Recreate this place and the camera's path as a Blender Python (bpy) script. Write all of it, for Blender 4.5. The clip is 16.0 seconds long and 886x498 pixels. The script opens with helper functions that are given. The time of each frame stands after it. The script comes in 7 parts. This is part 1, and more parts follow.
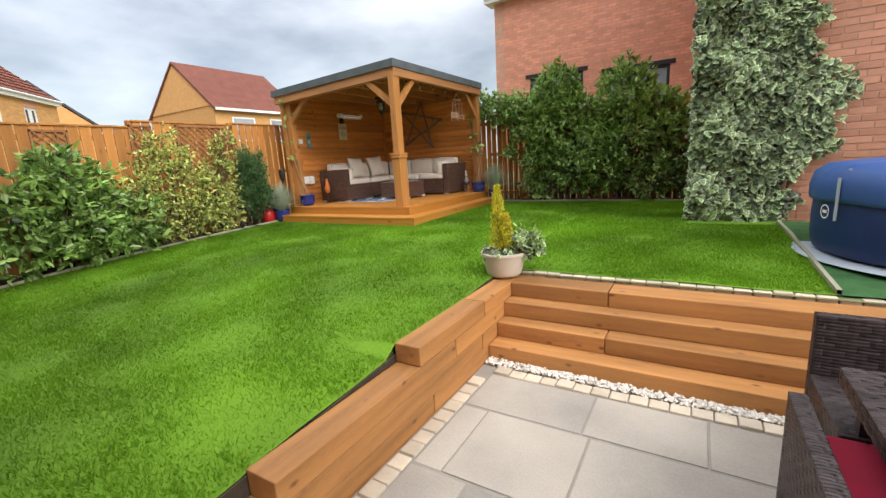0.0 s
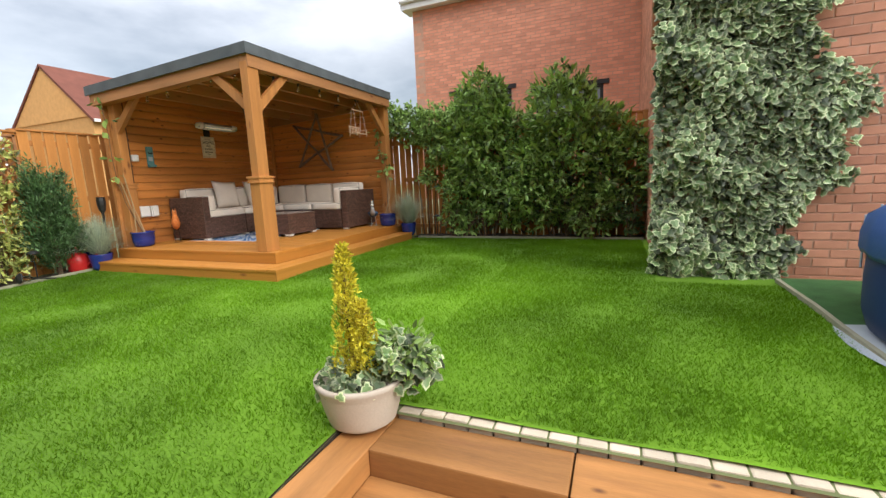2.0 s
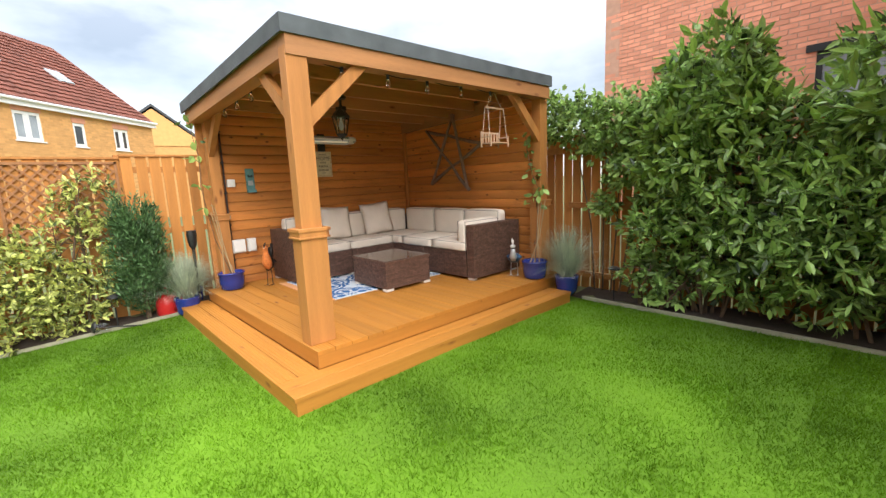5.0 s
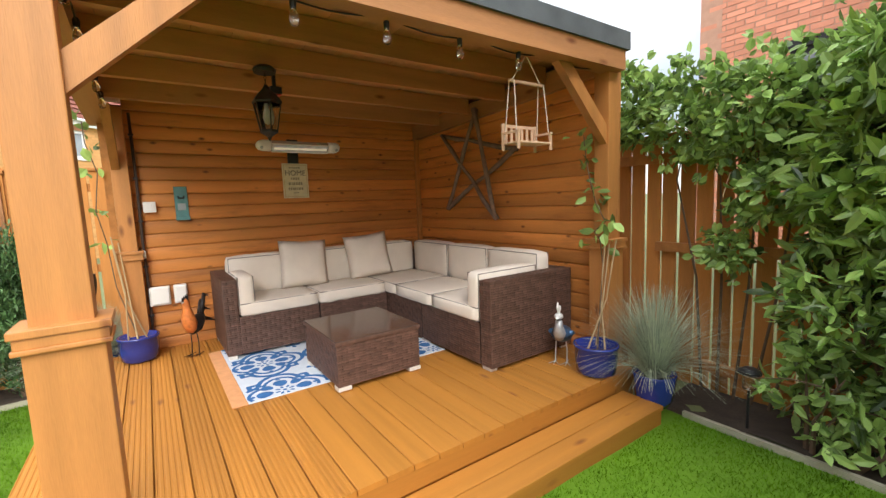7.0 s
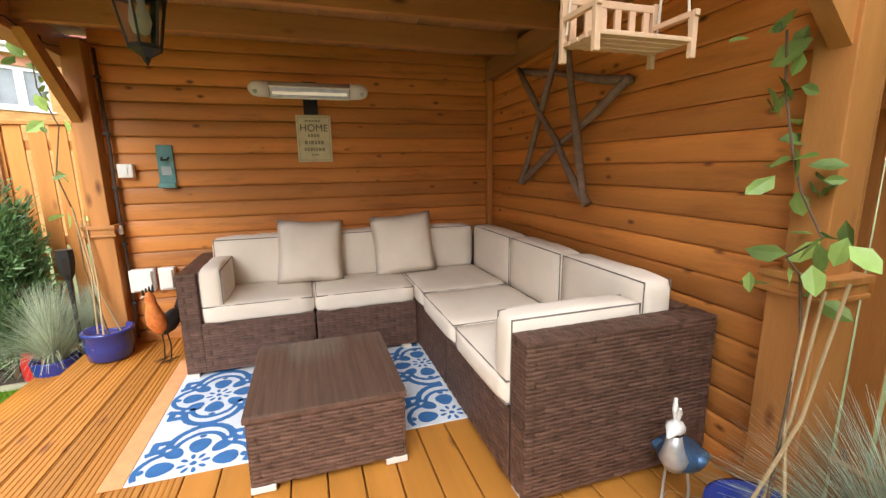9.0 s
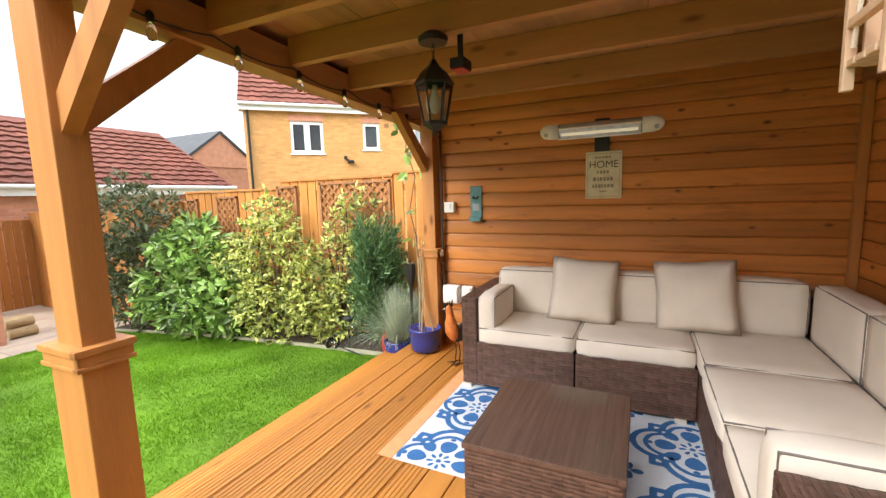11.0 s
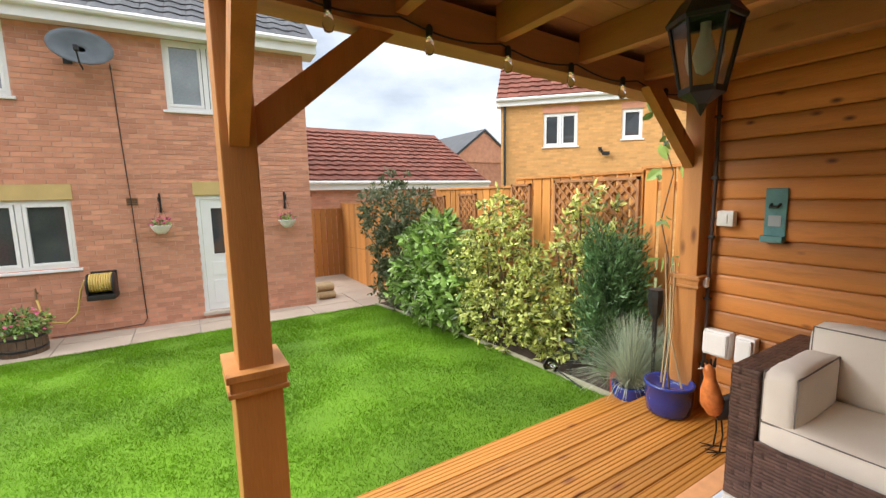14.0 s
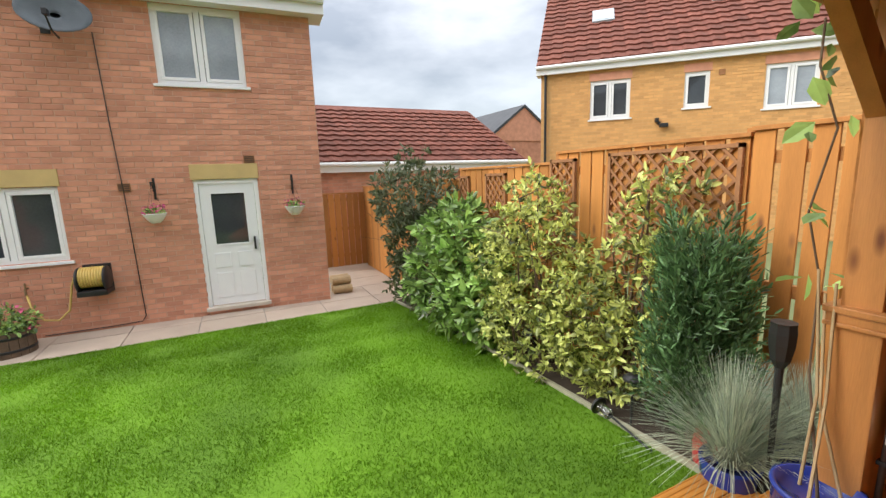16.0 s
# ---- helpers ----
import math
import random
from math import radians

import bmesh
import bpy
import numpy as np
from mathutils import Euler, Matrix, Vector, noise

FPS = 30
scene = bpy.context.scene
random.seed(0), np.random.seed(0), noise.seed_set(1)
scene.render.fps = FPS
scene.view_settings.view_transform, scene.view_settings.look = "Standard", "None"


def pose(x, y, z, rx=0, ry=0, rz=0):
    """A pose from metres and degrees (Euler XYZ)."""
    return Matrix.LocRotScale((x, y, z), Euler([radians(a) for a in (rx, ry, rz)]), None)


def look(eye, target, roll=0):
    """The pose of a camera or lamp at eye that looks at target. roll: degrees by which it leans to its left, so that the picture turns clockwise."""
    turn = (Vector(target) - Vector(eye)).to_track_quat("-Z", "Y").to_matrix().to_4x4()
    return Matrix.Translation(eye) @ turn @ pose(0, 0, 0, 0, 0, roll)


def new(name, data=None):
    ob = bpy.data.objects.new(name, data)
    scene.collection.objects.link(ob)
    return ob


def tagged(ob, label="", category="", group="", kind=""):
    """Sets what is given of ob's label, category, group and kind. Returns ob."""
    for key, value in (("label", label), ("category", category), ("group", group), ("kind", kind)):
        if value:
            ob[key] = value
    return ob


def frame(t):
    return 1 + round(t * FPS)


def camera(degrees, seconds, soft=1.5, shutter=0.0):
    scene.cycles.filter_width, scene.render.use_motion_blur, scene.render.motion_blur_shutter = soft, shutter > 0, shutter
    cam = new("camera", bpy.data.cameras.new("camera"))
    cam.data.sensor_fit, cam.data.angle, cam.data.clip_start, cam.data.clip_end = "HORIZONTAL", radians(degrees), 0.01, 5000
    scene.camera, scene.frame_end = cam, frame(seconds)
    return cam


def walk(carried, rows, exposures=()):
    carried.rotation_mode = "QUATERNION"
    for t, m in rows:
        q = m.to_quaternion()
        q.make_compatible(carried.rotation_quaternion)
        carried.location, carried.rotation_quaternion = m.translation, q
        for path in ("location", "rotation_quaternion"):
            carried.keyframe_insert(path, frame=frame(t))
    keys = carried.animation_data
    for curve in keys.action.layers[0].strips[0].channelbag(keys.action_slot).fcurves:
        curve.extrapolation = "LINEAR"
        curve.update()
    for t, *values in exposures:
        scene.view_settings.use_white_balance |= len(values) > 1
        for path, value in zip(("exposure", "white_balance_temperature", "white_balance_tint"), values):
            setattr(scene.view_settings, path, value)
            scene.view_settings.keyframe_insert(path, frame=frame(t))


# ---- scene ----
cam = camera(92.68, 16.0, soft=1.4)
# seconds, eye in metres, yaw, pitch and roll in degrees
PATH = [
    (0, 3.935, -5.552, 1.036, 30.68, -11.76, 3.41),
    (0.5, 3.755, -5.122, 1.054, 25.81, -11.46, 3.84),
    (1, 3.584, -4.640, 1.047, 21.94, -10.59, 3.84),
    (1.5, 3.539, -4.143, 1.014, 20.52, -9.62, 3.29),
    (2, 3.532, -3.641, 1.048, 22.27, -9.03, 2.57),
    (2.5, 3.453, -3.076, 1.041, 26.16, -8.86, 1.76),
    (3, 3.348, -2.611, 1.110, 33.20, -9.27, 1.76),
    (3.5, 3.235, -2.285, 1.226, 40.42, -9.78, 2.36),
    (4, 3.077, -1.986, 1.372, 42.68, -10.86, 2.08),
    (6.5, 1.872, -0.074, 1.527, 54.27, -5.98, 2.64),
    (7, 1.566, 0.310, 1.531, 55.05, -6.49, 2.16),
    (7.5, 1.327, 0.653, 1.615, 53.47, -6.61, 0.63),
    (8, 1.073, 0.995, 1.614, 57.28, -7.27, 1.28),
    (8.5, 0.858, 1.231, 1.576, 63.88, -8.75, 1.67),
    (9, 0.635, 1.473, 1.568, 72.21, -11.08, 0.88),
    (9.5, 0.552, 1.644, 1.550, 84.89, -10.84, 1.00),
    (10, 0.555, 1.814, 1.583, 98.55, -11.02, 1.23),
    (12.5, 0.560, 1.824, 1.731, 127.86, -3.47, 0.95),
    (13, 0.402, 1.786, 1.682, 133.18, -5.00, 1.45),
    (13.5, 0.102, 1.635, 1.690, 140.40, -6.03, 1.21),
    (14, -0.045, 1.580, 1.746, 148.52, -7.44, 1.14),
    (14.5, -0.222, 1.537, 1.773, 154.74, -9.13, 1.20),
    (15, -0.406, 1.387, 1.790, 156.85, -10.31, 1.13),
    (15.5, -0.630, 1.058, 1.802, 155.98, -10.66, 1.70),
    (16, -0.745, 0.806, 1.724, 153.84, -9.70, 1.90),
]
walk(cam, [(t, pose(x, y, z, 90 + pitch, roll, yaw)) for t, x, y, z, yaw, pitch, roll in PATH],
     exposures=[(0, 0.36), (1.5, 0.35), (4.0, 0.8), (6.5, 0.82), (8.5, 1.2), (10.0, 1.22), (12.5, 1.1), (14.5, 0.72), (16.0, 0.56)])

# ---- world, sun ----
SUN_AZ, SUN_EL = 104.5, 35.5
world = bpy.data.worlds.new("overcast_sky")
scene.world = world
world.use_nodes = True
wn, wl = world.node_tree.nodes, world.node_tree.links
wn.clear()
w_out = wn.new("ShaderNodeOutputWorld")
w_sky = wn.new("ShaderNodeTexSky")
w_sky.sky_type, w_sky.sun_disc = "NISHITA", False
w_sky.sun_elevation, w_sky.sun_rotation = radians(SUN_EL), radians(SUN_AZ)
w_co = wn.new("ShaderNodeTexCoord")
w_map = wn.new("ShaderNodeMapping")
w_map.inputs["Scale"].default_value = (1.6, 1.6, 4.2)
w_noise = wn.new("ShaderNodeTexNoise")
w_noise.inputs["Scale"].default_value, w_noise.inputs["Detail"].default_value = 1.7, 7.0
w_noise.inputs["Roughness"].default_value = 0.52
w_ramp = wn.new("ShaderNodeValToRGB")
w_ramp.color_ramp.elements[0].position, w_ramp.color_ramp.elements[0].color = 0.36, (0.37, 0.38, 0.40, 1)
w_ramp.color_ramp.elements[1].position, w_ramp.color_ramp.elements[1].color = 0.64, (0.88, 0.88, 0.89, 1)
w_b1 = wn.new("ShaderNodeBackground")
w_b1.inputs["Strength"].default_value = 0.05
w_b2 = wn.new("ShaderNodeBackground")
w_b2.inputs["Strength"].default_value = 0.95
w_add = wn.new("ShaderNodeAddShader")
wl.new(w_co.outputs["Generated"], w_map.inputs["Vector"])
wl.new(w_map.outputs["Vector"], w_noise.inputs["Vector"])
wl.new(w_noise.outputs["Fac"], w_ramp.inputs["Fac"])
w_sep = wn.new("ShaderNodeSeparateXYZ")
w_rise = wn.new("ShaderNodeMapRange")        # an overcast sky is about three times as bright overhead as near the horizon
w_rise.inputs["From Min"].default_value, w_rise.inputs["From Max"].default_value = 0.25, 0.95
w_rise.inputs["To Min"].default_value, w_rise.inputs["To Max"].default_value = 0.58, 2.9
wl.new(w_co.outputs["Generated"], w_sep.inputs[0])
wl.new(w_sep.outputs["Z"], w_rise.inputs["Value"])
wl.new(w_rise.outputs[0], w_b2.inputs["Strength"])
wl.new(w_ramp.outputs["Color"], w_b2.inputs["Color"])
wl.new(w_sky.outputs["Color"], w_b1.inputs["Color"])
wl.new(w_b1.outputs[0], w_add.inputs[0])
wl.new(w_b2.outputs[0], w_add.inputs[1])
wl.new(w_add.outputs[0], w_out.inputs["Surface"])
sun_data = bpy.data.lights.new("sun", "SUN")
sun_data.energy, sun_data.angle, sun_data.color = 2.3, radians(42), (1.0, 0.97, 0.92)
sun = new("sun", sun_data)
sun.matrix_world = look((6.2, -1.6, 4.6), (0, 0, 0))


# ---- materials ----
def material(name, base, rough=0.7, vary=0.25, scale=6.0, bump=0.2, bump_scale=60.0, metal=0.0, stretch=(1, 1, 1), spec=0.4,
             island=0.0, per_object=0.0, tint=None, fine=0.35, transmit=0.0, subsurface=0.0, coat=0.0):
    """Two scales of noise on a base colour, with relief; island and per_object shift the brightness piece by piece."""
    m = bpy.data.materials.new(name)
    m.use_nodes = True
    n, l = m.node_tree.nodes, m.node_tree.links
    bsdf = n["Principled BSDF"]
    bsdf.inputs["Roughness"].default_value, bsdf.inputs["Metallic"].default_value = rough, metal
    bsdf.inputs["Specular IOR Level"].default_value = spec
    bsdf.inputs["Transmission Weight"].default_value = transmit
    bsdf.inputs["Coat Weight"].default_value = coat
    co = n.new("ShaderNodeTexCoord")
    mp = n.new("ShaderNodeMapping")
    mp.inputs["Scale"].default_value = stretch
    l.new(co.outputs["Object"], mp.inputs["Vector"])
    big, small = n.new("ShaderNodeTexNoise"), n.new("ShaderNodeTexNoise")
    big.inputs["Scale"].default_value, big.inputs["Detail"].default_value = scale, 4
    small.inputs["Scale"].default_value, small.inputs["Detail"].default_value = bump_scale, 3
    l.new(mp.outputs[0], big.inputs["Vector"])
    l.new(mp.outputs[0], small.inputs["Vector"])
    fac = n.new("ShaderNodeMath")
    fac.operation = "MULTIPLY_ADD"
    l.new(small.outputs["Fac"], fac.inputs[0])
    fac.inputs[1].default_value = fine
    l.new(big.outputs["Fac"], fac.inputs[2])
    last = fac.outputs[0]
    for amount, kind in ((island, "island"), (per_object, "object")):
        if amount:
            src = n.new("ShaderNodeNewGeometry") if kind == "island" else n.new("ShaderNodeObjectInfo")
            out = src.outputs["Random Per Island"] if kind == "island" else src.outputs["Random"]
            add = n.new("ShaderNodeMath")
            add.operation = "MULTIPLY_ADD"
            l.new(out, add.inputs[0])
            add.inputs[1].default_value = amount
            l.new(last, add.inputs[2])
            last = add.outputs[0]
    mid = 0.5 + fine * 0.5 + (island + per_object) * 0.5
    span = n.new("ShaderNodeMapRange")
    span.inputs["From Min"].default_value, span.inputs["From Max"].default_value = mid - 0.45, mid + 0.45
    l.new(last, span.inputs["Value"])
    ramp = n.new("ShaderNodeValToRGB")
    other = tint or base
    ramp.color_ramp.elements[0].color = (*[max(0, c * (1 - vary * 1.6)) for c in base], 1)
    ramp.color_ramp.elements[1].color = (*[min(1, c * (1 + vary * 1.6)) for c in other], 1)
    l.new(span.outputs[0], ramp.inputs["Fac"])
    l.new(ramp.outputs["Color"], bsdf.inputs["Base Color"])
    if bump:
        bp = n.new("ShaderNodeBump")
        bp.inputs["Strength"].default_value, bp.inputs["Distance"].default_value = bump, 0.004
        l.new(small.outputs["Fac"], bp.inputs["Height"])
        l.new(bp.outputs[0], bsdf.inputs["Normal"])
    if subsurface:
        tr = n.new("ShaderNodeBsdfTranslucent")
        l.new(ramp.outputs["Color"], tr.inputs["Color"])
        mx = n.new("ShaderNodeMixShader")
        mx.inputs["Fac"].default_value = subsurface
        l.new(bsdf.outputs[0], mx.inputs[1])
        l.new(tr.outputs[0], mx.inputs[2])
        l.new(mx.outputs[0], n["Material Output"].inputs["Surface"])
    return m


def glow(name, colour, strength):
    m = bpy.data.materials.new(name)
    m.use_nodes = True
    b = m.node_tree.nodes["Principled BSDF"]
    b.inputs["Base Color"].default_value = (*colour, 1)
    b.inputs["Emission Color"].default_value, b.inputs["Emission Strength"].default_value = (*colour, 1), strength
    return m


def glass(name, colour=(0.9, 0.95, 0.95), rough=0.02):
    m = bpy.data.materials.new(name)
    m.use_nodes = True
    b = m.node_tree.nodes["Principled BSDF"]
    b.inputs["Base Color"].default_value = (*colour, 1)
    b.inputs["Roughness"].default_value, b.inputs["Transmission Weight"].default_value, b.inputs["IOR"].default_value = rough, 1.0, 1.45
    return m


def knotty(name, base, dark, stretch, per_object=0.5, knots=True, rough=0.5, vary=0.22, sparse=True):
    """Stained softwood: grain drawn along one axis, darker growth bands and scattered knots."""
    m = material(name, base, rough, vary, 2.0, 0.25, 45.0, stretch=stretch, per_object=per_object, spec=0.45)
    n, l = m.node_tree.nodes, m.node_tree.links
    if knots:
        bsdf = n["Principled BSDF"]
        old = bsdf.inputs["Base Color"].links[0].from_socket
        co = n.new("ShaderNodeTexCoord")
        info = n.new("ShaderNodeObjectInfo")
        add = n.new("ShaderNodeVectorMath")
        add.operation = "MULTIPLY_ADD"
        l.new(info.outputs["Random"], add.inputs[0])
        add.inputs[1].default_value = (7.3, 7.3, 7.3)
        l.new(co.outputs["Object"], add.inputs[2])
        mp = n.new("ShaderNodeMapping")
        mp.inputs["Scale"].default_value = tuple((2.3 if sparse else 4.6) if s < 1 else (6.5 if sparse else 9.0) for s in stretch)
        l.new(add.outputs[0], mp.inputs["Vector"])
        vor = n.new("ShaderNodeTexVoronoi")
        vor.inputs["Scale"].default_value = 1.0
        l.new(mp.outputs[0], vor.inputs["Vector"])
        rp = n.new("ShaderNodeValToRGB")
        rp.color_ramp.elements[0].position, rp.color_ramp.elements[0].color = 0.04, (0, 0, 0, 1)
        rp.color_ramp.elements[1].position, rp.color_ramp.elements[1].color = 0.15, (1, 1, 1, 1)
        l.new(vor.outputs["Distance"], rp.inputs["Fac"])
        mix = n.new("ShaderNodeMix")
        mix.data_type = "RGBA"
        l.new(rp.outputs["Color"], mix.inputs["Factor"])
        mix.inputs[6].default_value = (*dark, 1)
        l.new(old, mix.inputs[7])
        last = mix.outputs[2]
        if not sparse:
            # long weathered streaks, drawn out along the boards
            sm = n.new("ShaderNodeMapping")
            sm.inputs["Scale"].default_value = tuple(1.4 if q < 1 else 9.0 for q in stretch)
            l.new(add.outputs[0], sm.inputs["Vector"])
            st = n.new("ShaderNodeTexNoise")
            st.inputs["Scale"].default_value, st.inputs["Detail"].default_value, st.inputs["Roughness"].default_value = 1.3, 5.0, 0.62
            l.new(sm.outputs[0], st.inputs["Vector"])
            sr = n.new("ShaderNodeMapRange")
            sr.inputs["From Min"].default_value, sr.inputs["From Max"].default_value = 0.54, 0.74
            sr.inputs["To Min"].default_value, sr.inputs["To Max"].default_value = 0.0, 0.55
            l.new(st.outputs["Fac"], sr.inputs["Value"])
            m2 = n.new("ShaderNodeMix")
            m2.data_type = "RGBA"
            l.new(sr.outputs[0], m2.inputs["Factor"])
            l.new(last, m2.inputs[6])
            m2.inputs[7].default_value = (dark[0] * 1.6, dark[1] * 1.6, dark[2] * 1.6, 1)
            last = m2.outputs[2]
        l.new(last, bsdf.inputs["Base Color"])
    return m


M = {}
M["post"] = knotty("stained_post", (0.455, 0.195, 0.055), (0.16, 0.05, 0.015), (6, 6, 0.5), 0.25)
M["beam_x"] = knotty("stained_beam_x", (0.44, 0.205, 0.08), (0.16, 0.05, 0.015), (0.5, 6, 6), 0.3)
M["beam_y"] = knotty("stained_beam_y", (0.44, 0.205, 0.08), (0.16, 0.05, 0.015), (6, 0.5, 6), 0.3)
M["clad_y"] = knotty("cladding_y", (0.56, 0.215, 0.05), (0.12, 0.032, 0.010), (7, 0.45, 7), 0.5, vary=0.26, sparse=False)
M["clad_x"] = knotty("cladding_x", (0.56, 0.215, 0.05), (0.12, 0.032, 0.010), (0.45, 7, 7), 0.5, vary=0.26, sparse=False)
M["deck"] = knotty("decking", (0.465, 0.195, 0.032), (0.24, 0.08, 0.02), (0.4, 8, 8), 0.4, rough=0.55, vary=0.15)
M["deck_y"] = knotty("decking_front", (0.465, 0.195, 0.032), (0.24, 0.08, 0.02), (8, 0.4, 8), 0.3, rough=0.55, vary=0.15)
M["sleeper_x"] = knotty("sleeper_x", (0.385, 0.175, 0.052), (0.14, 0.055, 0.022), (0.5, 6, 6), 0.35, rough=0.65, vary=0.32, sparse=False)
M["sleeper_y"] = knotty("sleeper_y", (0.385, 0.175, 0.052), (0.14, 0.055, 0.022), (6, 0.5, 6), 0.35, rough=0.65, vary=0.32, sparse=False)
M["fence"] = knotty("fence_board", (0.465, 0.195, 0.045), (0.2, 0.08, 0.03), (6, 6, 0.5), 0.6, rough=0.75)
M["fence_rail"] = material("fence_rail", (0.42, 0.18, 0.05), 0.8, 0.3, 5, 0.2, 50, stretch=(2, 2, 2))
M["trellis"] = material("trellis_wood", (0.30, 0.14, 0.06), 0.8, 0.3, 8, 0.2, 60)
M["felt"] = material("roof_felt", (0.10, 0.115, 0.125), 0.9, 0.25, 5, 0.5, 220)
M["ceiling"] = knotty("ceiling_board", (0.42, 0.21, 0.11), (0.14, 0.05, 0.015), (0.5, 7, 7), 0.4)
M["rattan"] = material("brown_rattan", (0.115, 0.063, 0.046), 0.52, 0.35, 20, 0.3, 120, island=0.4, spec=0.38)
M["rattan_core"] = material("rattan_core", (0.06, 0.038, 0.03), 0.7, 0.2, 20, 0.2, 90)
M["rattan_black"] = material("black_rattan", (0.045, 0.034, 0.034), 0.5, 0.35, 20, 0.25, 120, island=0.6)
M["cushion"] = material("cream_cushion", (0.79, 0.715, 0.62), 0.9, 0.06, 5, 0.35, 300)
M["piping"] = material("dark_piping", (0.20, 0.17, 0.15), 0.8, 0.1, 10, 0.1, 80)
M["pillow"] = material("beige_pillow", (0.76, 0.68, 0.59), 0.95, 0.08, 6, 0.5, 350)
M["steel_foot"] = material("pale_foot", (0.66, 0.62, 0.56), 0.4, 0.08, 10, 0.05, 60)
M["white"] = material("white_upvc", (0.80, 0.80, 0.79), 0.35, 0.03, 4, 0.03, 60)
M["white_box"] = material("white_plastic", (0.78, 0.77, 0.74), 0.4, 0.04, 6, 0.05, 60)
M["window"] = material("window_glass", (0.05, 0.055, 0.06), 0.04, 0.35, 1.2, 0.0, 40, spec=0.9)
# pale base colour paints the sky's reflection into the pane
M["window_pale"] = material("sky_toned_glass", (0.30, 0.33, 0.36), 0.07, 0.3, 1.5, 0.0, 40, spec=0.9)
# near-black colour stands in for the shade of unlit rooms
M["room"] = material("unlit_room_tone", (0.05, 0.05, 0.05), 0.9, 0.2, 3, 0, 40)
M["brick"] = material("red_brick", (0.55, 0.25, 0.16), 0.9, 0.14, 5, 0.4, 120, island=0.6, tint=(0.59, 0.285, 0.185), spec=0.2)
M["brick_piece"] = material("red_brick_piece", (0.55, 0.25, 0.16), 0.9, 0.14, 5, 0.4, 120, per_object=0.6, tint=(0.59, 0.285, 0.185), spec=0.2)
M["brick_n"] = material("orange_red_brick", (0.74, 0.335, 0.22), 0.9, 0.12, 5, 0.4, 120, island=0.6, spec=0.2)
M["brick_y"] = material("buff_brick", (0.62, 0.335, 0.125), 0.9, 0.10, 5, 0.4, 120, island=0.7)
M["mortar"] = material("mortar", (0.56, 0.33, 0.235), 0.95, 0.12, 8, 0.4, 200)
M["mortar_y"] = material("buff_mortar", (0.60, 0.345, 0.14), 0.95, 0.1, 8, 0.4, 200)
M["lintel"] = material("buff_lintel", (0.55, 0.40, 0.17), 0.85, 0.12, 4, 0.2, 90)
M["tile_red"] = material("red_pantile", (0.18, 0.062, 0.042), 0.92, 0.2, 2, 0.3, 60, island=0.5)
M["tile_grey"] = material("grey_roof_tile", (0.065, 0.068, 0.075), 0.7, 0.2, 2, 0.3, 60, island=0.5)
M["slab"] = material("sandstone_slab", (0.34, 0.315, 0.285), 0.7, 0.26, 1.6, 0.3, 90, per_object=0.6, tint=(0.37, 0.33, 0.275))
M["slab_joint"] = material("patio_joint", (0.30, 0.275, 0.24), 0.95, 0.15, 9, 0.4, 160)
M["sett"] = material("pale_sett", (0.55, 0.47, 0.36), 0.85, 0.16, 8, 0.4, 120, per_object=0.5)
M["gravel"] = material("white_gravel", (0.74, 0.69, 0.62), 0.85, 0.15, 9, 0.4, 120, island=0.6)
M["path"] = material("path_slab", (0.42, 0.34, 0.27), 0.85, 0.12, 2.5, 0.3, 90, per_object=0.5)
M["lawn"] = material("lawn_base", (0.060, 0.158, 0.008), 0.9, 0.42, 0.6, 0.6, 70, tint=(0.120, 0.245, 0.008))
M["blade"] = material("grass_blade", (0.066, 0.175, 0.008), 0.7, 0.42, 0.6, 0.0, 10, island=0.2, tint=(0.135, 0.275, 0.009), subsurface=0.5, spec=0.2)
M["turf"] = material("artificial_turf", (0.035, 0.11, 0.03), 0.9, 0.3, 8, 0.8, 160)
M["soil"] = material("bed_soil", (0.045, 0.032, 0.022), 0.95, 0.35, 9, 0.9, 60)
M["field"] = material("rough_ground", (0.13, 0.15, 0.06), 0.95, 0.25, 0.4, 0.4, 12)
M["edging"] = material("grey_edging", (0.32, 0.31, 0.22), 0.85, 0.2, 6, 0.3, 60)
LEAF = dict(bump=0.0, bump_scale=20.0, rough=0.42, spec=0.5, subsurface=0.32)
M["laurel"] = material("laurel_leaf", (0.105, 0.215, 0.048), vary=0.45, scale=3, island=0.8, tint=(0.27, 0.41, 0.11), **{**LEAF, "rough": 0.32, "spec": 0.65})
M["laurel_new"] = material("laurel_young_leaf", (0.22, 0.34, 0.06), vary=0.3, scale=3, island=0.7, **LEAF)
M["dark_leaf"] = material("dark_shrub_leaf", (0.055, 0.11, 0.03), vary=0.4, scale=3, island=0.9, tint=(0.10, 0.17, 0.06), **LEAF)
M["photinia"] = material("photinia_leaf", (0.08, 0.125, 0.05), vary=0.35, scale=3, island=0.8, tint=(0.12, 0.135, 0.07), **LEAF)
M["variegated"] = material("variegated_leaf", (0.22, 0.31, 0.065), vary=0.45, scale=4, island=1.0, tint=(0.47, 0.50, 0.15), **LEAF)
M["ivy"] = material("ivy_leaf", (0.085, 0.155, 0.055), vary=0.45, scale=6, island=0.9, tint=(0.17, 0.26, 0.11), **LEAF)
M["ivy_margin"] = material("ivy_leaf_margin", (0.29, 0.36, 0.17), vary=0.5, scale=6, island=1.0, tint=(0.42, 0.47, 0.28), **LEAF)
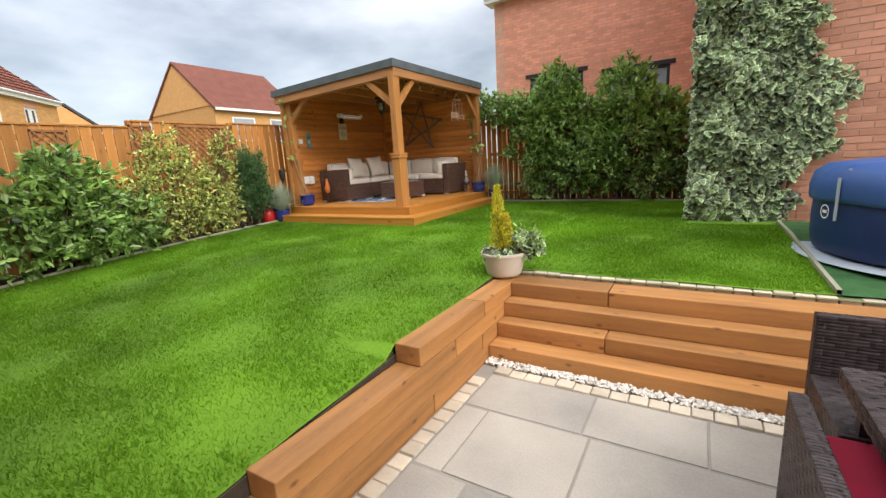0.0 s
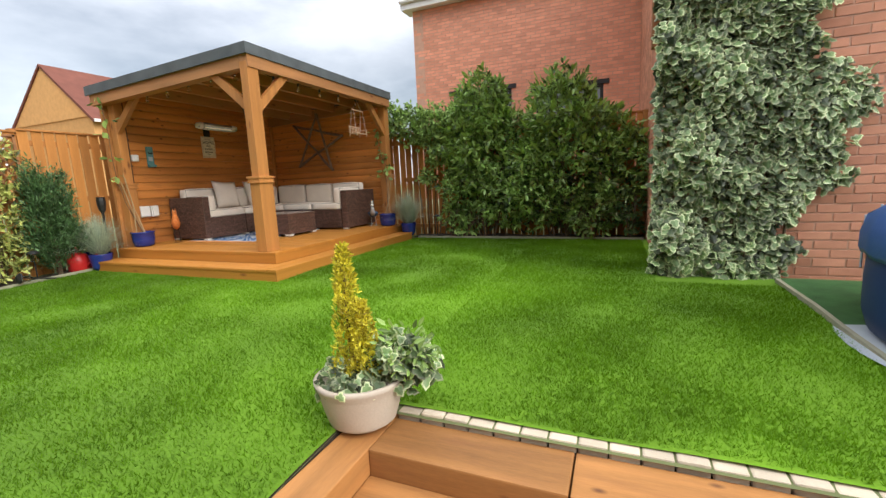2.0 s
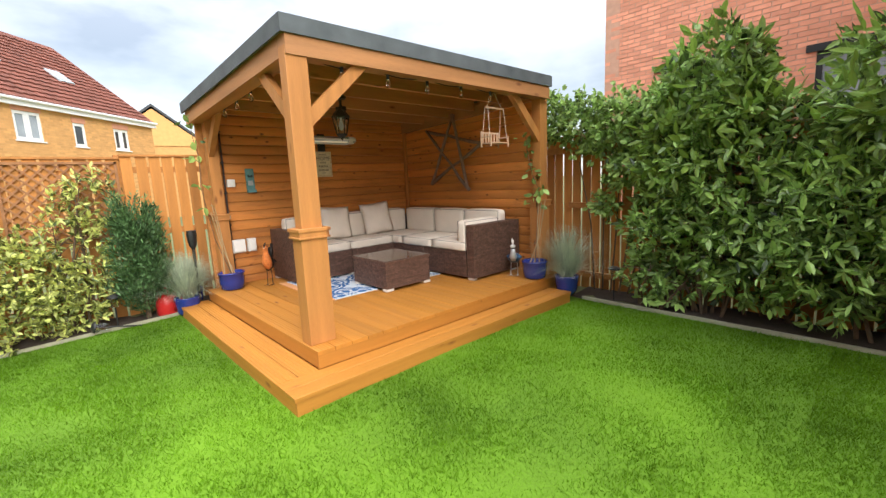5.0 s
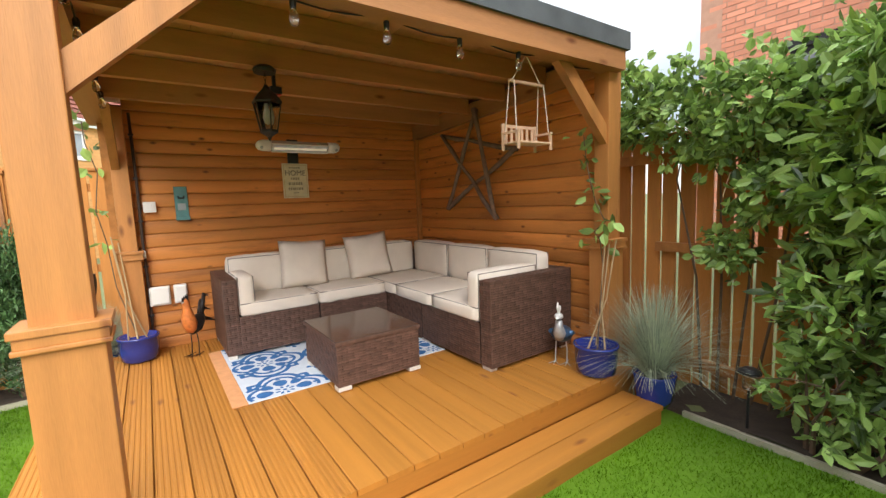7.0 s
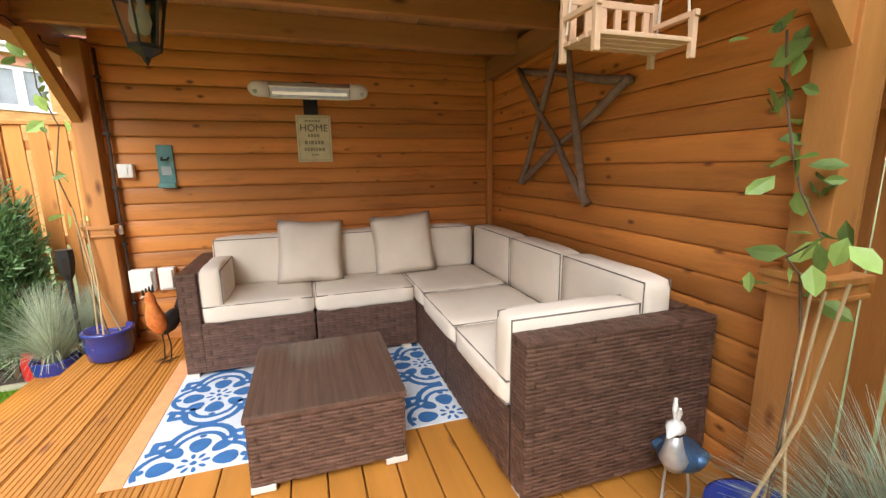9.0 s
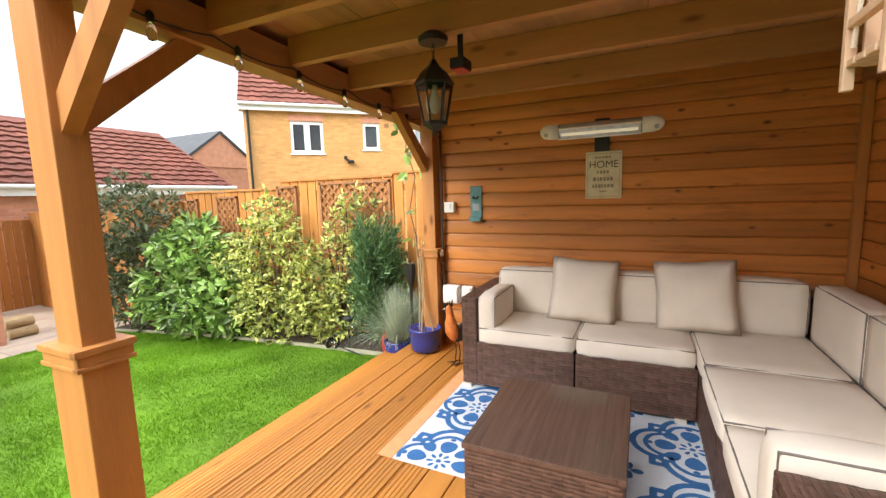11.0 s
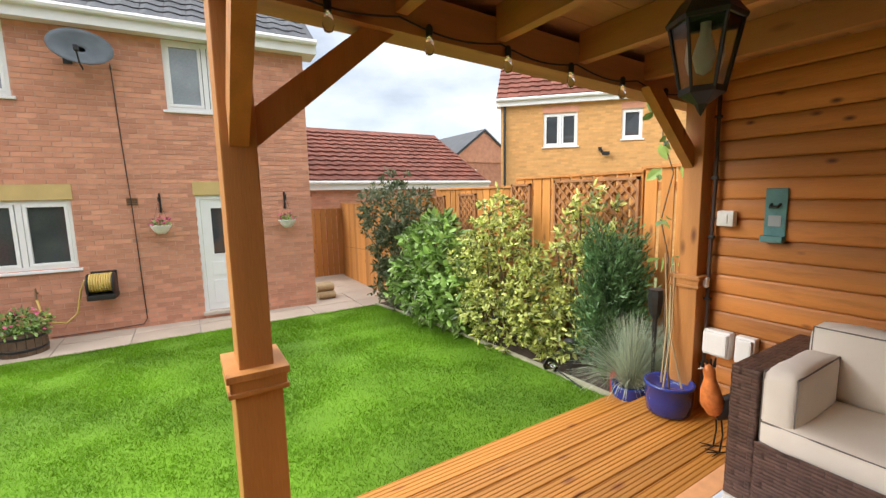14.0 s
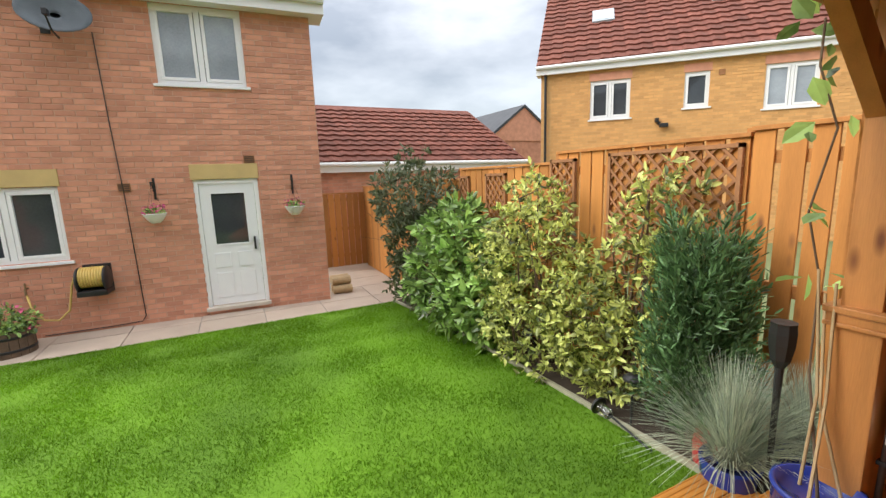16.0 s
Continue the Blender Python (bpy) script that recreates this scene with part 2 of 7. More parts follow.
M["vine"] = material("vine_leaf", (0.14, 0.27, 0.055), vary=0.4, scale=4, island=0.8, tint=(0.29, 0.43, 0.12), **LEAF)
M["conifer"] = material("blue_conifer", (0.065, 0.14, 0.045), vary=0.4, scale=5, island=0.8, tint=(0.10, 0.19, 0.07), **LEAF)
M["golden"] = material("golden_conifer", (0.55, 0.46, 0.03), vary=0.3, scale=8, island=0.8, tint=(0.70, 0.62, 0.06), **LEAF)
M["fescue"] = material("blue_fescue", (0.36, 0.46, 0.36), vary=0.3, scale=6, island=0.8, tint=(0.46, 0.52, 0.38), **LEAF)
M["bark"] = material("bark", (0.12, 0.08, 0.05), 0.9, 0.3, 12, 0.6, 80)
M["cane"] = material("bamboo_cane", (0.42, 0.30, 0.16), 0.7, 0.2, 10, 0.2, 60)
M["stick"] = material("driftwood_stick", (0.22, 0.15, 0.115), 0.85, 0.4, 14, 0.6, 90)
M["blue_pot"] = material("glazed_blue_pot", (0.018, 0.035, 0.22), 0.25, 0.15, 5, 0.05, 60, coat=0.4)
M["pot"] = material("cream_stone_pot", (0.50, 0.43, 0.35), 0.7, 0.1, 6, 0.3, 90)
M["red_can"] = material("red_plastic", (0.45, 0.02, 0.02), 0.35, 0.1, 5, 0.05, 60)
M["black"] = material("black_metal", (0.018, 0.018, 0.018), 0.45, 0.2, 8, 0.1, 60)
M["brass"] = material("dull_brass", (0.30, 0.21, 0.12), 0.4, 0.2, 8, 0.1, 60, metal=0.7)
M["chrome"] = material("silver_heater", (0.70, 0.70, 0.71), 0.22, 0.05, 8, 0.0, 60, metal=0.55)
M["tube"] = glow("heater_tube", (0.95, 0.86, 0.66), 0.15)
M["sign"] = material("cream_sign", (0.72, 0.66, 0.47), 0.6, 0.14, 14, 0.1, 90)
M["ink_faded"] = material("pale_ink", (0.30, 0.27, 0.18), 0.7, 0.2, 20, 0, 50)
M["ink"] = material("faded_ink", (0.10, 0.09, 0.07), 0.7, 0.2, 20, 0, 50)
M["teal"] = material("teal_painted_metal", (0.12, 0.28, 0.29), 0.6, 0.25, 20, 0.2, 90)
M["blue_tub"] = material("navy_tub_vinyl", (0.012, 0.032, 0.125), 0.5, 0.2, 3, 0.15, 60)
M["blue_lid"] = material("blue_tub_cover", (0.035, 0.095, 0.29), 0.5, 0.16, 3, 0.2, 40)
M["mat"] = material("grey_mat", (0.40, 0.45, 0.49), 0.8, 0.08, 4, 0.1, 60)
M["rug_white"] = material("rug_white", (0.64, 0.70, 0.77), 0.95, 0.06, 20, 0.4, 260)
M["rug_blue"] = material("rug_blue", (0.04, 0.15, 0.38), 0.95, 0.15, 20, 0.4, 260)
M["rug_edge"] = material("rug_orange_edge", (0.74, 0.36, 0.16), 0.95, 0.1, 20, 0.4, 260)
M["swing_wood"] = material("pale_swing_wood", (0.60, 0.40, 0.26), 0.7, 0.12, 14, 0.2, 60)
M["rope"] = material("rope", (0.60, 0.52, 0.42), 0.9, 0.1, 30, 0.3, 120)
M["copper"] = material("painted_cockerel", (0.60, 0.15, 0.035), 0.4, 0.25, 30, 0.1, 60, metal=0.1, tint=(0.66, 0.22, 0.06))
M["bird_dark"] = material("black_painted_feathers", (0.025, 0.02, 0.018), 0.4, 0.3, 14, 0.1, 60, metal=0.3)
M["bird_silver"] = material("silver_painted_metal", (0.55, 0.56, 0.58), 0.35, 0.25, 22, 0.1, 60, metal=0.5)
M["heron"] = material("painted_metal_bird", (0.07, 0.14, 0.26), 0.35, 0.5, 22, 0.1, 60, metal=0.5)
M["hose"] = material("yellow_hose", (0.60, 0.42, 0.12), 0.5, 0.1, 10, 0.0, 60)
M["bulb"] = glass("clear_bulb")
M["lamp_glass"] = glass("lantern_glass", (0.85, 0.86, 0.84), 0.15)
M["tabletop"] = material("smoked_table_glass", (0.105, 0.068, 0.053), 0.12, 0.2, 5, 0.02, 40, stretch=(0.6, 14, 1), spec=0.6)
M["pink"] = material("pink_petal", (0.55, 0.10, 0.20), 0.6, 0.3, 20, 0, 40, island=0.6)
M["red_cloth"] = material("crimson_cushion", (0.30, 0.01, 0.035), 0.9, 0.15, 8, 0.3, 200)
M["bench"] = material("pale_bench_wood", (0.52, 0.46, 0.38), 0.8, 0.15, 6, 0.3, 60)


# ---- mesh helpers ----
def mesh_object(name, bm, mat, parent=None, label="", smooth=False):
    me = bpy.data.meshes.new(name)
    bm.to_mesh(me)
    bm.free()
    if smooth:
        for p in me.polygons:
            p.use_smooth = True
    if mat:
        me.materials.append(mat)
    ob = new(name, me)
    if parent:
        ob.parent = parent
    if label:
        tagged(ob, label)
    return ob


def part(name, bm, mat, parent, label="", smooth=False):
    return mesh_object(name, bm, mat, parent, label, smooth)


def thing(name, label, category, at=(0, 0, 0), turn=0.0, group="", kind=""):
    ob = new(name)
    ob.empty_display_size = 0.1
    ob.matrix_basis = pose(*at, 0, 0, turn)
    return tagged(ob, label, category, group, kind)


def cuboid(bm, x0, x1, y0, y1, z0, z1, bevel=0.0, m=None):
    vs = [bm.verts.new((x, y, z)) for z in (z0, z1) for x, y in ((x0, y0), (x1, y0), (x1, y1), (x0, y1))]
    fs = [bm.faces.new([vs[i] for i in f]) for f in ((3, 2, 1, 0), (4, 5, 6, 7), (0, 1, 5, 4), (1, 2, 6, 5), (2, 3, 7, 6), (3, 0, 4, 7))]
    if bevel:
        es = list({e for f in fs for e in f.edges})
        r = bmesh.ops.bevel(bm, geom=es, offset=bevel, segments=2, affect="EDGES", profile=0.6)
        vs = list({v for f in r["faces"] for v in f.verts} | {v for v in vs if v.is_valid})
    if m is not None:
        bmesh.ops.transform(bm, matrix=m, verts=vs)
    return vs


def box(x0, x1, y0, y1, z0, z1, bevel=0.0, m=None):
    bm = bmesh.new()
    cuboid(bm, x0, x1, y0, y1, z0, z1, bevel, m)
    return bm


def tube(bm, points, radius, sides=8, taper=1.0, cap=True):
    """A round bar through points; radius may be a list."""
    pts = [Vector(p) for p in points]
    radii = radius if isinstance(radius, (list, tuple)) else [radius * (1 + (taper - 1) * i / max(1, len(pts) - 1)) for i in range(len(pts))]
    rings = []
    for i, p in enumerate(pts):
        d = (pts[min(i + 1, len(pts) - 1)] - pts[max(i - 1, 0)]).normalized()
        a = d.orthogonal().normalized() if i == 0 else (rings_a - d * rings_a.dot(d)).normalized()
        rings_a = a
        b = d.cross(a)
        rings.append([bm.verts.new(p + (a * math.cos(k * math.tau / sides) + b * math.sin(k * math.tau / sides)) * radii[i]) for k in range(sides)])
    for r0, r1 in zip(rings, rings[1:]):
        for k in range(sides):
            bm.faces.new((r0[k], r0[(k + 1) % sides], r1[(k + 1) % sides], r1[k]))
    if cap:
        bm.faces.new(rings[0][::-1])
        bm.faces.new(rings[-1])


def lathe(bm, profile, sides=24, centre=(0, 0, 0)):
    """Revolve (radius, height) pairs round z."""
    rings = []
    for r, z in profile:
        rings.append([bm.verts.new((centre[0] + r * math.cos(k * math.tau / sides), centre[1] + r * math.sin(k * math.tau / sides), centre[2] + z)) for k in range(sides)])
    for r0, r1 in zip(rings, rings[1:]):
        for k in range(sides):
            bm.faces.new((r0[k], r0[(k + 1) % sides], r1[(k + 1) % sides], r1[k]))
    if profile[0][0] > 1e-4:
        bm.faces.new(rings[0][::-1])
    if profile[-1][0] > 1e-4:
        bm.faces.new(rings[-1])
    return rings


def raw_mesh(name, verts, faces, mat, parent=None, smooth=False):
    me = bpy.data.meshes.new(name)
    me.from_pydata(verts, [], faces)
    me.materials.append(mat)
    if smooth:
        me.polygons.foreach_set("use_smooth", [True] * len(me.polygons))
    ob = new(name, me)
    if parent:
        ob.parent = parent
    return ob


def leaf_cloud(name, centres, normals, size, aspect, mat, parent, rng, fold=0.25, droop=0.4):
    """Many folded leaves of two quads each, one joined mesh, every leaf an island."""
    n = len(centres)
    d = rng.normal(size=(n, 3)) * 0.8 + normals
    d[:, 2] -= droop * rng.random(n)
    d /= np.linalg.norm(d, axis=1, keepdims=True) + 1e-9
    up = rng.normal(size=(n, 3)) + np.array([0, 0, 0.8]) + normals * 0.8
    s = np.cross(d, up)
    s /= np.linalg.norm(s, axis=1, keepdims=True) + 1e-9
    u = np.cross(s, d)
    L = size * (0.6 + 0.8 * rng.random((n, 1)))
    w = L * aspect * 0.5
    c = np.asarray(centres)
    v = np.empty((n, 6, 3))
    v[:, 0], v[:, 3] = c, c + d * L
    v[:, 1] = c + d * L * 0.35 + s * w + u * w * fold
    v[:, 2] = c + d * L * 0.72 + s * w * 0.8 + u * w * fold
    v[:, 5] = c + d * L * 0.35 - s * w + u * w * fold
    v[:, 4] = c + d * L * 0.72 - s * w * 0.8 + u * w * fold
    base = (np.arange(n) * 6)[:, None]
    f = np.concatenate([base + np.array([0, 1, 2, 3]), base + np.array([0, 3, 4, 5])])
    return raw_mesh(name, v.reshape(-1, 3).tolist(), f.tolist(), mat, parent)


def two_tone_leaves(name, centres, facing, size, parent, rng):
    """Lobed leaves hanging like shingles: a green blade inside a cream margin, one island a leaf."""
    n = len(centres)
    nor = facing + rng.normal(size=(n, 3)) * 0.5
    nor /= np.linalg.norm(nor, axis=1, keepdims=True)
    tip = np.array([0, 0, -1.0]) + rng.normal(size=(n, 3)) * 0.5
    tip -= nor * (tip * nor).sum(1, keepdims=True)
    tip /= np.linalg.norm(tip, axis=1, keepdims=True)
    side = np.cross(nor, tip)
    L = size * (0.55 + 0.75 * rng.random((n, 1)))
    outline = [(0.0, 0.0), (-0.14, 0.28), (0.12, 0.52), (0.42, 0.30), (0.62, 0.36), (1.0, 0.0), (0.62, -0.36), (0.42, -0.30), (0.12, -0.52), (-0.14, -0.28)]
    q = len(outline)
    v = np.empty((n, 2 * q, 3))
    for k, (a, b) in enumerate(outline):
        v[:, k] = centres + (tip * a + side * b - nor * 0.25 * abs(b)) * L
        v[:, q + k] = centres + (tip * (0.36 + 0.72 * (a - 0.36)) + side * b * 0.72 + nor * (0.02 - 0.16 * abs(b))) * L
    base = (np.arange(n) * 2 * q)[:, None]
    inner = (base + np.arange(q, 2 * q)).tolist()
    rim = [(base + np.array([k, (k + 1) % q, q + (k + 1) % q, q + k])).tolist() for k in range(q)]
    ob = raw_mesh(name, v.reshape(-1, 3).tolist(), inner + [f for r in rim for f in r], M["ivy"], parent)
    ob.data.materials.append(M["ivy_margin"])
    ob.data.polygons.foreach_set("material_index", [0] * n + [1] * (n * q))
    return ob


# ---- ground ----
def lawn_z(y):
    u = min(max(y, -7.5), 5.0) + 2.2
    return 0.03 + 0.05 * u - 0.0072 * u * u


def bank(x, y):
    """The turf rises to meet the tops of the retaining sleepers."""
    top = 0.0 if y > -3.72 else -0.12 if y > -4.72 else -0.24
    t = min(max((x - 2.05) / 0.35, 0.0), 1.0) if x < 2.45 else 0.0
    return max(0.0, top - 0.008 - lawn_z(y)) * t * t * (3 - 2 * t)


DECK, LOW, PATIO, PAVE = 0.35, 0.222, -0.48, -0.25
GX0, GX1, GY0, GY1 = -2.78, 0.0, -0.05, 3.0        # deck and the walls' inner faces


def ground_sheet(x):
    """The land, one sheet to the horizon, dug out where the sunken terrace lies."""
    bm = bmesh.new()
    xs = [-900, -120, -40, -14, -8, -3.6, -3.4, -2.8, -1.5, 0, 1.2, 2.44, 2.5, 4.0, 4.75, 7.0, 9.0, 14, 40, 120, 900]
    ys = [-900, -120, -40, -14, -9, -7.2, -6.6, -5.46, -5.4, -4.6, -4, -3.4, -2.8, -2.1, -2.04, -1.4, -0.8, -0.2, 0.5, 1.2, 2, 2.6, 3, 3.5, 5, 7, 14, 40, 120, 900]
    grid = [[bm.verts.new((a, b, (lawn_z(b) if b > -5.43 else -0.33) - 0.012)) for a in xs] for b in ys]
    for j in range(len(ys) - 1):
        for i in range(len(xs) - 1):
            if 2.44 <= xs[i] < 7.0 and -5.46 <= ys[j] < -2.1:
                continue
            bm.faces.new((grid[j][i], grid[j][i + 1], grid[j + 1][i + 1], grid[j + 1][i]))
    ob = mesh_object("ground", bm, M["field"])
    return tagged(ob, "rough open ground running out to the horizon", "ground", kind="structure")


ground_sheet(0)


def strip(name, label, category, x0, x1, y0, y1, dz, mat, nx=12, ny=24, wobble=0.006):
    bm = bmesh.new()
    vs = [[bm.verts.new((x0 + (x1 - x0) * i / nx, y0 + (y1 - y0) * j / ny,
                         lawn_z(y0 + (y1 - y0) * j / ny) + bank(x0 + (x1 - x0) * i / nx, y0 + (y1 - y0) * j / ny) + dz + wobble * noise.noise((x0 + (x1 - x0) * i / nx * 2.1, y0 + (y1 - y0) * j / ny * 2.1, 3))))
           for i in range(nx + 1)] for j in range(ny + 1)]
    for j in range(ny):
        for i in range(nx):
            bm.faces.new((vs[j][i], vs[j][i + 1], vs[j + 1][i + 1], vs[j + 1][i]))
    return tagged(mesh_object(name, bm, mat, smooth=True), label, category, kind="structure")


strip("lawn", "closely mown bright green lawn", "lawn", -2.85, 2.44, -5.4, 3.02, 0.0, M["lawn"], 60, 90, 0.012)
strip("lawn_upper", "closely mown bright green lawn above the steps", "lawn", 2.44, 4.75, -2.04, 3.02, 0.0, M["lawn"], 12, 24, 0.012)
strip("turf_strip", "dark green artificial turf under the hot tub", "turf", 4.75, 7.6, -2.04, 0.62, 0.004, M["turf"])
strip("flower_bed_west", "dark soil bed along the fence", "flower bed", -3.42, -2.85, -5.4, 0.1, 0.02, M["soil"], 8, 40, 0.05)
strip("flower_bed_north", "dark soil bed under the laurels", "flower bed", 0.1, 3.9, 3.02, 3.55, 0.02, M["soil"], 40, 8, 0.05)


def edging(name, x0, x1, y0, y1):
    bm = bmesh.new()
    n = 16
    a, b = Vector((x0, y0, 0)), Vector((x1, y1, 0))
    side = (b - a).normalized().cross(Vector((0, 0, 1))) * 0.014
    rows = []
    for i in range(n + 1):
        p = a.lerp(b, i / n)
        p += side * 0.6 * noise.noise((p.x * 2, p.y * 2, 0))
        z = lawn_z(p.y)
        rows.append([bm.verts.new((p.x + s * side.x, p.y + s * side.y, z + h)) for s, h in ((-1, -0.08), (-1, 0.035), (1, 0.035), (1, -0.08))])
    for r0, r1 in zip(rows, rows[1:]):
        for k in range(3):
            bm.faces.new((r0[k], r0[k + 1], r1[k + 1], r1[k]))
    tagged(mesh_object(name, bm, M["edging"]), "weathered lawn edging board", "edging", kind="structure")


edging("lawn_edging_west", -2.85, -2.85, -5.4, -0.3)
edging("lawn_edging_north", 0.3, 3.88, 3.02, 3.0)
edging("lawn_edging_east", 4.75, 4.75, -2.03, 0.5)


# grass blades, one joined mesh
def grass(name, x0, x1, y0, y1, count, seed, avoid):
    rng = np.random.default_rng(seed)
    p = np.stack([rng.uniform(x0, x1, count), rng.uniform(y0, y1, count)], 1)
    for a0, a1, b0, b1 in avoid:
        p = p[~((p[:, 0] > a0) & (p[:, 0] < a1) & (p[:, 1] > b0) & (p[:, 1] < b1))]
    n = len(p)
    u = np.clip(p[:, 1], -7.5, 5) + 2.2
    z = 0.03 + 0.05 * u - 0.0072 * u * u - 0.004
    near = np.nonzero((p[:, 0] > 2.05) & (p[:, 0] < 2.45) & (p[:, 1] < -2.0))[0]
    z[near] += [bank(*q) for q in p[near]]
    h = rng.uniform(0.012, 0.030, n)
    w = rng.uniform(0.002, 0.0042, n)
    th = rng.uniform(0, math.tau, n)
    lean = rng.normal(0, 0.6, (n, 2)) * h[:, None]
    c, s = np.cos(th) * w, np.sin(th) * w
    v = np.empty((n, 3, 3))
    v[:, 0] = np.stack([p[:, 0] - c, p[:, 1] - s, z], 1)
    v[:, 1] = np.stack([p[:, 0] + c, p[:, 1] + s, z], 1)
    v[:, 2] = np.stack([p[:, 0] + lean[:, 0], p[:, 1] + lean[:, 1], z + h], 1)
    me = bpy.data.meshes.new(name)
    me.vertices.add(n * 3)
    me.vertices.foreach_set("co", v.ravel())
    me.loops.add(n * 3)
    me.loops.foreach_set("vertex_index", np.arange(n * 3, dtype=np.int32))
    me.polygons.add(n)
    me.polygons.foreach_set("loop_start", np.arange(0, n * 3, 3, dtype=np.int32))
    me.update(calc_edges=True)
    me.materials.append(M["blade"])
    tagged(new(name, me), "short blades of bright green lawn grass", "grass", kind="stuff")


DECK_BOX = (-2.9, 0.29, -0.36, 3.1)
grass("lawn_grass", -2.84, 2.43, -5.38, 3.0, 400000, 5, [DECK_BOX])
grass("lawn_grass_upper", 2.43, 4.74, -2.02, 3.0, 160000, 6, [(3.85, 9, 0.35, 9)])


# ---- brick walls ----
def cells(length, z0, z1, openings):
    us = sorted({0, length, *[o[0] for o in openings], *[o[1] for o in openings]})
    zs = sorted({z0, z1, *[o[2] for o in openings], *[o[3] for o in openings]})
    for u0, u1 in zip(us, us[1:]):
        for a, b in zip(zs, zs[1:]):
            if not any(o[0] <= u0 and u1 <= o[1] and o[2] <= a and b <= o[3] for o in openings):
                yield u0, u1, a, b


def brick_wall(name, label, at, turn, length, z0, z1, openings, mat, piece_mat, mortar, pick=None, thick=0.28, lift=0.0):
    """A wall that runs from `at` along its own x and faces its own -y: a mortar core with openings, and bricks proud of it."""
    root = thing(name, label, "wall", at, turn, kind="structure")
    bm = bmesh.new()
    for u0, u1, a, b in cells(length, z0, z1, openings):
        cuboid(bm, u0, u1, 0.006, thick, a, b)
    part("mortar_core", bm, mortar, root)
    bl, bh, gap = 0.215, 0.065, 0.010
    verts, faces, rng = [], [], random.Random(len(name))
    shared, picked = {}, 0
    rows = int((z1 - z0) / (bh + gap))
    quad = ((0, 1, 5, 4), (1, 2, 6, 5), (2, 3, 7, 6), (3, 0, 4, 7), (4, 5, 6, 7))
    for r in range(rows):
        zb = z0 + gap + r * (bh + gap)
        zt = zb + bh
        u = -0.1125 if r % 2 else 0.0
        while u < length:
            spans = [(max(u, 0.0), min(u + bl, length))]
            for o in openings:
                if o[2] < zt - 0.01 and o[3] > zb + 0.01:
                    nxt = []
                    for s in spans:
                        if s[1] <= o[0] or s[0] >= o[1]:
                            nxt.append(s)
                        else:
                            nxt += [q for q in ((s[0], o[0]), (o[1], s[1])) if q[1] - q[0] > 0.03]
                    spans = nxt
            for s0, s1 in spans:
                if s1 - s0 < 0.03:
                    continue
                d = rng.uniform(-0.0015, 0.0025)
                if pick and picked < 300 and pick[0] <= s0 and s1 <= pick[1] and pick[2] <= zb <= pick[3] and s1 - s0 > 0.2:
                    if "me" not in shared:
                        pbm = bmesh.new()
                        vs = [pbm.verts.new(c) for c in ((0, 0.02, 0), (bl, 0.02, 0), (bl, 0.02, bh), (0, 0.02, bh), (0.003, 0, 0.003), (bl - 0.003, 0, 0.003), (bl - 0.003, 0, bh - 0.003), (0.003, 0, bh - 0.003))]
                        for q in quad:
                            pbm.faces.new([vs[k] for k in q])
                        shared["me"] = bpy.data.meshes.new("brick")
                        pbm.to_mesh(shared["me"])
                        pbm.free()
                        shared["me"].materials.append(piece_mat)
                    ob = new("brick", shared["me"])
                    ob.parent = root
                    ob.location = (s0, d, zb)
                    picked += 1
                    continue
                k = len(verts)
                verts += [(s0, 0.02, zb), (s1, 0.02, zb), (s1, 0.02, zt), (s0, 0.02, zt), (s0 + 0.003, d, zb + 0.003), (s1 - 0.003, d, zb + 0.003), (s1 - 0.003, d, zt - 0.003), (s0 + 0.003, d, zt - 0.003)]
                faces += [[k + i for i in q] for q in quad]
            u += bl + gap
    bricks = raw_mesh("brickwork", verts, faces, mat, root)
    tagged(bricks, kind="stuff")
    return root


def window_unit(name, label, root_at, turn, u0, u1, z0, z1, lights=2, group="", sill=True, sky_toned=False, opener=True):
    """White frame with separate panes, set in a wall's opening; local x along the wall, facing -y."""
    w = thing(name, label, "window", root_at, turn, group, kind="structure")
    f = 0.055
    bm = bmesh.new()
    for a in ((u0, u1, z0, z0 + f), (u0, u1, z1 - f, z1), (u0, u0 + f, z0 + f, z1 - f), (u1 - f, u1, z0 + f, z1 - f)):
        cuboid(bm, a[0], a[1], 0.03, 0.10, a[2], a[3])
    step = (u1 - u0) / lights
    for k in range(1, lights):
        cuboid(bm, u0 + k * step - 0.035, u0 + k * step + 0.035, 0.032, 0.098, z0 + f, z1 - f)
    part("window_frame", bm, M["white"], w)
    for k in range(lights):
        a, b = u0 + k * step + f * 0.8, u0 + (k + 1) * step - f * 0.8
        if opener:
            sb = bmesh.new()
            g = 0.045
            for q in ((a, b, z0 + f, z0 + f + g), (a, b, z1 - f - g, z1 - f), (a, a + g, z0 + f + g, z1 - f - g), (b - g, b, z0 + f + g, z1 - f - g)):
                cuboid(sb, q[0], q[1], 0.022, 0.06, q[2], q[3], 0.006)
            part("sash", sb, M["white"], w)
        # the paler pane has reflected sky put into its colour
        part("pane", box(a, b, 0.055, 0.062, z0 + f, z1 - f), M["window_pale"] if sky_toned else M["window"], w)
    # added dark sheet: shade of the room painted behind the panes
    part("unlit_room_sheet", box(u0, u1, 0.2, 0.215, z0, z1), M["room"], w)
    if sill:
        part("window_sill", box(u0 - 0.05, u1 + 0.05, -0.035, 0.05, z0 - 0.04, z0, 0.006), M["white"], w)
    return w


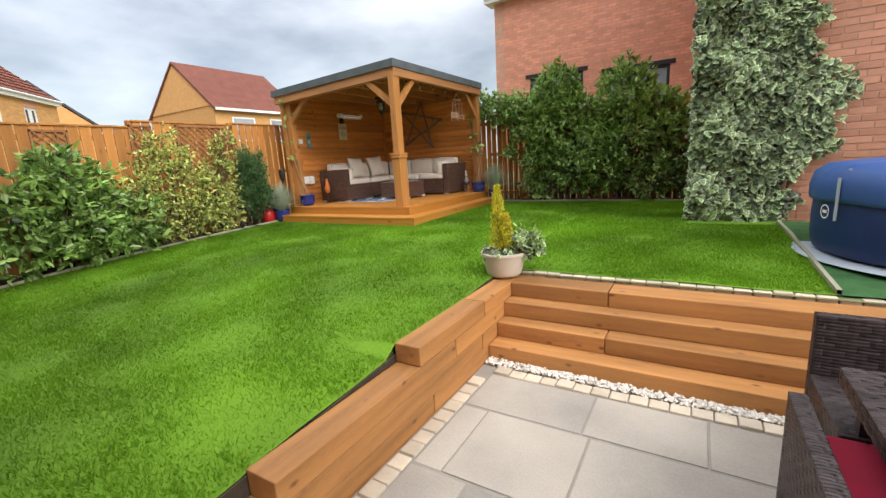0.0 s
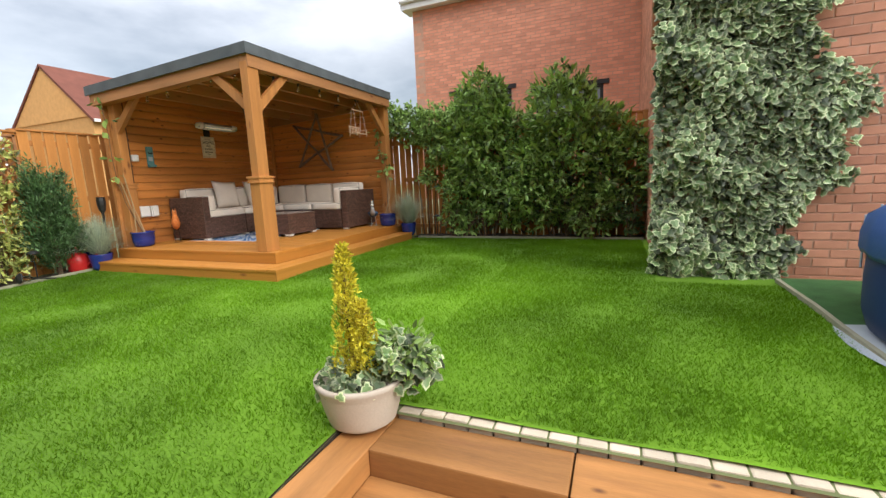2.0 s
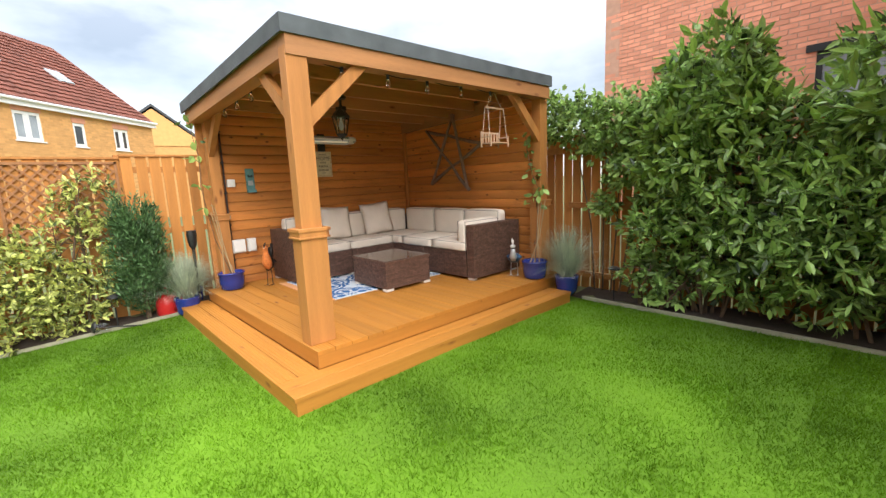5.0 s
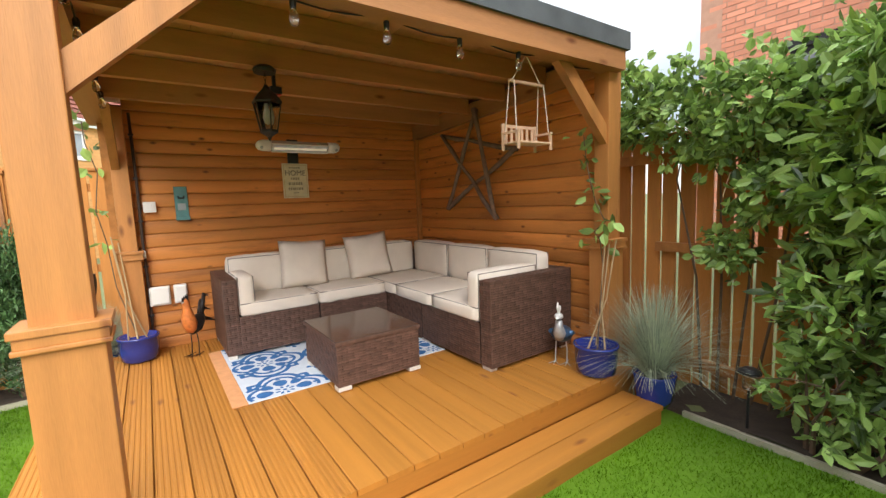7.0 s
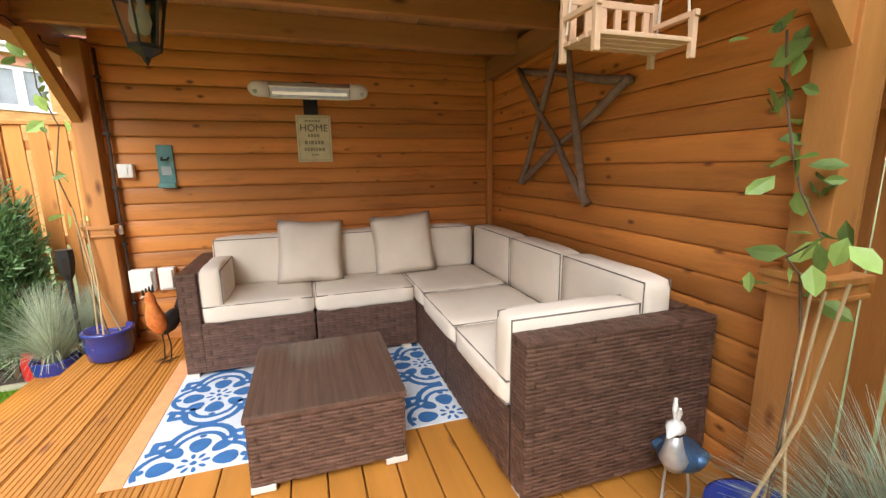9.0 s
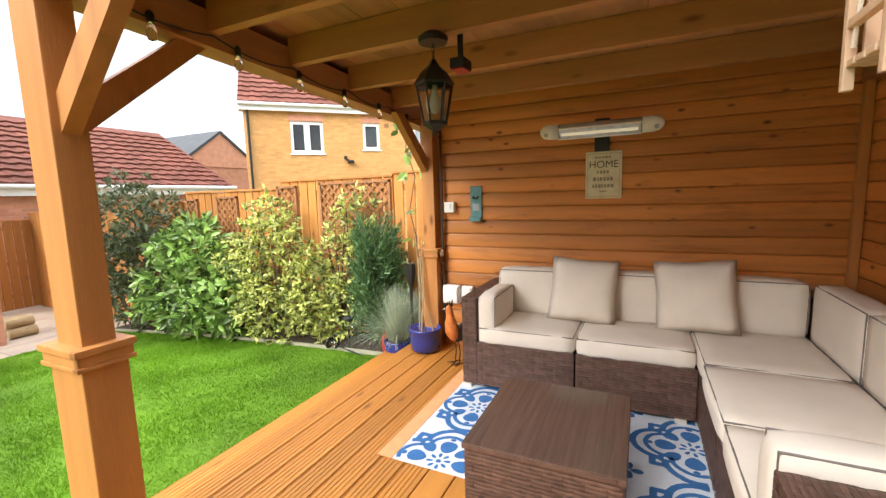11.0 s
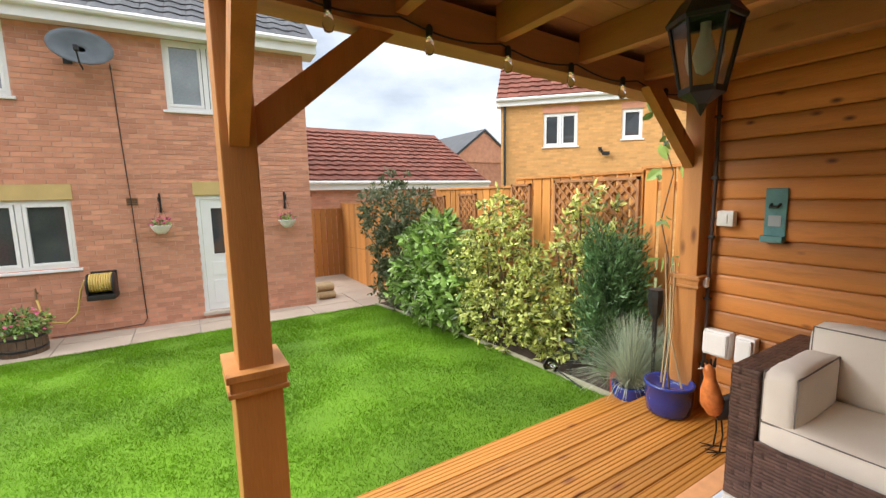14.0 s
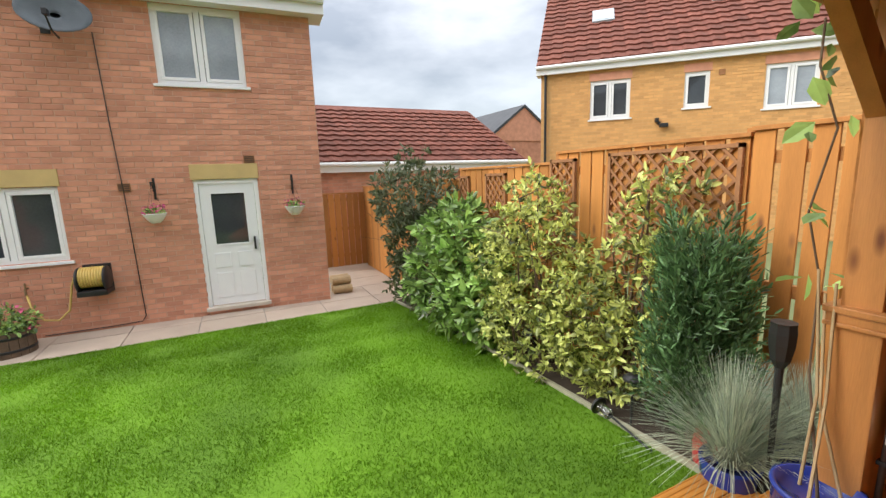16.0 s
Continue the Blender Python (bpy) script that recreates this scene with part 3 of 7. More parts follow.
# the owner's house
H_AT, H_TURN = (-2.03, -6.277, 0.0), 180 - 3.54     # local x runs back toward -x, so windows use negative u
H_LEN = 9.0


def house_frame():
    # local x from the far end of the wall to the corner beside the passage, facing the garden
    d = radians(-3.54)
    return (H_AT[0] + H_LEN * math.cos(d), H_AT[1] + H_LEN * math.sin(d), 0.0)


H0 = house_frame()
HT = 180 - 3.54


def hu(x):
    """Wall coordinate of a world x on the house front."""
    return H_LEN - (x - H_AT[0]) / math.cos(radians(3.54))


H_OPEN = [(hu(-0.215), hu(-1.085), -0.17, 1.80), (hu(0.04), hu(-1.075), 3.12, 4.17), (hu(2.51), hu(1.34), 0.77, 1.77), (hu(2.40), hu(1.81), 3.17, 4.20), (hu(4.9), hu(3.2), -0.17, 1.80)]
brick_wall("wall_house", "red brick rear wall of the two-storey house", H0, HT, H_LEN, -0.42, 4.30, H_OPEN, M["brick"], M["brick_piece"], M["mortar"], pick=(hu(0.9), hu(-2.0), 0.0, 2.6))
window_unit("window_1", "white upvc casement window upstairs above the back door", H0, HT, *H_OPEN[1], sky_toned=True)
window_unit("window_2", "white upvc kitchen window with dark room behind", H0, HT, *H_OPEN[2])
window_unit("window_3", "narrow white upvc window upstairs", H0, HT, *H_OPEN[3], lights=1, sky_toned=True)
window_unit("window_4", "white glazed patio doors behind the terrace", H0, HT, *H_OPEN[4], sill=False)


def back_door():
    u0, u1, z0, z1 = H_OPEN[0]
    d = thing("door_1", "white panelled back door with a dark upper pane, closed", "door", H0, HT, kind="structure")
    bm = bmesh.new()
    for a in ((u0, u0 + 0.06, z0, z1), (u1 - 0.06, u1, z0, z1), (u0 + 0.06, u1 - 0.06, z1 - 0.06, z1)):
        cuboid(bm, a[0], a[1], 0.02, 0.10, a[2], a[3], 0.005)
    part("door_frame", bm, M["white"], d)
    a, b = u0 + 0.065, u1 - 0.065
    leaf = bmesh.new()
    zc = z0 + 0.98
    for q in ((a, b, z0 + 0.05, zc), (a, b, z1 - 0.2, z1 - 0.065), (a, a + 0.13, zc, z1 - 0.2), (b - 0.13, b, zc, z1 - 0.2)):
        cuboid(leaf, q[0], q[1], 0.045, 0.09, q[2], q[3])
    part("door_leaf", leaf, M["white"], d)
    mid = (a + b) / 2
    for p0, p1 in ((a + 0.1, mid - 0.05), (mid + 0.05, b - 0.1)):
        for q0, q1 in ((z0 + 0.16, z0 + 0.55), (z0 + 0.63, z0 + 0.86)):
            part("raised_panel", box(p0, p1, 0.036, 0.047, q0, q1, 0.006), M["white"], d)
    part("pane", box(a + 0.13, b - 0.13, 0.06, 0.068, zc, z1 - 0.2), M["window"], d)
    part("glazing_bead", (lambda bm: [cuboid(bm, *q, 0.038, 0.06, *r) for q, r in (((a + 0.115, a + 0.145), (zc, z1 - 0.2)), ((b - 0.145, b - 0.115), (zc, z1 - 0.2)), ((a + 0.145, b - 0.145), (zc - 0.015, zc + 0.015)), ((a + 0.145, b - 0.145), (z1 - 0.215, z1 - 0.185)))] and bm)(bmesh.new()), M["white"], d)
    part("door_handle", box(b - 0.075, b - 0.045, -0.005, 0.045, zc - 0.1, zc + 0.1, 0.006), M["black"], d, "dark lever handle")
    part("door_sill", box(u0 - 0.02, u1 + 0.02, -0.06, 0.1, z0 - 0.02, z0 + 0.035, 0.005), M["bench"], d)


back_door()
for nm, (u0, u1, z0, z1) in (("lintel_door", (H_OPEN[0][0] - 0.02, H_OPEN[0][1] + 0.02, 1.80, 2.02)), ("lintel_window", (H_OPEN[2][0] - 0.03, H_OPEN[2][1] + 0.03, 1.77, 1.99))):
    bm = box(u0, u1, -0.012, 0.05, z0, z1, 0.004)
    ob = tagged(mesh_object(nm, bm, M["lintel"]), "buff stone lintel over the opening", "lintel", kind="structure")
    ob.matrix_basis = pose(*H0, 0, 0, HT)


def tiled_roof(name, label, at, turn, length, run, rise, mat, over=0.25, row=0.29, col=0.3, fascia=True, z=0.0, wave=0.02, step=0.022):
    """One pitch that rises from the eave (local y = 0, going to +y), tile by tile as one joined surface, with fascia and gutter."""
    root = thing(name, label, "roof", at, turn, kind="structure")
    part("roof_slab", (lambda bm: bmesh.ops.transform(bm, matrix=pose(0, -over, z, math.degrees(math.atan2(rise, run)), 0, 0), verts=cuboid(bm, -over, length + over, 0, math.hypot(run, rise) * (1 + over / run), -0.06, -0.005)) or bm)(bmesh.new()), mat, root)
    verts, faces = [], []
    slope = math.hypot(run, rise) * (1 + over / run)
    cs, sn = run / math.hypot(run, rise), rise / math.hypot(run, rise)
    rng = random.Random(7)
    n, c = int(slope / row), int((length + 2 * over) / col)
    for i in range(n):
        for j in range(c):
            x0 = -over + j * col
            lift = rng.uniform(0.0, 0.005)
            k = len(verts)
            prof = ((0.0, 0.0), (0.25, wave), (0.5, wave * 0.5), (0.75, -wave * 0.2), (0.97, 0.0))
            for v, h in ((i * row, step), ((i + 1) * row + 0.02, 0.004)):
                for px, ph in prof:
                    hh = h + ph + lift
                    verts.append((x0 + px * col, -over + v * cs - hh * sn, z + v * sn + hh * cs))
            for q in range(4):
                faces.append([k + q, k + q + 1, k + q + 6, k + q + 5])
            for px, ph in prof:
                verts.append((x0 + px * col, -over + i * row * cs, z + i * row * sn))
            for q in range(4):
                faces.append([k + 10 + q, k + 11 + q, k + q + 1, k + q])
    tiles = raw_mesh("tiles", verts, faces, mat, root)
    tagged(tiles, kind="stuff")
    if fascia:
        part("fascia", box(-over, length + over, -over - 0.02, -over + 0.01, z - 0.22, z - 0.02), M["white"], root, "white fascia board")
        part("soffit", box(-over, length + over, -over + 0.01, 0.3, z - 0.21, z - 0.19), M["white"], root)
        g = bmesh.new()
        tube(g, [(-over, -over - 0.06, z - 0.04), (length + over, -over - 0.06, z - 0.04)], 0.05, 8)
        part("gutter", g, M["white"], root)
    return root


tiled_roof("roof_house", "dark grey tiled roof of the house with white fascia", (H0[0], H0[1], 0), HT, H_LEN, 4.2, 3.0, M["tile_grey"], 0.2, z=4.38)


# ---- terrace, steps and path ----
def terrace():
    root = thing("patio", "sunken terrace of pale sandstone slabs", "patio", kind="structure")
    part("bedding", box(2.44, 7.0, -5.5, -2.1, PATIO - 0.2, PATIO - 0.007), M["slab_joint"], root)
    return root


PATIO_ROOT = terrace()
retain = thing("terrace_wall_far", "plain blockwork closing the terrace pit", "wall", kind="structure")
part("block", box(7.0, 7.15, -5.5, -1.9, PATIO - 0.2, 0.08), M["sleeper_y"], retain)
part("block", box(2.44, 7.0, -5.62, -5.5, PATIO - 0.2, PAVE), M["sleeper_x"], retain)


def sleeper(name, x0, x1, y0, y1, z0, z1, along, label="squared new timber sleeper stained honey brown", group="sleepers"):
    rng = random.Random(int(abs(x0 * 91 + y0 * 57 + z0 * 31) * 10))
    j = lambda: rng.uniform(-0.003, 0.003)
    ob = mesh_object(name, box((x0 - x1) / 2, (x1 - x0) / 2, (y0 - y1) / 2, (y1 - y0) / 2, 0, z1 - z0, 0.008), M["sleeper_" + along])
    ob.matrix_basis = pose((x0 + x1) / 2 + j(), (y0 + y1) / 2 + j(), z0 + j() * 0.5, 0, 0, j() * 20)
    return tagged(ob, label, "sleeper", group)


STEP_Z = [(0.0, -2.335), (-0.12, -2.49), (-0.24, -2.645), (-0.36, -2.815)]
JOINTS = [3.40, 4.75, 3.43, 4.55]
for (zt, yf), jx in zip(STEP_Z, JOINTS):
    back = -2.09 if zt == 0 else yf + 0.24
    sleeper("step_sleeper", 2.62, jx - 0.003, yf, back, zt - 0.12, zt, "x", "timber sleeper step stained honey brown", "sleeper steps")
    sleeper("step_sleeper", jx + 0.003, 6.98, yf, back, zt - 0.12, zt, "x", "timber sleeper step stained honey brown", "sleeper steps")
for k, (zt, ya, yb) in enumerate(((0.0, -2.0, -2.85), (0.0, -2.856, -3.72), (-0.12, -2.0, -3.3), (-0.12, -3.306, -4.72), (-0.24, -2.0, -2.9), (-0.24, -2.906, -5.1), (-0.36, -2.0, -3.6), (-0.36, -3.606, -5.5))):
    sleeper("wall_sleeper", 2.44, 2.617, yb, ya, zt - 0.12, zt - 0.001, "y", "timber sleeper of the low retaining wall", "wall sleepers")
part("packing", box(2.44, 2.615, -5.5, -2.0, PATIO - 0.2, -0.481), M["sleeper_y"], retain)
part("packing", box(2.63, 6.98, -2.75, -2.1, PATIO - 0.2, -0.481), M["slab_joint"], retain)


# ---- the garden shelter ----
def post_mesh(parent, x, y, z0, z1, up=(0.052, 0.078), low=(0.072, 0.100), z_cap=1.18):
    """A post deeper than it is wide, boxed in below a moulded collar; up and low are half widths along x and y."""
    part("post_casing", box(x - low[0], x + low[0], y - low[1], y + low[1], z0, z_cap - 0.03, 0.006), M["post"], parent, "boxed lower half of the post")
    part("post", box(x - up[0], x + up[0], y - up[1], y + up[1], z_cap - 0.03, z1, 0.005), M["post"], parent)
    cap = bmesh.new()
    for r, a, b in ((0.022, 0.03, 0.055), (0.013, -0.005, 0.03), (0.019, -0.02, -0.004)):
        cuboid(cap, x - low[0] - r, x + low[0] + r, y - low[1] - r, y + low[1] + r, z_cap + a - 0.035, z_cap + b - 0.035, 0.004)
    part("post_collar", cap, M["post"], parent, "moulded timber collar")


shelter = thing("garden_shelter", "open-fronted timber garden shelter with log-lap walls and a raised deck", "gazebo", kind="structure")
PX, PY = -0.205, 0.065
RX, RY = -0.135, -0.03        # outer corner of the roof
ROOF_TOP = 2.60


def roof_z(x):
    return ROOF_TOP + (x - RX) * 0.042


post_mesh(shelter, PX, PY, DECK, 2.42, z_cap=1.182)
post_mesh(shelter, PX - 0.055, 3.01, 0.1, 2.42, (0.058, 0.062), (0.082, 0.085), 1.2)
post_mesh(shelter, -2.735, 0.165, 0.1, 2.36, (0.062, 0.057), (0.078, 0.072), 1.2)
part("corner_batten", box(GX0, GX0 + 0.045, GY1 - 0.045, GY1, DECK, 2.4, 0.004), M["post"], shelter)


def sloped(x0, x1, y0, y1, top, depth):
    """A bar whose top follows the roof's fall."""
    bm = bmesh.new()
    v = [bm.verts.new((x, y, roof_z(x) + h)) for h in (top - depth, top) for x, y in ((x0, y0), (x1, y0), (x1, y1), (x0, y1))]
    for f in ((3, 2, 1, 0), (4, 5, 6, 7), (0, 1, 5, 4), (1, 2, 6, 5), (2, 3, 7, 6), (3, 0, 4, 7)):
        bm.faces.new([v[i] for i in f])
    return bm


BX = -2.93
part("beam", sloped(-0.27, -0.14, RY + 0.02, 3.04, -0.09, 0.15), M["beam_y"], shelter)
part("beam", sloped(BX, -0.272, RY + 0.02, RY + 0.15, -0.09, 0.15), M["beam_x"], shelter)
part("beam", sloped(BX, -2.80, RY + 0.152, 3.12, -0.09, 0.15), M["beam_y"], shelter)
part("beam", sloped(-2.79, -0.272, 2.95, 3.04, -0.09, 0.15), M["beam_x"], shelter)
for x in (-0.80, -1.26, -1.76, -2.27):
    part("rafter", sloped(x, x + 0.047, RY + 0.152, 2.948, -0.045, 0.135), M["beam_y"], shelter)
for k in range(15):
    y = RY + 0.02 + k * 0.2035
    part("roof_board", sloped(BX + 0.01, -0.142, y, y + 0.2005, -0.022, 0.02), M["ceiling"], shelter)
felt = bmesh.new()
for a in ((BX - 0.03, RX, RY - 0.012, 3.07, 0.0, 0.020), (RX - 0.004, RX + 0.012, RY - 0.012, 3.07, 0.002, 0.115), (BX - 0.03, RX - 0.004, RY - 0.014, RY + 0.004, 0.002, 0.115), (BX - 0.03, RX - 0.004, 3.052, 3.07, 0.002, 0.115)):
    t = sloped(*a)
    me_tmp = bpy.data.meshes.new("felt_tmp")
    t.to_mesh(me_tmp)
    t.free()
    felt.from_mesh(me_tmp)
    bpy.data.meshes.remove(me_tmp)
part("roof_covering", felt, M["felt"], shelter, "dark grey felt with turned-down edge")


def brace(x0, y0, z0, x1, y1, z1, w=0.09, t=0.055):
    """A knee brace with plumb-cut ends from a post up to a beam."""
    a, b = Vector((x0, y0, z0)), Vector((x1, y1, z1))
    flat = Vector((b.x - a.x, b.y - a.y, 0)).normalized()
    side = flat.cross(Vector((0, 0, 1))) * t / 2
    bm = bmesh.new()
    pts = [a, b, b - flat * w * 1.4, a + Vector((0, 0, w * 1.4))]
    r0, r1 = [bm.verts.new(p - side) for p in pts], [bm.verts.new(p + side) for p in pts]
    bm.faces.new(r0)
    bm.faces.new(r1[::-1])
    for i in range(4):
        bm.faces.new((r0[i], r1[i], r1[(i + 1) % 4], r0[(i + 1) % 4]))
    bmesh.ops.recalc_face_normals(bm, faces=bm.faces)
    part("knee_brace", bm, M["post"], shelter)


brace(PX, PY + 0.078, 1.90, PX, PY + 0.60, 2.39)
brace(PX - 0.052, PY - 0.01, 1.90, PX - 0.60, PY - 0.01, 2.37)
brace(PX - 0.04, 2.948, 1.88, PX - 0.04, 2.42, 2.39)
brace(-2.672, 0.14, 1.87, -2.2, 0.14, 2.29)


def log_boards(axis, fixed, a0, a1, z0, z1, pitch=0.1133, outward=-1):
    """Rounded log-lap boards, each an object, stacked on a wall; outward tells which way the wall's back lies."""
    n = round((z1 - z0) / pitch)
    q = pitch / 0.122
    prof = [(0.002, 0.0), (0.009, 0.002), (0.0140, 0.012), (0.0165, 0.05), (0.0165, 0.08), (0.0140, 0.106), (0.009, 0.118), (0.002, 0.1205)]
    shared = {}
    for k in range(n):
        key = 0
        if key not in shared:
            bm = bmesh.new()
            ends = []
            for a in (a0, a1):
                row = []
                for d, h in prof + [(-0.012, 0.119), (-0.012, 0.0)]:
                    h *= q
                    row.append(bm.verts.new((a, -outward * d, h) if axis == "x" else (-outward * d, a, h)))
                ends.append(row)
            m = len(ends[0])
            for i in range(m):
                bm.faces.new((ends[0][i], ends[1][i], ends[1][(i + 1) % m], ends[0][(i + 1) % m]))
            bm.faces.new(ends[0])
            bm.faces.new(ends[1][::-1])
            bmesh.ops.recalc_face_normals(bm, faces=bm.faces)
            me = bpy.data.meshes.new("log_board")
            bm.to_mesh(me)
            bm.free()
            me.materials.append(M["clad_" + axis])
            shared[key] = me
        ob = new("log_board", shared[key])
        ob.parent = shelter
        ob.location = (0, fixed, z0 + k * pitch) if axis == "x" else (fixed, 0, z0 + k * pitch)


log_boards("y", GX0 - 0.02, 0.22, GY1, 0.209, 2.42, outward=-1)
log_boards("x", GY1 + 0.02, GX0, PX - 0.115, 0.209, 2.44, outward=1)
part("back_panel", box(GX0 - 0.09, GX0 - 0.035, 0.05, 3.1, 0.02, 2.36), M["fence_rail"], shelter)
part("side_panel", box(GX0, PX, GY1 + 0.035, GY1 + 0.09, 0.02, 2.38), M["fence_rail"], shelter)


# the deck: framing and grooved boards
deck = thing("deck", "raised timber deck stained golden orange with a lower step", "deck", kind="structure")
part("deck_frame", box(GX0, GX1 - 0.03, GY0 + 0.03, GY1, -0.1, DECK - 0.03), M["deck_y"], deck)
part("deck_frame", box(GX0 - 0.02, 0.25, -0.32, 2.78, -0.1, LOW - 0.03), M["deck_y"], deck)
part("front_fascia", box(GX1 - 0.03, GX1 - 0.004, GY0, 2.74, LOW, DECK - 0.029, 0.003), M["deck_y"], deck)
part("front_fascia", box(GX0, GX1 - 0.03, GY0 + 0.004, GY0 + 0.03, LOW, DECK - 0.029, 0.003), M["deck"], deck)
part("step_fascia", box(0.25, 0.275, -0.345, 2.80, 0.02, LOW - 0.029, 0.003), M["deck_y"], deck)
part("step_fascia", box(GX0 - 0.02, 0.25, -0.345, -0.32, 0.02, LOW - 0.029, 0.003), M["deck"], deck)


def grooved(name, x0, x1, y0, y1, z, along, grooves=0):
    """A deck board with reeded top; along is the axis of its length."""
    w = (y1 - y0) if along == "x" else (x1 - x0)
    prof = [(0.0, -0.028), (0.0, -0.003), (0.003, 0.0)]
    if grooves:
        s = (w - 0.012) / grooves
        for g in range(grooves):
            a = 0.006 + g * s
            prof += [(a, 0.0), (a + s * 0.12, -0.0035), (a + s * 0.42, -0.0035), (a + s * 0.55, 0.0)]
    prof += [(w - 0.003, 0.0), (w, -0.003), (w, -0.028)]
    bm = bmesh.new()
    ends = []
    for e in ((x0, x1) if along == "x" else (y0, y1)):
        ends.append([bm.verts.new((e, y0 + p, z + h) if along == "x" else (x0 + p, e, z + h)) for p, h in prof])
    for i in range(len(prof) - 1):
        bm.faces.new((ends[0][i], ends[1][i], ends[1][i + 1], ends[0][i + 1]))
    bm.faces.new(ends[0])
    bm.faces.new(ends[1][::-1])
    bmesh.ops.recalc_face_normals(bm, faces=bm.faces)
    part("deck_board", bm, M["deck"] if along == "x" else M["deck_y"], deck)


BW = 0.1385
n_boards = int((GY1 - GY0) / BW)
for k in range(n_boards + 1):
    y0 = GY0 + k * BW
    y1 = min(y0 + BW - 0.006, GY1)
    if y1 - y0 > 0.03:
        grooved("deck_board", GX0, GX1 if y0 < 2.6 else GX1 - 0.15, y0, y1, DECK, "x", 0 if k > 6 else 5)
grooved("deck_board", 0.004, 0.135, -0.355, 2.81, LOW, "y")
grooved("deck_board", 0.141, 0.28, -0.355, 2.81, LOW, "y")
for a, b in ((-0.355, -0.21), (-0.204, -0.056)):
    grooved("deck_board", GX0 - 0.02, 0.0, a, b, LOW, "x", 5)


# ---- furniture ----
def weave(name, parent, x0, x1, z0, z1, at, turn, mat="rattan", pitch=0.0165, strand=0.078):
    """A woven face: short bowed flat strands laid over and under, rows offset, on local x and z, facing -y."""
    verts, faces = [], []
    rows = max(1, int((z1 - z0) / pitch))
    for r in range(rows):
        zc = z0 + (r + 0.5) * (z1 - z0) / rows
        h = (z1 - z0) / rows * 0.455
        x = x0 - (strand * 0.5 if r // 2 % 2 else 0)
        while x < x1 - 0.004:
            a, b = max(x, x0), min(x + strand * 0.985, x1)
            if b - a > 0.006:
                k = len(verts)
                for px, d in ((a, -0.0005), (a + (b - a) * 0.25, -0.004), (a + (b - a) * 0.75, -0.004), (b, -0.0005)):
                    verts += [(px, d, zc - h), (px, d - 0.0015, zc), (px, d, zc + h)]
                for q in range(3):
                    for e in range(2):
                        i = k + q * 3 + e
                        faces.append([i, i + 3, i + 4, i + 1])
            x += strand
    ob = raw_mesh(name, verts, faces, M[mat], parent)
    ob.matrix_basis = pose(*at, 0, 0, turn)
    return ob


def rattan_box(parent, x0, x1, y0, y1, z0, z1, faces="fblr", name="woven_body", top=True, mat="rattan"):
    """A carcass with woven sides: f is the -y side, b +y, l -x, r +x."""
    part(name, box(x0 + 0.006, x1 - 0.006, y0 + 0.006, y1 - 0.006, z0, z1 - 0.004, 0.006), M["rattan_core"], parent)
    if "f" in faces:
        weave("weave", parent, 0, x1 - x0, z0, z1, (x0, y0 + 0.004, 0), 0, mat)
    if "b" in faces:
        weave("weave", parent, 0, x1 - x0, z0, z1, (x1, y1 - 0.004, 0), 180, mat)
    if "l" in faces:
        weave("weave", parent, 0, y1 - y0, z0, z1, (x0 + 0.004, y1, 0), -90, mat)
    if "r" in faces:
        weave("weave", parent, 0, y1 - y0, z0, z1, (x1 - 0.004, y0, 0), 90, mat)
    if top:
        ob = weave("weave", parent, 0, x1 - x0, 0, y1 - y0, (0, 0, 0), 0, mat)
        ob.matrix_basis = Matrix.Translation((x0, y0, z1 - 0.004)) @ pose(0, 0, 0, -90, 0, 0)


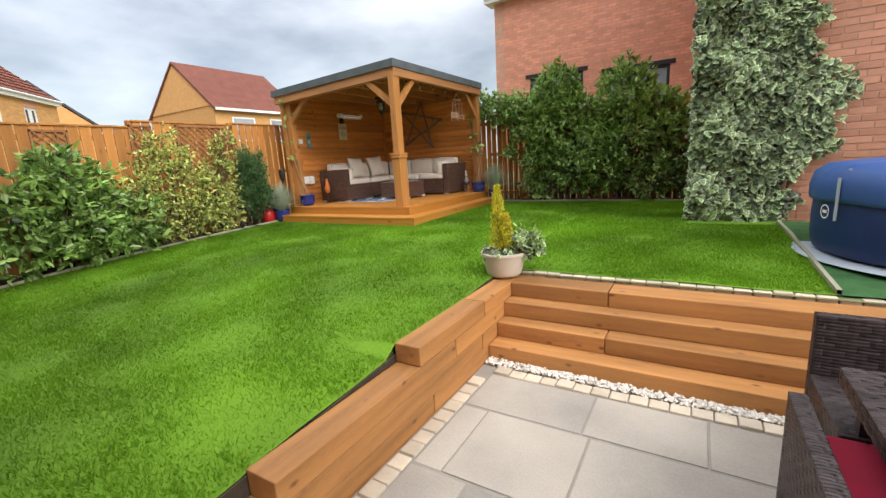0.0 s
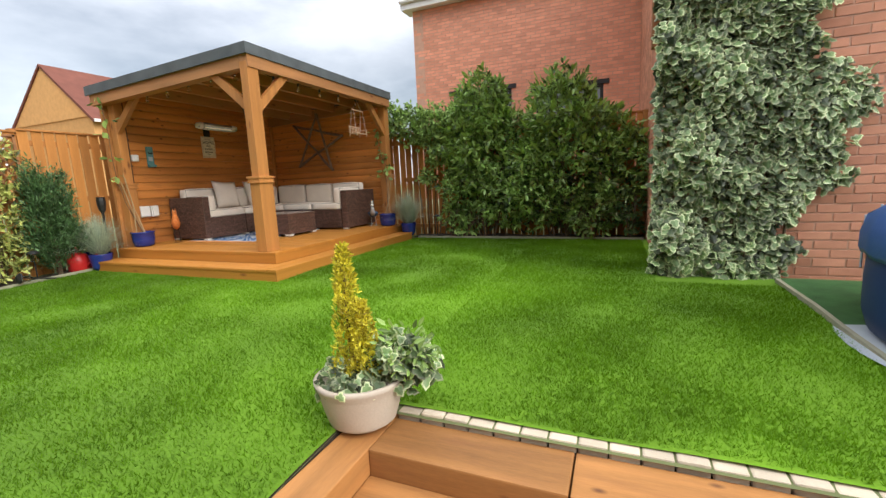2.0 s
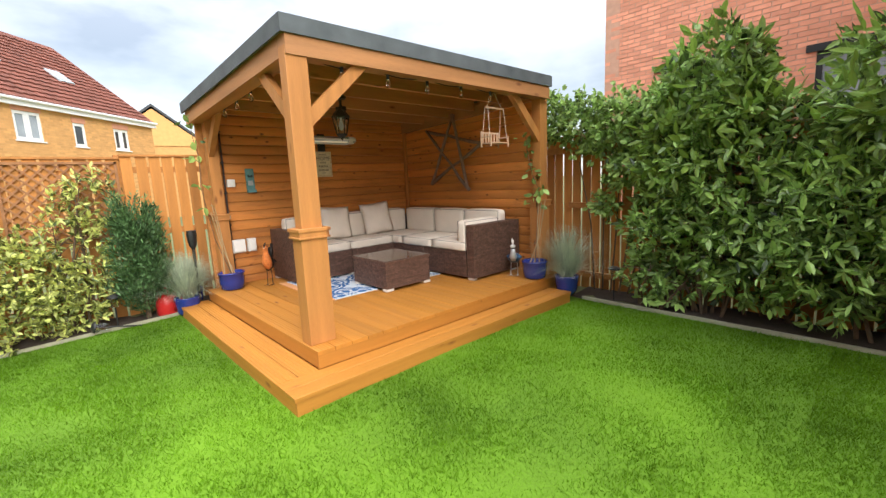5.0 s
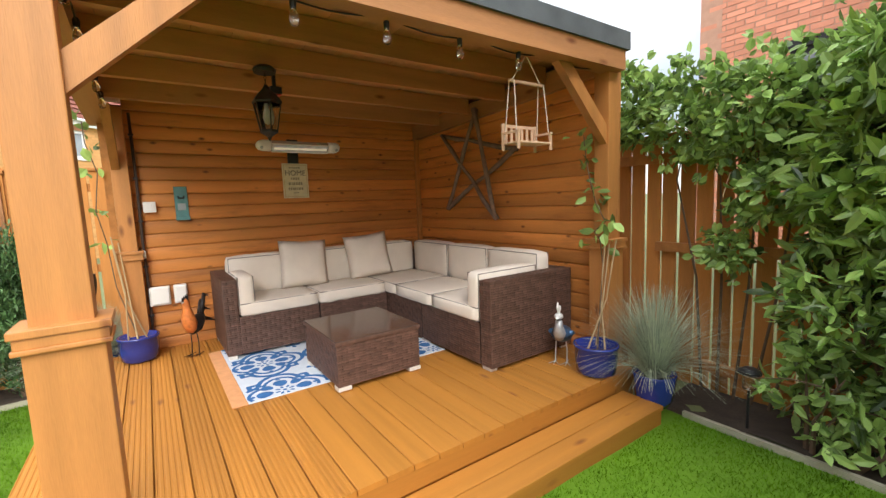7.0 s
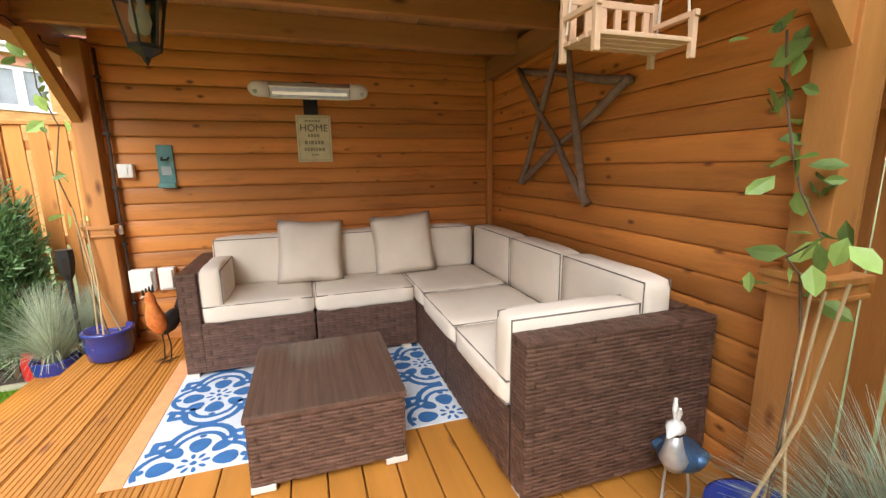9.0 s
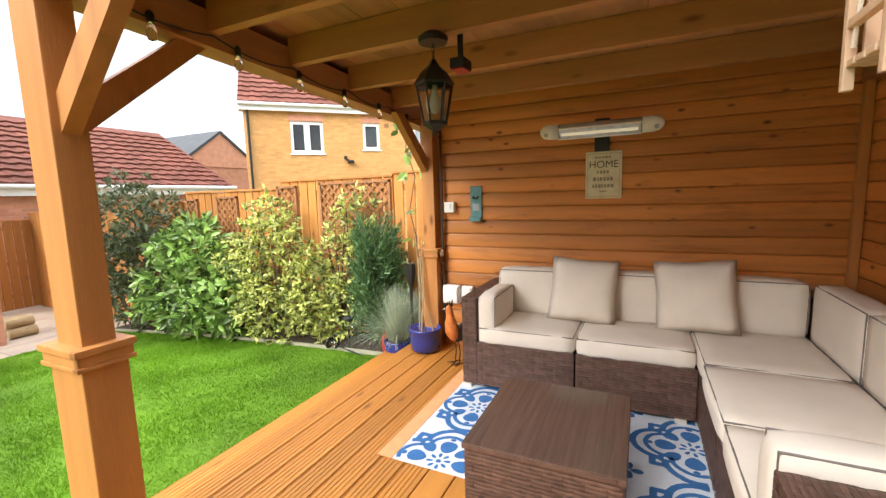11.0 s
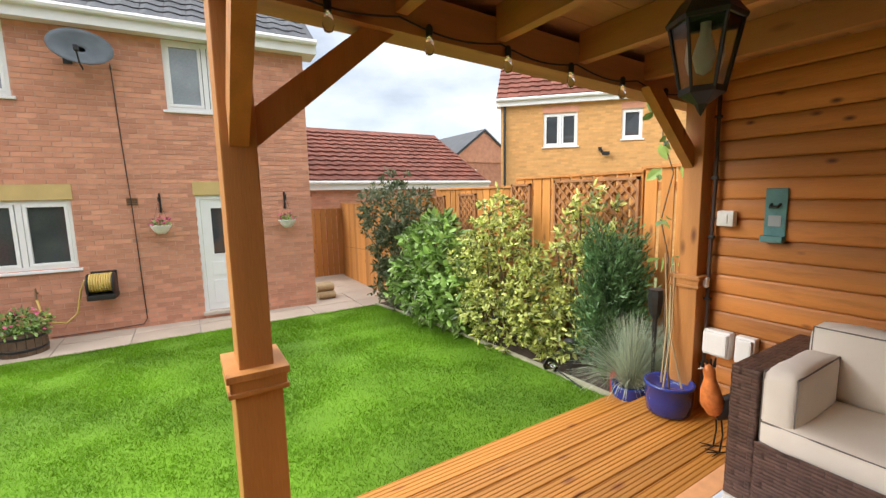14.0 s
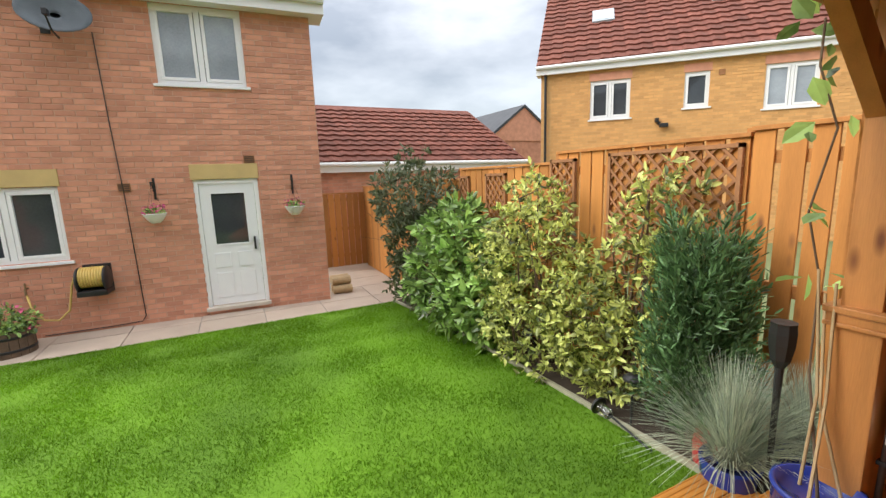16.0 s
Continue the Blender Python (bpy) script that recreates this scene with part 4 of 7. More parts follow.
def pad(parent, x0, x1, y0, y1, z0, z1, name="cushion", bulge=0.012, piping=True, label=""):
    """A boxed cushion with softly swollen faces, and dark piping round its top and bottom edges."""
    bm = bmesh.new()
    cuboid(bm, x0, x1, y0, y1, z0, z1)
    bmesh.ops.subdivide_edges(bm, edges=bm.edges[:], cuts=7, use_grid_fill=True)
    c = Vector(((x0 + x1) / 2, (y0 + y1) / 2, (z0 + z1) / 2))
    hx, hy, hz = (x1 - x0) / 2, (y1 - y0) / 2, (z1 - z0) / 2
    for v in bm.verts:
        u, w, s = (v.co.x - c.x) / hx, (v.co.y - c.y) / hy, (v.co.z - c.z) / hz
        lo = bulge * (1 - u * u) * (1 - w * w)
        mo = bulge * (1 - u * u) * (1 - s * s)
        no = bulge * (1 - w * w) * (1 - s * s)
        wr = 0.005 * noise.noise((v.co.x * 9, v.co.y * 9, v.co.z * 9)) + 0.006 * abs(noise.noise((v.co.x * 5 + v.co.y * 9, v.co.y * 4 - v.co.x * 7, 1.7)))
        v.co += Vector((no * math.copysign(1, u) * (abs(u) > 0.99), mo * math.copysign(1, w) * (abs(w) > 0.99), (lo + wr) * math.copysign(1, s) * (abs(s) > 0.99)))
        e = sum(abs(q) > 0.99 for q in (u, w, s))
        if e >= 2:
            v.co += (c - v.co).normalized() * (0.013 if e == 2 else 0.024)
    ob = part(name, bm, M["cushion"], parent, label, smooth=True)
    if piping:
        dims = sorted(((x1 - x0, 0), (y1 - y0, 1), (z1 - z0, 2)))
        thin = dims[0][1]
        lo = [x0, y0, z0]
        hi = [x1, y1, z1]
        o = [i for i in range(3) if i != thin]
        for end in (lo[thin], hi[thin]):
            loop = []
            for a, b in ((0, 0), (1, 0), (1, 1), (0, 1), (0, 0)):
                p = [0, 0, 0]
                p[thin] = end + (0.006 if end == lo[thin] else -0.006)
                p[o[0]] = (hi if a else lo)[o[0]] + (-0.008 if a else 0.008)
                p[o[1]] = (hi if b else lo)[o[1]] + (-0.008 if b else 0.008)
                loop.append(p)
            pb = bmesh.new()
            tube(pb, loop, 0.0042, 6)
            part("piping", pb, M["piping"], ob)
    return ob


SX0, SX1, SY0, SY1 = -2.74, -2.03, 0.725, 2.96
F = DECK
ARM, SEAT = F + 0.633, F + 0.33
sofa = thing("corner_sofa", "brown rattan corner sofa with cream piped cushions", "sofa", (0, 0, 0))
# long side under the sign
rattan_box(sofa, SX0, SX1, SY0, SY0 + 0.105, F + 0.03, ARM, "fblr", "arm")
rattan_box(sofa, SX0, SX0 + 0.09, SY0 + 0.105, SY1, F + 0.03, ARM, "r", "back")
rattan_box(sofa, SX0 + 0.09, SX1, SY0 + 0.105, SY0 + 0.74, F + 0.03, SEAT, "r", "seat_base", False)
rattan_box(sofa, SX0 + 0.09, SX1, SY0 + 0.75, 2.125, F + 0.03, SEAT, "r", "seat_base", False)
# side under the star
rattan_box(sofa, SX0 + 0.09, -0.655, SY1 - 0.09, SY1, F + 0.03, ARM, "f", "back")
rattan_box(sofa, SX0 + 0.09, -1.42, 2.13, SY1 - 0.09, F + 0.03, SEAT, "f", "seat_base", False)
rattan_box(sofa, -1.41, -0.655, 2.13, SY1 - 0.09, F + 0.03, SEAT, "f", "seat_base", False)
rattan_box(sofa, -0.645, -0.53, 2.13, SY1, F + 0.03, ARM, "fblr", "arm")
for fx, fy in ((-2.06, 0.76), (-2.06, 1.45), (-2.06, 2.05), (-0.6, 2.17), (-0.6, 2.9), (-1.4, 2.17), (-2.7, 0.76), (-2.7, 2.9)):
    part("foot", box(fx - 0.045, fx + 0.045, fy - 0.03, fy + 0.03, F + 0.001, F + 0.03, 0.004), M["steel_foot"], sofa, "pale block foot")
ct = SEAT + 0.105
pad(sofa, -2.50, SX1 + 0.012, SY0 + 0.115, SY0 + 0.742, SEAT, ct, "seat_cushion")
pad(sofa, -2.50, SX1 + 0.012, SY0 + 0.75, 2.115, SEAT, ct, "seat_cushion")
pad(sofa, -2.50, -1.86, 2.125, 2.72, SEAT, ct, "seat_cushion")
pad(sofa, -1.85, -1.26, 2.118, 2.72, SEAT, ct, "seat_cushion")
pad(sofa, -1.25, -0.665, 2.118, 2.72, SEAT, ct, "seat_cushion")
bz = F + 0.755
pad(sofa, -2.65, -2.505, SY0 + 0.115, SY0 + 0.74, ct - 0.02, bz, "back_cushion")
pad(sofa, -2.65, -2.505, SY0 + 0.748, 2.14, ct - 0.02, bz, "back_cushion")
pad(sofa, -2.65, -2.505, 2.15, 2.72, ct - 0.02, bz, "back_cushion")
pad(sofa, -2.50, -1.86, 2.725, 2.868, ct - 0.02, bz, "back_cushion")
pad(sofa, -1.85, -1.26, 2.725, 2.868, ct - 0.02, bz, "back_cushion")
pad(sofa, -1.25, -0.665, 2.725, 2.868, ct - 0.02, bz, "back_cushion")
pad(sofa, -2.50, -2.04, SY0 + 0.11, SY0 + 0.235, ct - 0.1, F + 0.645, "side_cushion")
pad(sofa, -0.79, -0.662, 2.135, 2.72, ct - 0.1, F + 0.675, "side_cushion")


def throw_pillow(x, y, z, size, tilt, yaw, roll):
    bm = bmesh.new()
    n = 10
    top, bot = {}, {}
    for i in range(n + 1):
        for j in range(n + 1):
            u, w = 2 * i / n - 1, 2 * j / n - 1
            pinch = 1 - 0.07 * (1 - u * u) * abs(w) ** 3 * 0 - 0.06 * ((1 - abs(u)) * abs(w) + (1 - abs(w)) * abs(u))
            th = 0.062 * (1 - u ** 4) * (1 - w ** 4) + 0.003 + 0.004 * noise.noise((u * 3, w * 3, x))
            px, pz = u * size / 2 * pinch, w * size / 2 * pinch
            edge = i in (0, n) or j in (0, n)
            top[i, j] = bm.verts.new((px, -th if not edge else 0, pz))
            bot[i, j] = top[i, j] if edge else bm.verts.new((px, th, pz))
    for i in range(n):
        for j in range(n):
            for g, flip in ((top, 0), (bot, 1)):
                q = [g[i, j], g[i + 1, j], g[i + 1, j + 1], g[i, j + 1]]
                try:
                    bm.faces.new(q[::-1] if flip else q)
                except ValueError:
                    pass
    ob = mesh_object("throw_pillow", bm, M["pillow"], smooth=True)
    ob.matrix_basis = pose(x, y, z, 0, 0, yaw) @ pose(0, 0, 0, tilt, 0, 0) @ pose(0, 0, 0, 0, roll, 0)
    tagged(ob, "plain beige square pillow leaning on the sofa back", "pillow", "throw pillows")


throw_pillow(-2.40, 1.47, ct + 0.215, 0.44, -14, 90, 3)
throw_pillow(-2.41, 2.13, ct + 0.22, 0.45, -13, 82, -5)


def coffee_table():
    t = thing("coffee_table", "square brown rattan coffee table with smoked glass top", "table")
    x0, x1, y0, y1, z1 = -1.568, -0.905, 1.185, 1.80, F + 0.335
    rattan_box(t, x0 + 0.008, x1 - 0.008, y0 + 0.008, y1 - 0.008, F + 0.035, z1 - 0.022, "fblr", "woven_body", False)
    part("rim", (lambda bm: [cuboid(bm, *q, z1 - 0.03, z1 - 0.006, 0.004) for q in ((x0, x1, y0, y0 + 0.03), (x0, x1, y1 - 0.03, y1), (x0, x0 + 0.03, y0 + 0.03, y1 - 0.03), (x1 - 0.03, x1, y0 + 0.03, y1 - 0.03))] and bm)(bmesh.new()), M["rattan"], t)
    part("tabletop", box(x0 + 0.004, x1 - 0.004, y0 + 0.004, y1 - 0.004, z1 - 0.006, z1, 0.002), M["tabletop"], t, "smoked glass top")
    for fx in (x0 + 0.06, x1 - 0.045):
        for fy in (y0 + 0.05, y1 - 0.05):
            part("foot", box(fx - 0.04, fx + 0.04, fy - 0.045, fy + 0.045, F + 0.008, F + 0.035, 0.004), M["steel_foot"], t, "pale block foot")


coffee_table()


def rug():
    r = thing("outdoor_rug", "blue and white patterned outdoor rug with an orange border", "rug")
    x0, x1, y0, y1 = -2.33, -1.125, 0.615, 2.155
    z = DECK + 0.001
    part("field", box(x0, x1, y0 + 0.09, y1, z, z + 0.006, 0.002), M["rug_white"], r)
    part("border", box(x0, x1, y0, y0 + 0.088, z, z + 0.006, 0.002), M["rug_edge"], r, "orange woven border")
    pat = bmesh.new()
    zz = z + 0.0075

    layer = [0]

    def band(points, w):
        for (ax, ay), (bx, by) in zip(points, points[1:]):
            layer[0] += 1
            zz = z + 0.0066 + 0.00022 * (layer[0] % 9)
            d = Vector((bx - ax, by - ay, 0))
            if d.length < 1e-5:
                continue
            s = Vector((-d.y, d.x, 0)).normalized() * w / 2
            e = d.normalized() * w * 0.3
            v = [Vector((ax, ay, zz)) - e + s, Vector((ax, ay, zz)) - e - s, Vector((bx, by, zz)) + e - s, Vector((bx, by, zz)) + e + s]
            if all(x0 < q.x < x1 and y0 + 0.09 < q.y < y1 for q in v):
                pat.faces.new([pat.verts.new(q) for q in v])

    def petal(cx, cy, a, r, long, wide):
        layer[0] += 1
        zz = z + 0.0066 + 0.00022 * (layer[0] % 9)
        c, sn = math.cos(a), math.sin(a)
        ring = []
        for k in range(12):
            p = r + long * math.cos(k * math.tau / 12)
            q = wide * math.sin(k * math.tau / 12) * (1 + 0.25 * math.cos(k * math.tau / 12))
            ring.append((cx + p * c - q * sn, cy + p * sn + q * c, zz))
        if all(x0 < p[0] < x1 and y0 + 0.09 < p[1] < y1 for p in ring):
            pat.faces.new([pat.verts.new(p) for p in ring])

    # stepped quatrefoils, each round a flower of eight petals
    T = 0.575
    for i in range(-1, 4):
        for j in range(-1, 4):
            cx, cy = -1.19 - i * T, 0.935 + j * T
            for scale, w in ((1.13, 0.031), (0.88, 0.023)):
                for q in range(4):
                    line = [(0.13 + 0.115 * math.sin(t), -0.115 * math.cos(t)) for t in [math.pi * k / 14 for k in range(15)]]
                    line += [(0.165, 0.115), (0.165, 0.165)]
                    line = [(0.165, -0.165), (0.165, -0.115)] + line
                    c, sn = math.cos(q * math.pi / 2) * scale, math.sin(q * math.pi / 2) * scale
                    band([(cx + a * c - b * sn, cy + a * sn + b * c) for a, b in line], w)
            for q in range(4):
                a = q * math.pi / 2
                petal(cx, cy, a, 0.122, 0.052, 0.045)
                petal(cx, cy, a, 0.192, 0.012, 0.016)
                petal(cx, cy, a + math.pi / 4, 0.128, 0.042, 0.034)
                for b in (a, a + math.pi / 4):
                    petal(cx, cy, b + 0.2, 0.045, 0.018, 0.009)
                petal(cx + T / 2, cy + T / 2, a, 0.034, 0.03, 0.018)
            petal(cx, cy, 0, 0.0, 0.014, 0.014)
    part("pattern", pat, M["rug_blue"], r, "dark blue woven quatrefoil pattern")


rug()


# ---- soil curtain, setts and gravel round the terrace ----
cur = bmesh.new()
for k in range(140):
    y0, y1 = -5.5 + k * 0.025, -5.475 + k * 0.025
    cuboid(cur, 2.415, 2.437, y0, y1, -0.75, lawn_z((y0 + y1) / 2) - 0.010)
cuboid(cur, 2.44, 7.0, -2.10, -2.0, -0.7, -0.012)
tagged(mesh_object("terrace_backfill", cur, M["soil"]), "dark soil packed behind the sleepers", "soil", kind="structure")


def path_paving():
    root = thing("path", "pale concrete slab path along the house wall", "path", kind="structure")
    part("bedding", box(-3.6, 7.0, -6.85, -5.40, PAVE - 0.15, PAVE - 0.012), M["slab_joint"], root)
    part("bedding", box(-3.6, -2.0, -9.0, -6.85, PAVE - 0.15, PAVE - 0.012), M["slab_joint"], root)
    for i in range(12):
        for j in range(2):
            x0, y0 = -3.55 + i * 0.86, -6.80 + j * 0.70
            part("slab", box(x0, x0 + 0.848, y0, y0 + 0.688, PAVE - 0.03, PAVE + random.uniform(-0.003, 0.003), 0.004), M["path"], root)
    for j in range(3):
        part("slab", box(-3.4, -2.35, -8.9 + j * 0.7, -8.22 + j * 0.7, PAVE - 0.03, PAVE, 0.004), M["path"], root)


path_paving()


# ---- fences ----
def fence_panel(root, a, b, z0, z1, step=0.125, wide=0.12, rails=(0.13, 0.5, 0.9)):
    """Upright boards between two plan points with rails behind; narrow boards leave slits of light."""
    a, b = Vector(a), Vector(b)
    n = int((b - a).length / step)
    d = (b - a).normalized()
    turn = math.degrees(math.atan2(d.y, d.x))
    key = (round(z1 - z0, 2), wide)
    if key not in FENCE_MESH:
        bm = box(-wide / 2, wide / 2, -0.009, 0.009, 0, z1 - z0, 0.003)
        me = bpy.data.meshes.new("board")
        bm.to_mesh(me)
        bm.free()
        me.materials.append(M["fence"])
        FENCE_MESH[key] = me
    for k in range(n):
        p = a + d * (k + 0.5) * (b - a).length / n
        ob = new("board", FENCE_MESH[key])
        ob.parent = root
        ob.matrix_basis = pose(p.x, p.y, z0 + random.uniform(-0.006, 0.006), 0, random.uniform(-0.25, 0.25), turn + random.uniform(-0.6, 0.6))
    L = (b - a).length
    for h in [(z1 - z0) * r for r in rails]:
        ob = part("rail", box(0, L, 0.010, 0.05, z0 + h, z0 + h + 0.07), M["fence_rail"], root)
        ob.matrix_basis = pose(a.x, a.y, 0, 0, 0, turn)
    ob = part("capping", box(0, L, -0.03, 0.03, z1, z1 + 0.025, 0.003), M["fence_rail"], root)
    ob.matrix_basis = pose(a.x, a.y, 0, 0, 0, turn)
    ob = part("fence_post", box(-0.045, 0.045, 0.011, 0.10, z0 - 0.1, z1 + 0.02), M["fence_rail"], root)
    ob.matrix_basis = pose(a.x, a.y, 0, 0, 0, turn)


FENCE_MESH = {}
FX = -3.42
fence_w = thing("fence_west", "orange-brown stained timber fence with trellis squares", "fence", kind="structure")
fence_panel(fence_w, (FX, -0.63), (FX, 1.9), 0.08, 1.92, 0.127, 0.108)
fence_panel(fence_w, (FX, -2.25), (FX, -0.63), 0.02, 1.89, 0.127, 0.112)
fence_panel(fence_w, (FX, -4.1), (FX, -2.25), -0.08, 1.80)
fence_panel(fence_w, (FX, -6.0), (FX, -4.1), -0.2, 1.67)
fence_panel(fence_w, (FX, -8.8), (FX, -6.0), -0.3, 1.55)
fence_g = thing("gate", "brown timber gate closing the side passage", "gate", kind="structure")
fence_panel(fence_g, (-2.05, -8.8), (FX, -8.8), -0.22, 1.42)
fence_n = thing("fence_north", "timber fence with slits of daylight behind the shrubs", "fence", kind="structure")
fence_panel(fence_n, (3.9, 3.62), (-1.2, 3.62), 0.02, 1.95, 0.127, 0.108, (0.1, 0.9))
ob = part("rail", box(-0.2, 3.9, 3.56, 3.60, 1.08, 1.15), M["fence_rail"], fence_n)


def trellis(y0, y1, z0, z1):
    t = thing("trellis_panel", "diamond timber trellis fixed to the fence", "trellis", group="trellis panels")
    bm = bmesh.new()
    x = FX + 0.022
    for a in ((y0, y1, z0, z0 + 0.025), (y0, y1, z1 - 0.025, z1), (y0, y0 + 0.025, z0, z1), (y1 - 0.025, y1, z0, z1)):
        cuboid(bm, x - 0.008, x + 0.02, *a)
    part("frame", bm, M["trellis"], t)
    for sgn, off in ((1, 0.0), (-1, 0.008)):
        w, h = y1 - y0, z1 - z0
        c = -h
        while c < w + h:
            lo, hi = (max(0, -c), min(h, w - c)) if sgn > 0 else (max(0, c - w), min(h, c))
            if hi - lo > 0.05:
                p = [(y0 + (c + v if sgn > 0 else c - v), z0 + v) for v in (lo, hi)]
                sb = bmesh.new()
                dy, dz = p[1][0] - p[0][0], p[1][1] - p[0][1]
                l = math.hypot(dy, dz)
                cuboid(sb, 0, 0.007, 0, l, -0.009, 0.009, 0.0, Matrix.Translation((x + off, p[0][0], p[0][1])) @ pose(0, 0, 0, math.degrees(math.atan2(dz, dy)), 0, 0))
                part("lath", sb, M["trellis"], t)
            c += 0.105


trellis(-1.64, -0.66, 1.02, 1.86)
trellis(-2.32, -2.0, 0.9, 1.84)
trellis(-3.45, -3.05, 0.8, 1.74)
trellis(-4.08, -3.85, 0.8, 1.72)

# ---- neighbouring houses ----
IVY_X, IVY_Y = 3.92, 0.74
brick_wall("wall_ivy_front", "red brick gable wall half covered in variegated ivy", (IVY_X, IVY_Y, 0), 0, 5.2, -0.1, 5.6, [], M["brick"], M["brick_piece"], M["mortar"], pick=(0.75, 3.2, 0.3, 2.4))
brick_wall("wall_ivy_side", "red brick side wall beside the lawn", (IVY_X, 6.9, 0), -90, 6.15, -0.1, 5.6, [], M["brick"], M["brick_piece"], M["mortar"])
tagged(mesh_object("roof_ivy_house", box(IVY_X - 0.25, 9.2, IVY_Y - 0.2, 6.95, 5.6, 5.75), M["tile_grey"]), "flat dark roof slab of the ivy-clad house", "roof", kind="structure")
dp = thing("downpipe", "brown rainwater hopper and pipe on the brick side wall", "downpipe", (3.86, 1.34, 0))
part("hopper", box(-0.05, 0.05, -0.06, 0.06, 2.27, 3.5, 0.01), M["trellis"], dp)
part("pipe", box(-0.035, 0.045, -0.04, 0.04, 3.5, 5.6, 0.01), M["trellis"], dp)
N_OPEN = [(1.05, 2.55, 1.95, 3.22), (3.15, 4.65, 1.85, 3.07), (1.2, 2.4, 4.3, 5.3)]
brick_wall("wall_neighbour", "red brick wall of the neighbouring house behind the shrubs", (-1.47, 7.0, 0), 0, 9.0, 0.6, 5.55, N_OPEN[:2], M["brick_n"], M["brick_piece"], M["mortar"])
brick_wall("wall_neighbour_end", "red brick end wall of the neighbouring house", (-1.47, 13.0, 0), -90, 6.0, 0.6, 5.55, [], M["brick_n"], M["brick_piece"], M["mortar"])
for k, o in enumerate(N_OPEN[:2]):
    w = thing("window_%d" % (5 + k), "dark-framed ground-floor window of the neighbouring house", "window", (-1.47, 7.0, 0), kind="structure")
    bm = bmesh.new()
    for q in ((o[0], o[1], o[2], o[2] + 0.07), (o[0], o[1], o[3] - 0.07, o[3]), (o[0], o[0] + 0.07, o[2] + 0.07, o[3] - 0.07), (o[1] - 0.07, o[1], o[2] + 0.07, o[3] - 0.07)):
        cuboid(bm, q[0], q[1], 0.02, 0.09, q[2], q[3])
    part("window_frame", bm, M["black"], w)
    part("head", box(o[0] - 0.12, o[1] + 0.12, -0.03, 0.02, o[3], o[3] + 0.10), M["black"], w, "black projecting head")
    part("pane", box(o[0] + 0.07, o[1] - 0.07, 0.05, 0.06, o[2] + 0.07, o[3] - 0.07), M["window_pale"], w)
    # added dark sheet in place of the room's shade
    part("unlit_room_sheet", box(o[0], o[1], 0.2, 0.22, o[2], o[3]), M["room"], w)
tiled_roof("roof_neighbour", "grey tiled roof of the neighbouring house", (-1.47, 7.0, 0), 0, 9.0, 3.0, 2.0, M["tile_grey"], 0.22, z=5.62)

# buff terrace with red pantiles across the fence
YA, YT, YL = (-8.6, -8.9, 0), 135.5, 16.3
Y_OPEN = [(1.28, 2.26, 3.09, 4.07), (3.50, 4.05, 3.22, 4.07), (5.2, 6.26, 3.07, 4.08), (10.25, 11.15, 3.3, 4.2), (12.3, 12.8, 3.25, 4.07), (14.1, 14.85, 3.25, 4.07)]
brick_wall("wall_terrace", "buff brick wall of the houses across the fence", YA, YT, YL, -0.6, 4.40, Y_OPEN, M["brick_y"], M["brick_y"], M["mortar_y"])
brick_wall("wall_terrace_end", "buff brick end wall of the houses across the fence", (YA[0] + 4 * math.cos(radians(225.5)), YA[1] + 4 * math.sin(radians(225.5)), 0), YT - 90, 4.0, -0.6, 4.40, [], M["brick_y"], M["brick_y"], M["mortar_y"])
for k, o in enumerate(Y_OPEN):
    window_unit("window_%d" % (7 + k), "white upvc window in the buff brick houses", YA, YT, *o, lights=1 if o[1] - o[0] < 0.7 else 2, group="terrace windows", sky_toned=k in (2, 3))
tiled_roof("roof_terrace", "red pantile roof of the buff brick houses", YA, YT, YL, 4.0, 3.3, M["tile_red"], 0.12, row=0.30, col=0.32, z=4.55, wave=0.022, step=0.05)
for k, o in enumerate(Y_OPEN):
    hd = tagged(mesh_object("brick_head", box(o[0] - 0.03, o[1] + 0.03, -0.012, 0.05, o[3] + 0.002, o[3] + 0.19, 0.003), M["brick"]), "red brick soldier course over the window", "lintel", "brick heads", kind="structure")
    hd.matrix_basis = pose(*YA, 0, 0, YT)
fl = thing("security_light", "small dark twin security light on the buff wall", "wall lamp", YA, YT)
part("body", box(2.86, 2.95, -0.09, 0.0, 2.92, 3.02, 0.01), M["black"], fl)
part("lamp_head", box(2.96, 3.16, -0.16, -0.05, 2.78, 2.88, 0.015), M["black"], fl)
part("stem", box(2.93, 2.99, -0.07, 0.0, 2.86, 2.93, 0.004), M["black"], fl)
av = thing("air_vent", "small brown vent high on the buff wall", "vent", YA, YT)
part("grille", box(4.22, 4.36, -0.012, 0.0, 3.94, 4.07, 0.003), M["trellis"], av)
for u, v in ((1.3, 2.2), (4.4, 2.55), (8.0, 2.6), (11.2, 2.3), (13.6, 1.9)):
    sk = thing("roof_window", "small roof window set in red pantiles", "roof window", YA, YT, "roof windows")
    pitch = math.degrees(math.atan2(3.3, 4.0))
    for nm, b, mt in (("window_frame", box(u, u + 0.6, 0, 0.75, 0.03, 0.09, 0.008), "mat"), ("pane", box(u + 0.06, u + 0.54, 0.06, 0.69, 0.085, 0.096), "window_pale")):
        ob = part(nm, b, M[mt], sk)
        ob.matrix_basis = pose(0, -0.12, 4.55, pitch, 0, 0) @ pose(0, v, 0)
pipe = thing("terrace_downpipe", "black downpipe at the end of the buff wall", "downpipe", YA, YT)
bm = bmesh.new()
tube(bm, [(0.12, -0.06, -0.5), (0.12, -0.06, 4.4)], 0.035, 8)
part("pipe", bm, M["black"], pipe)

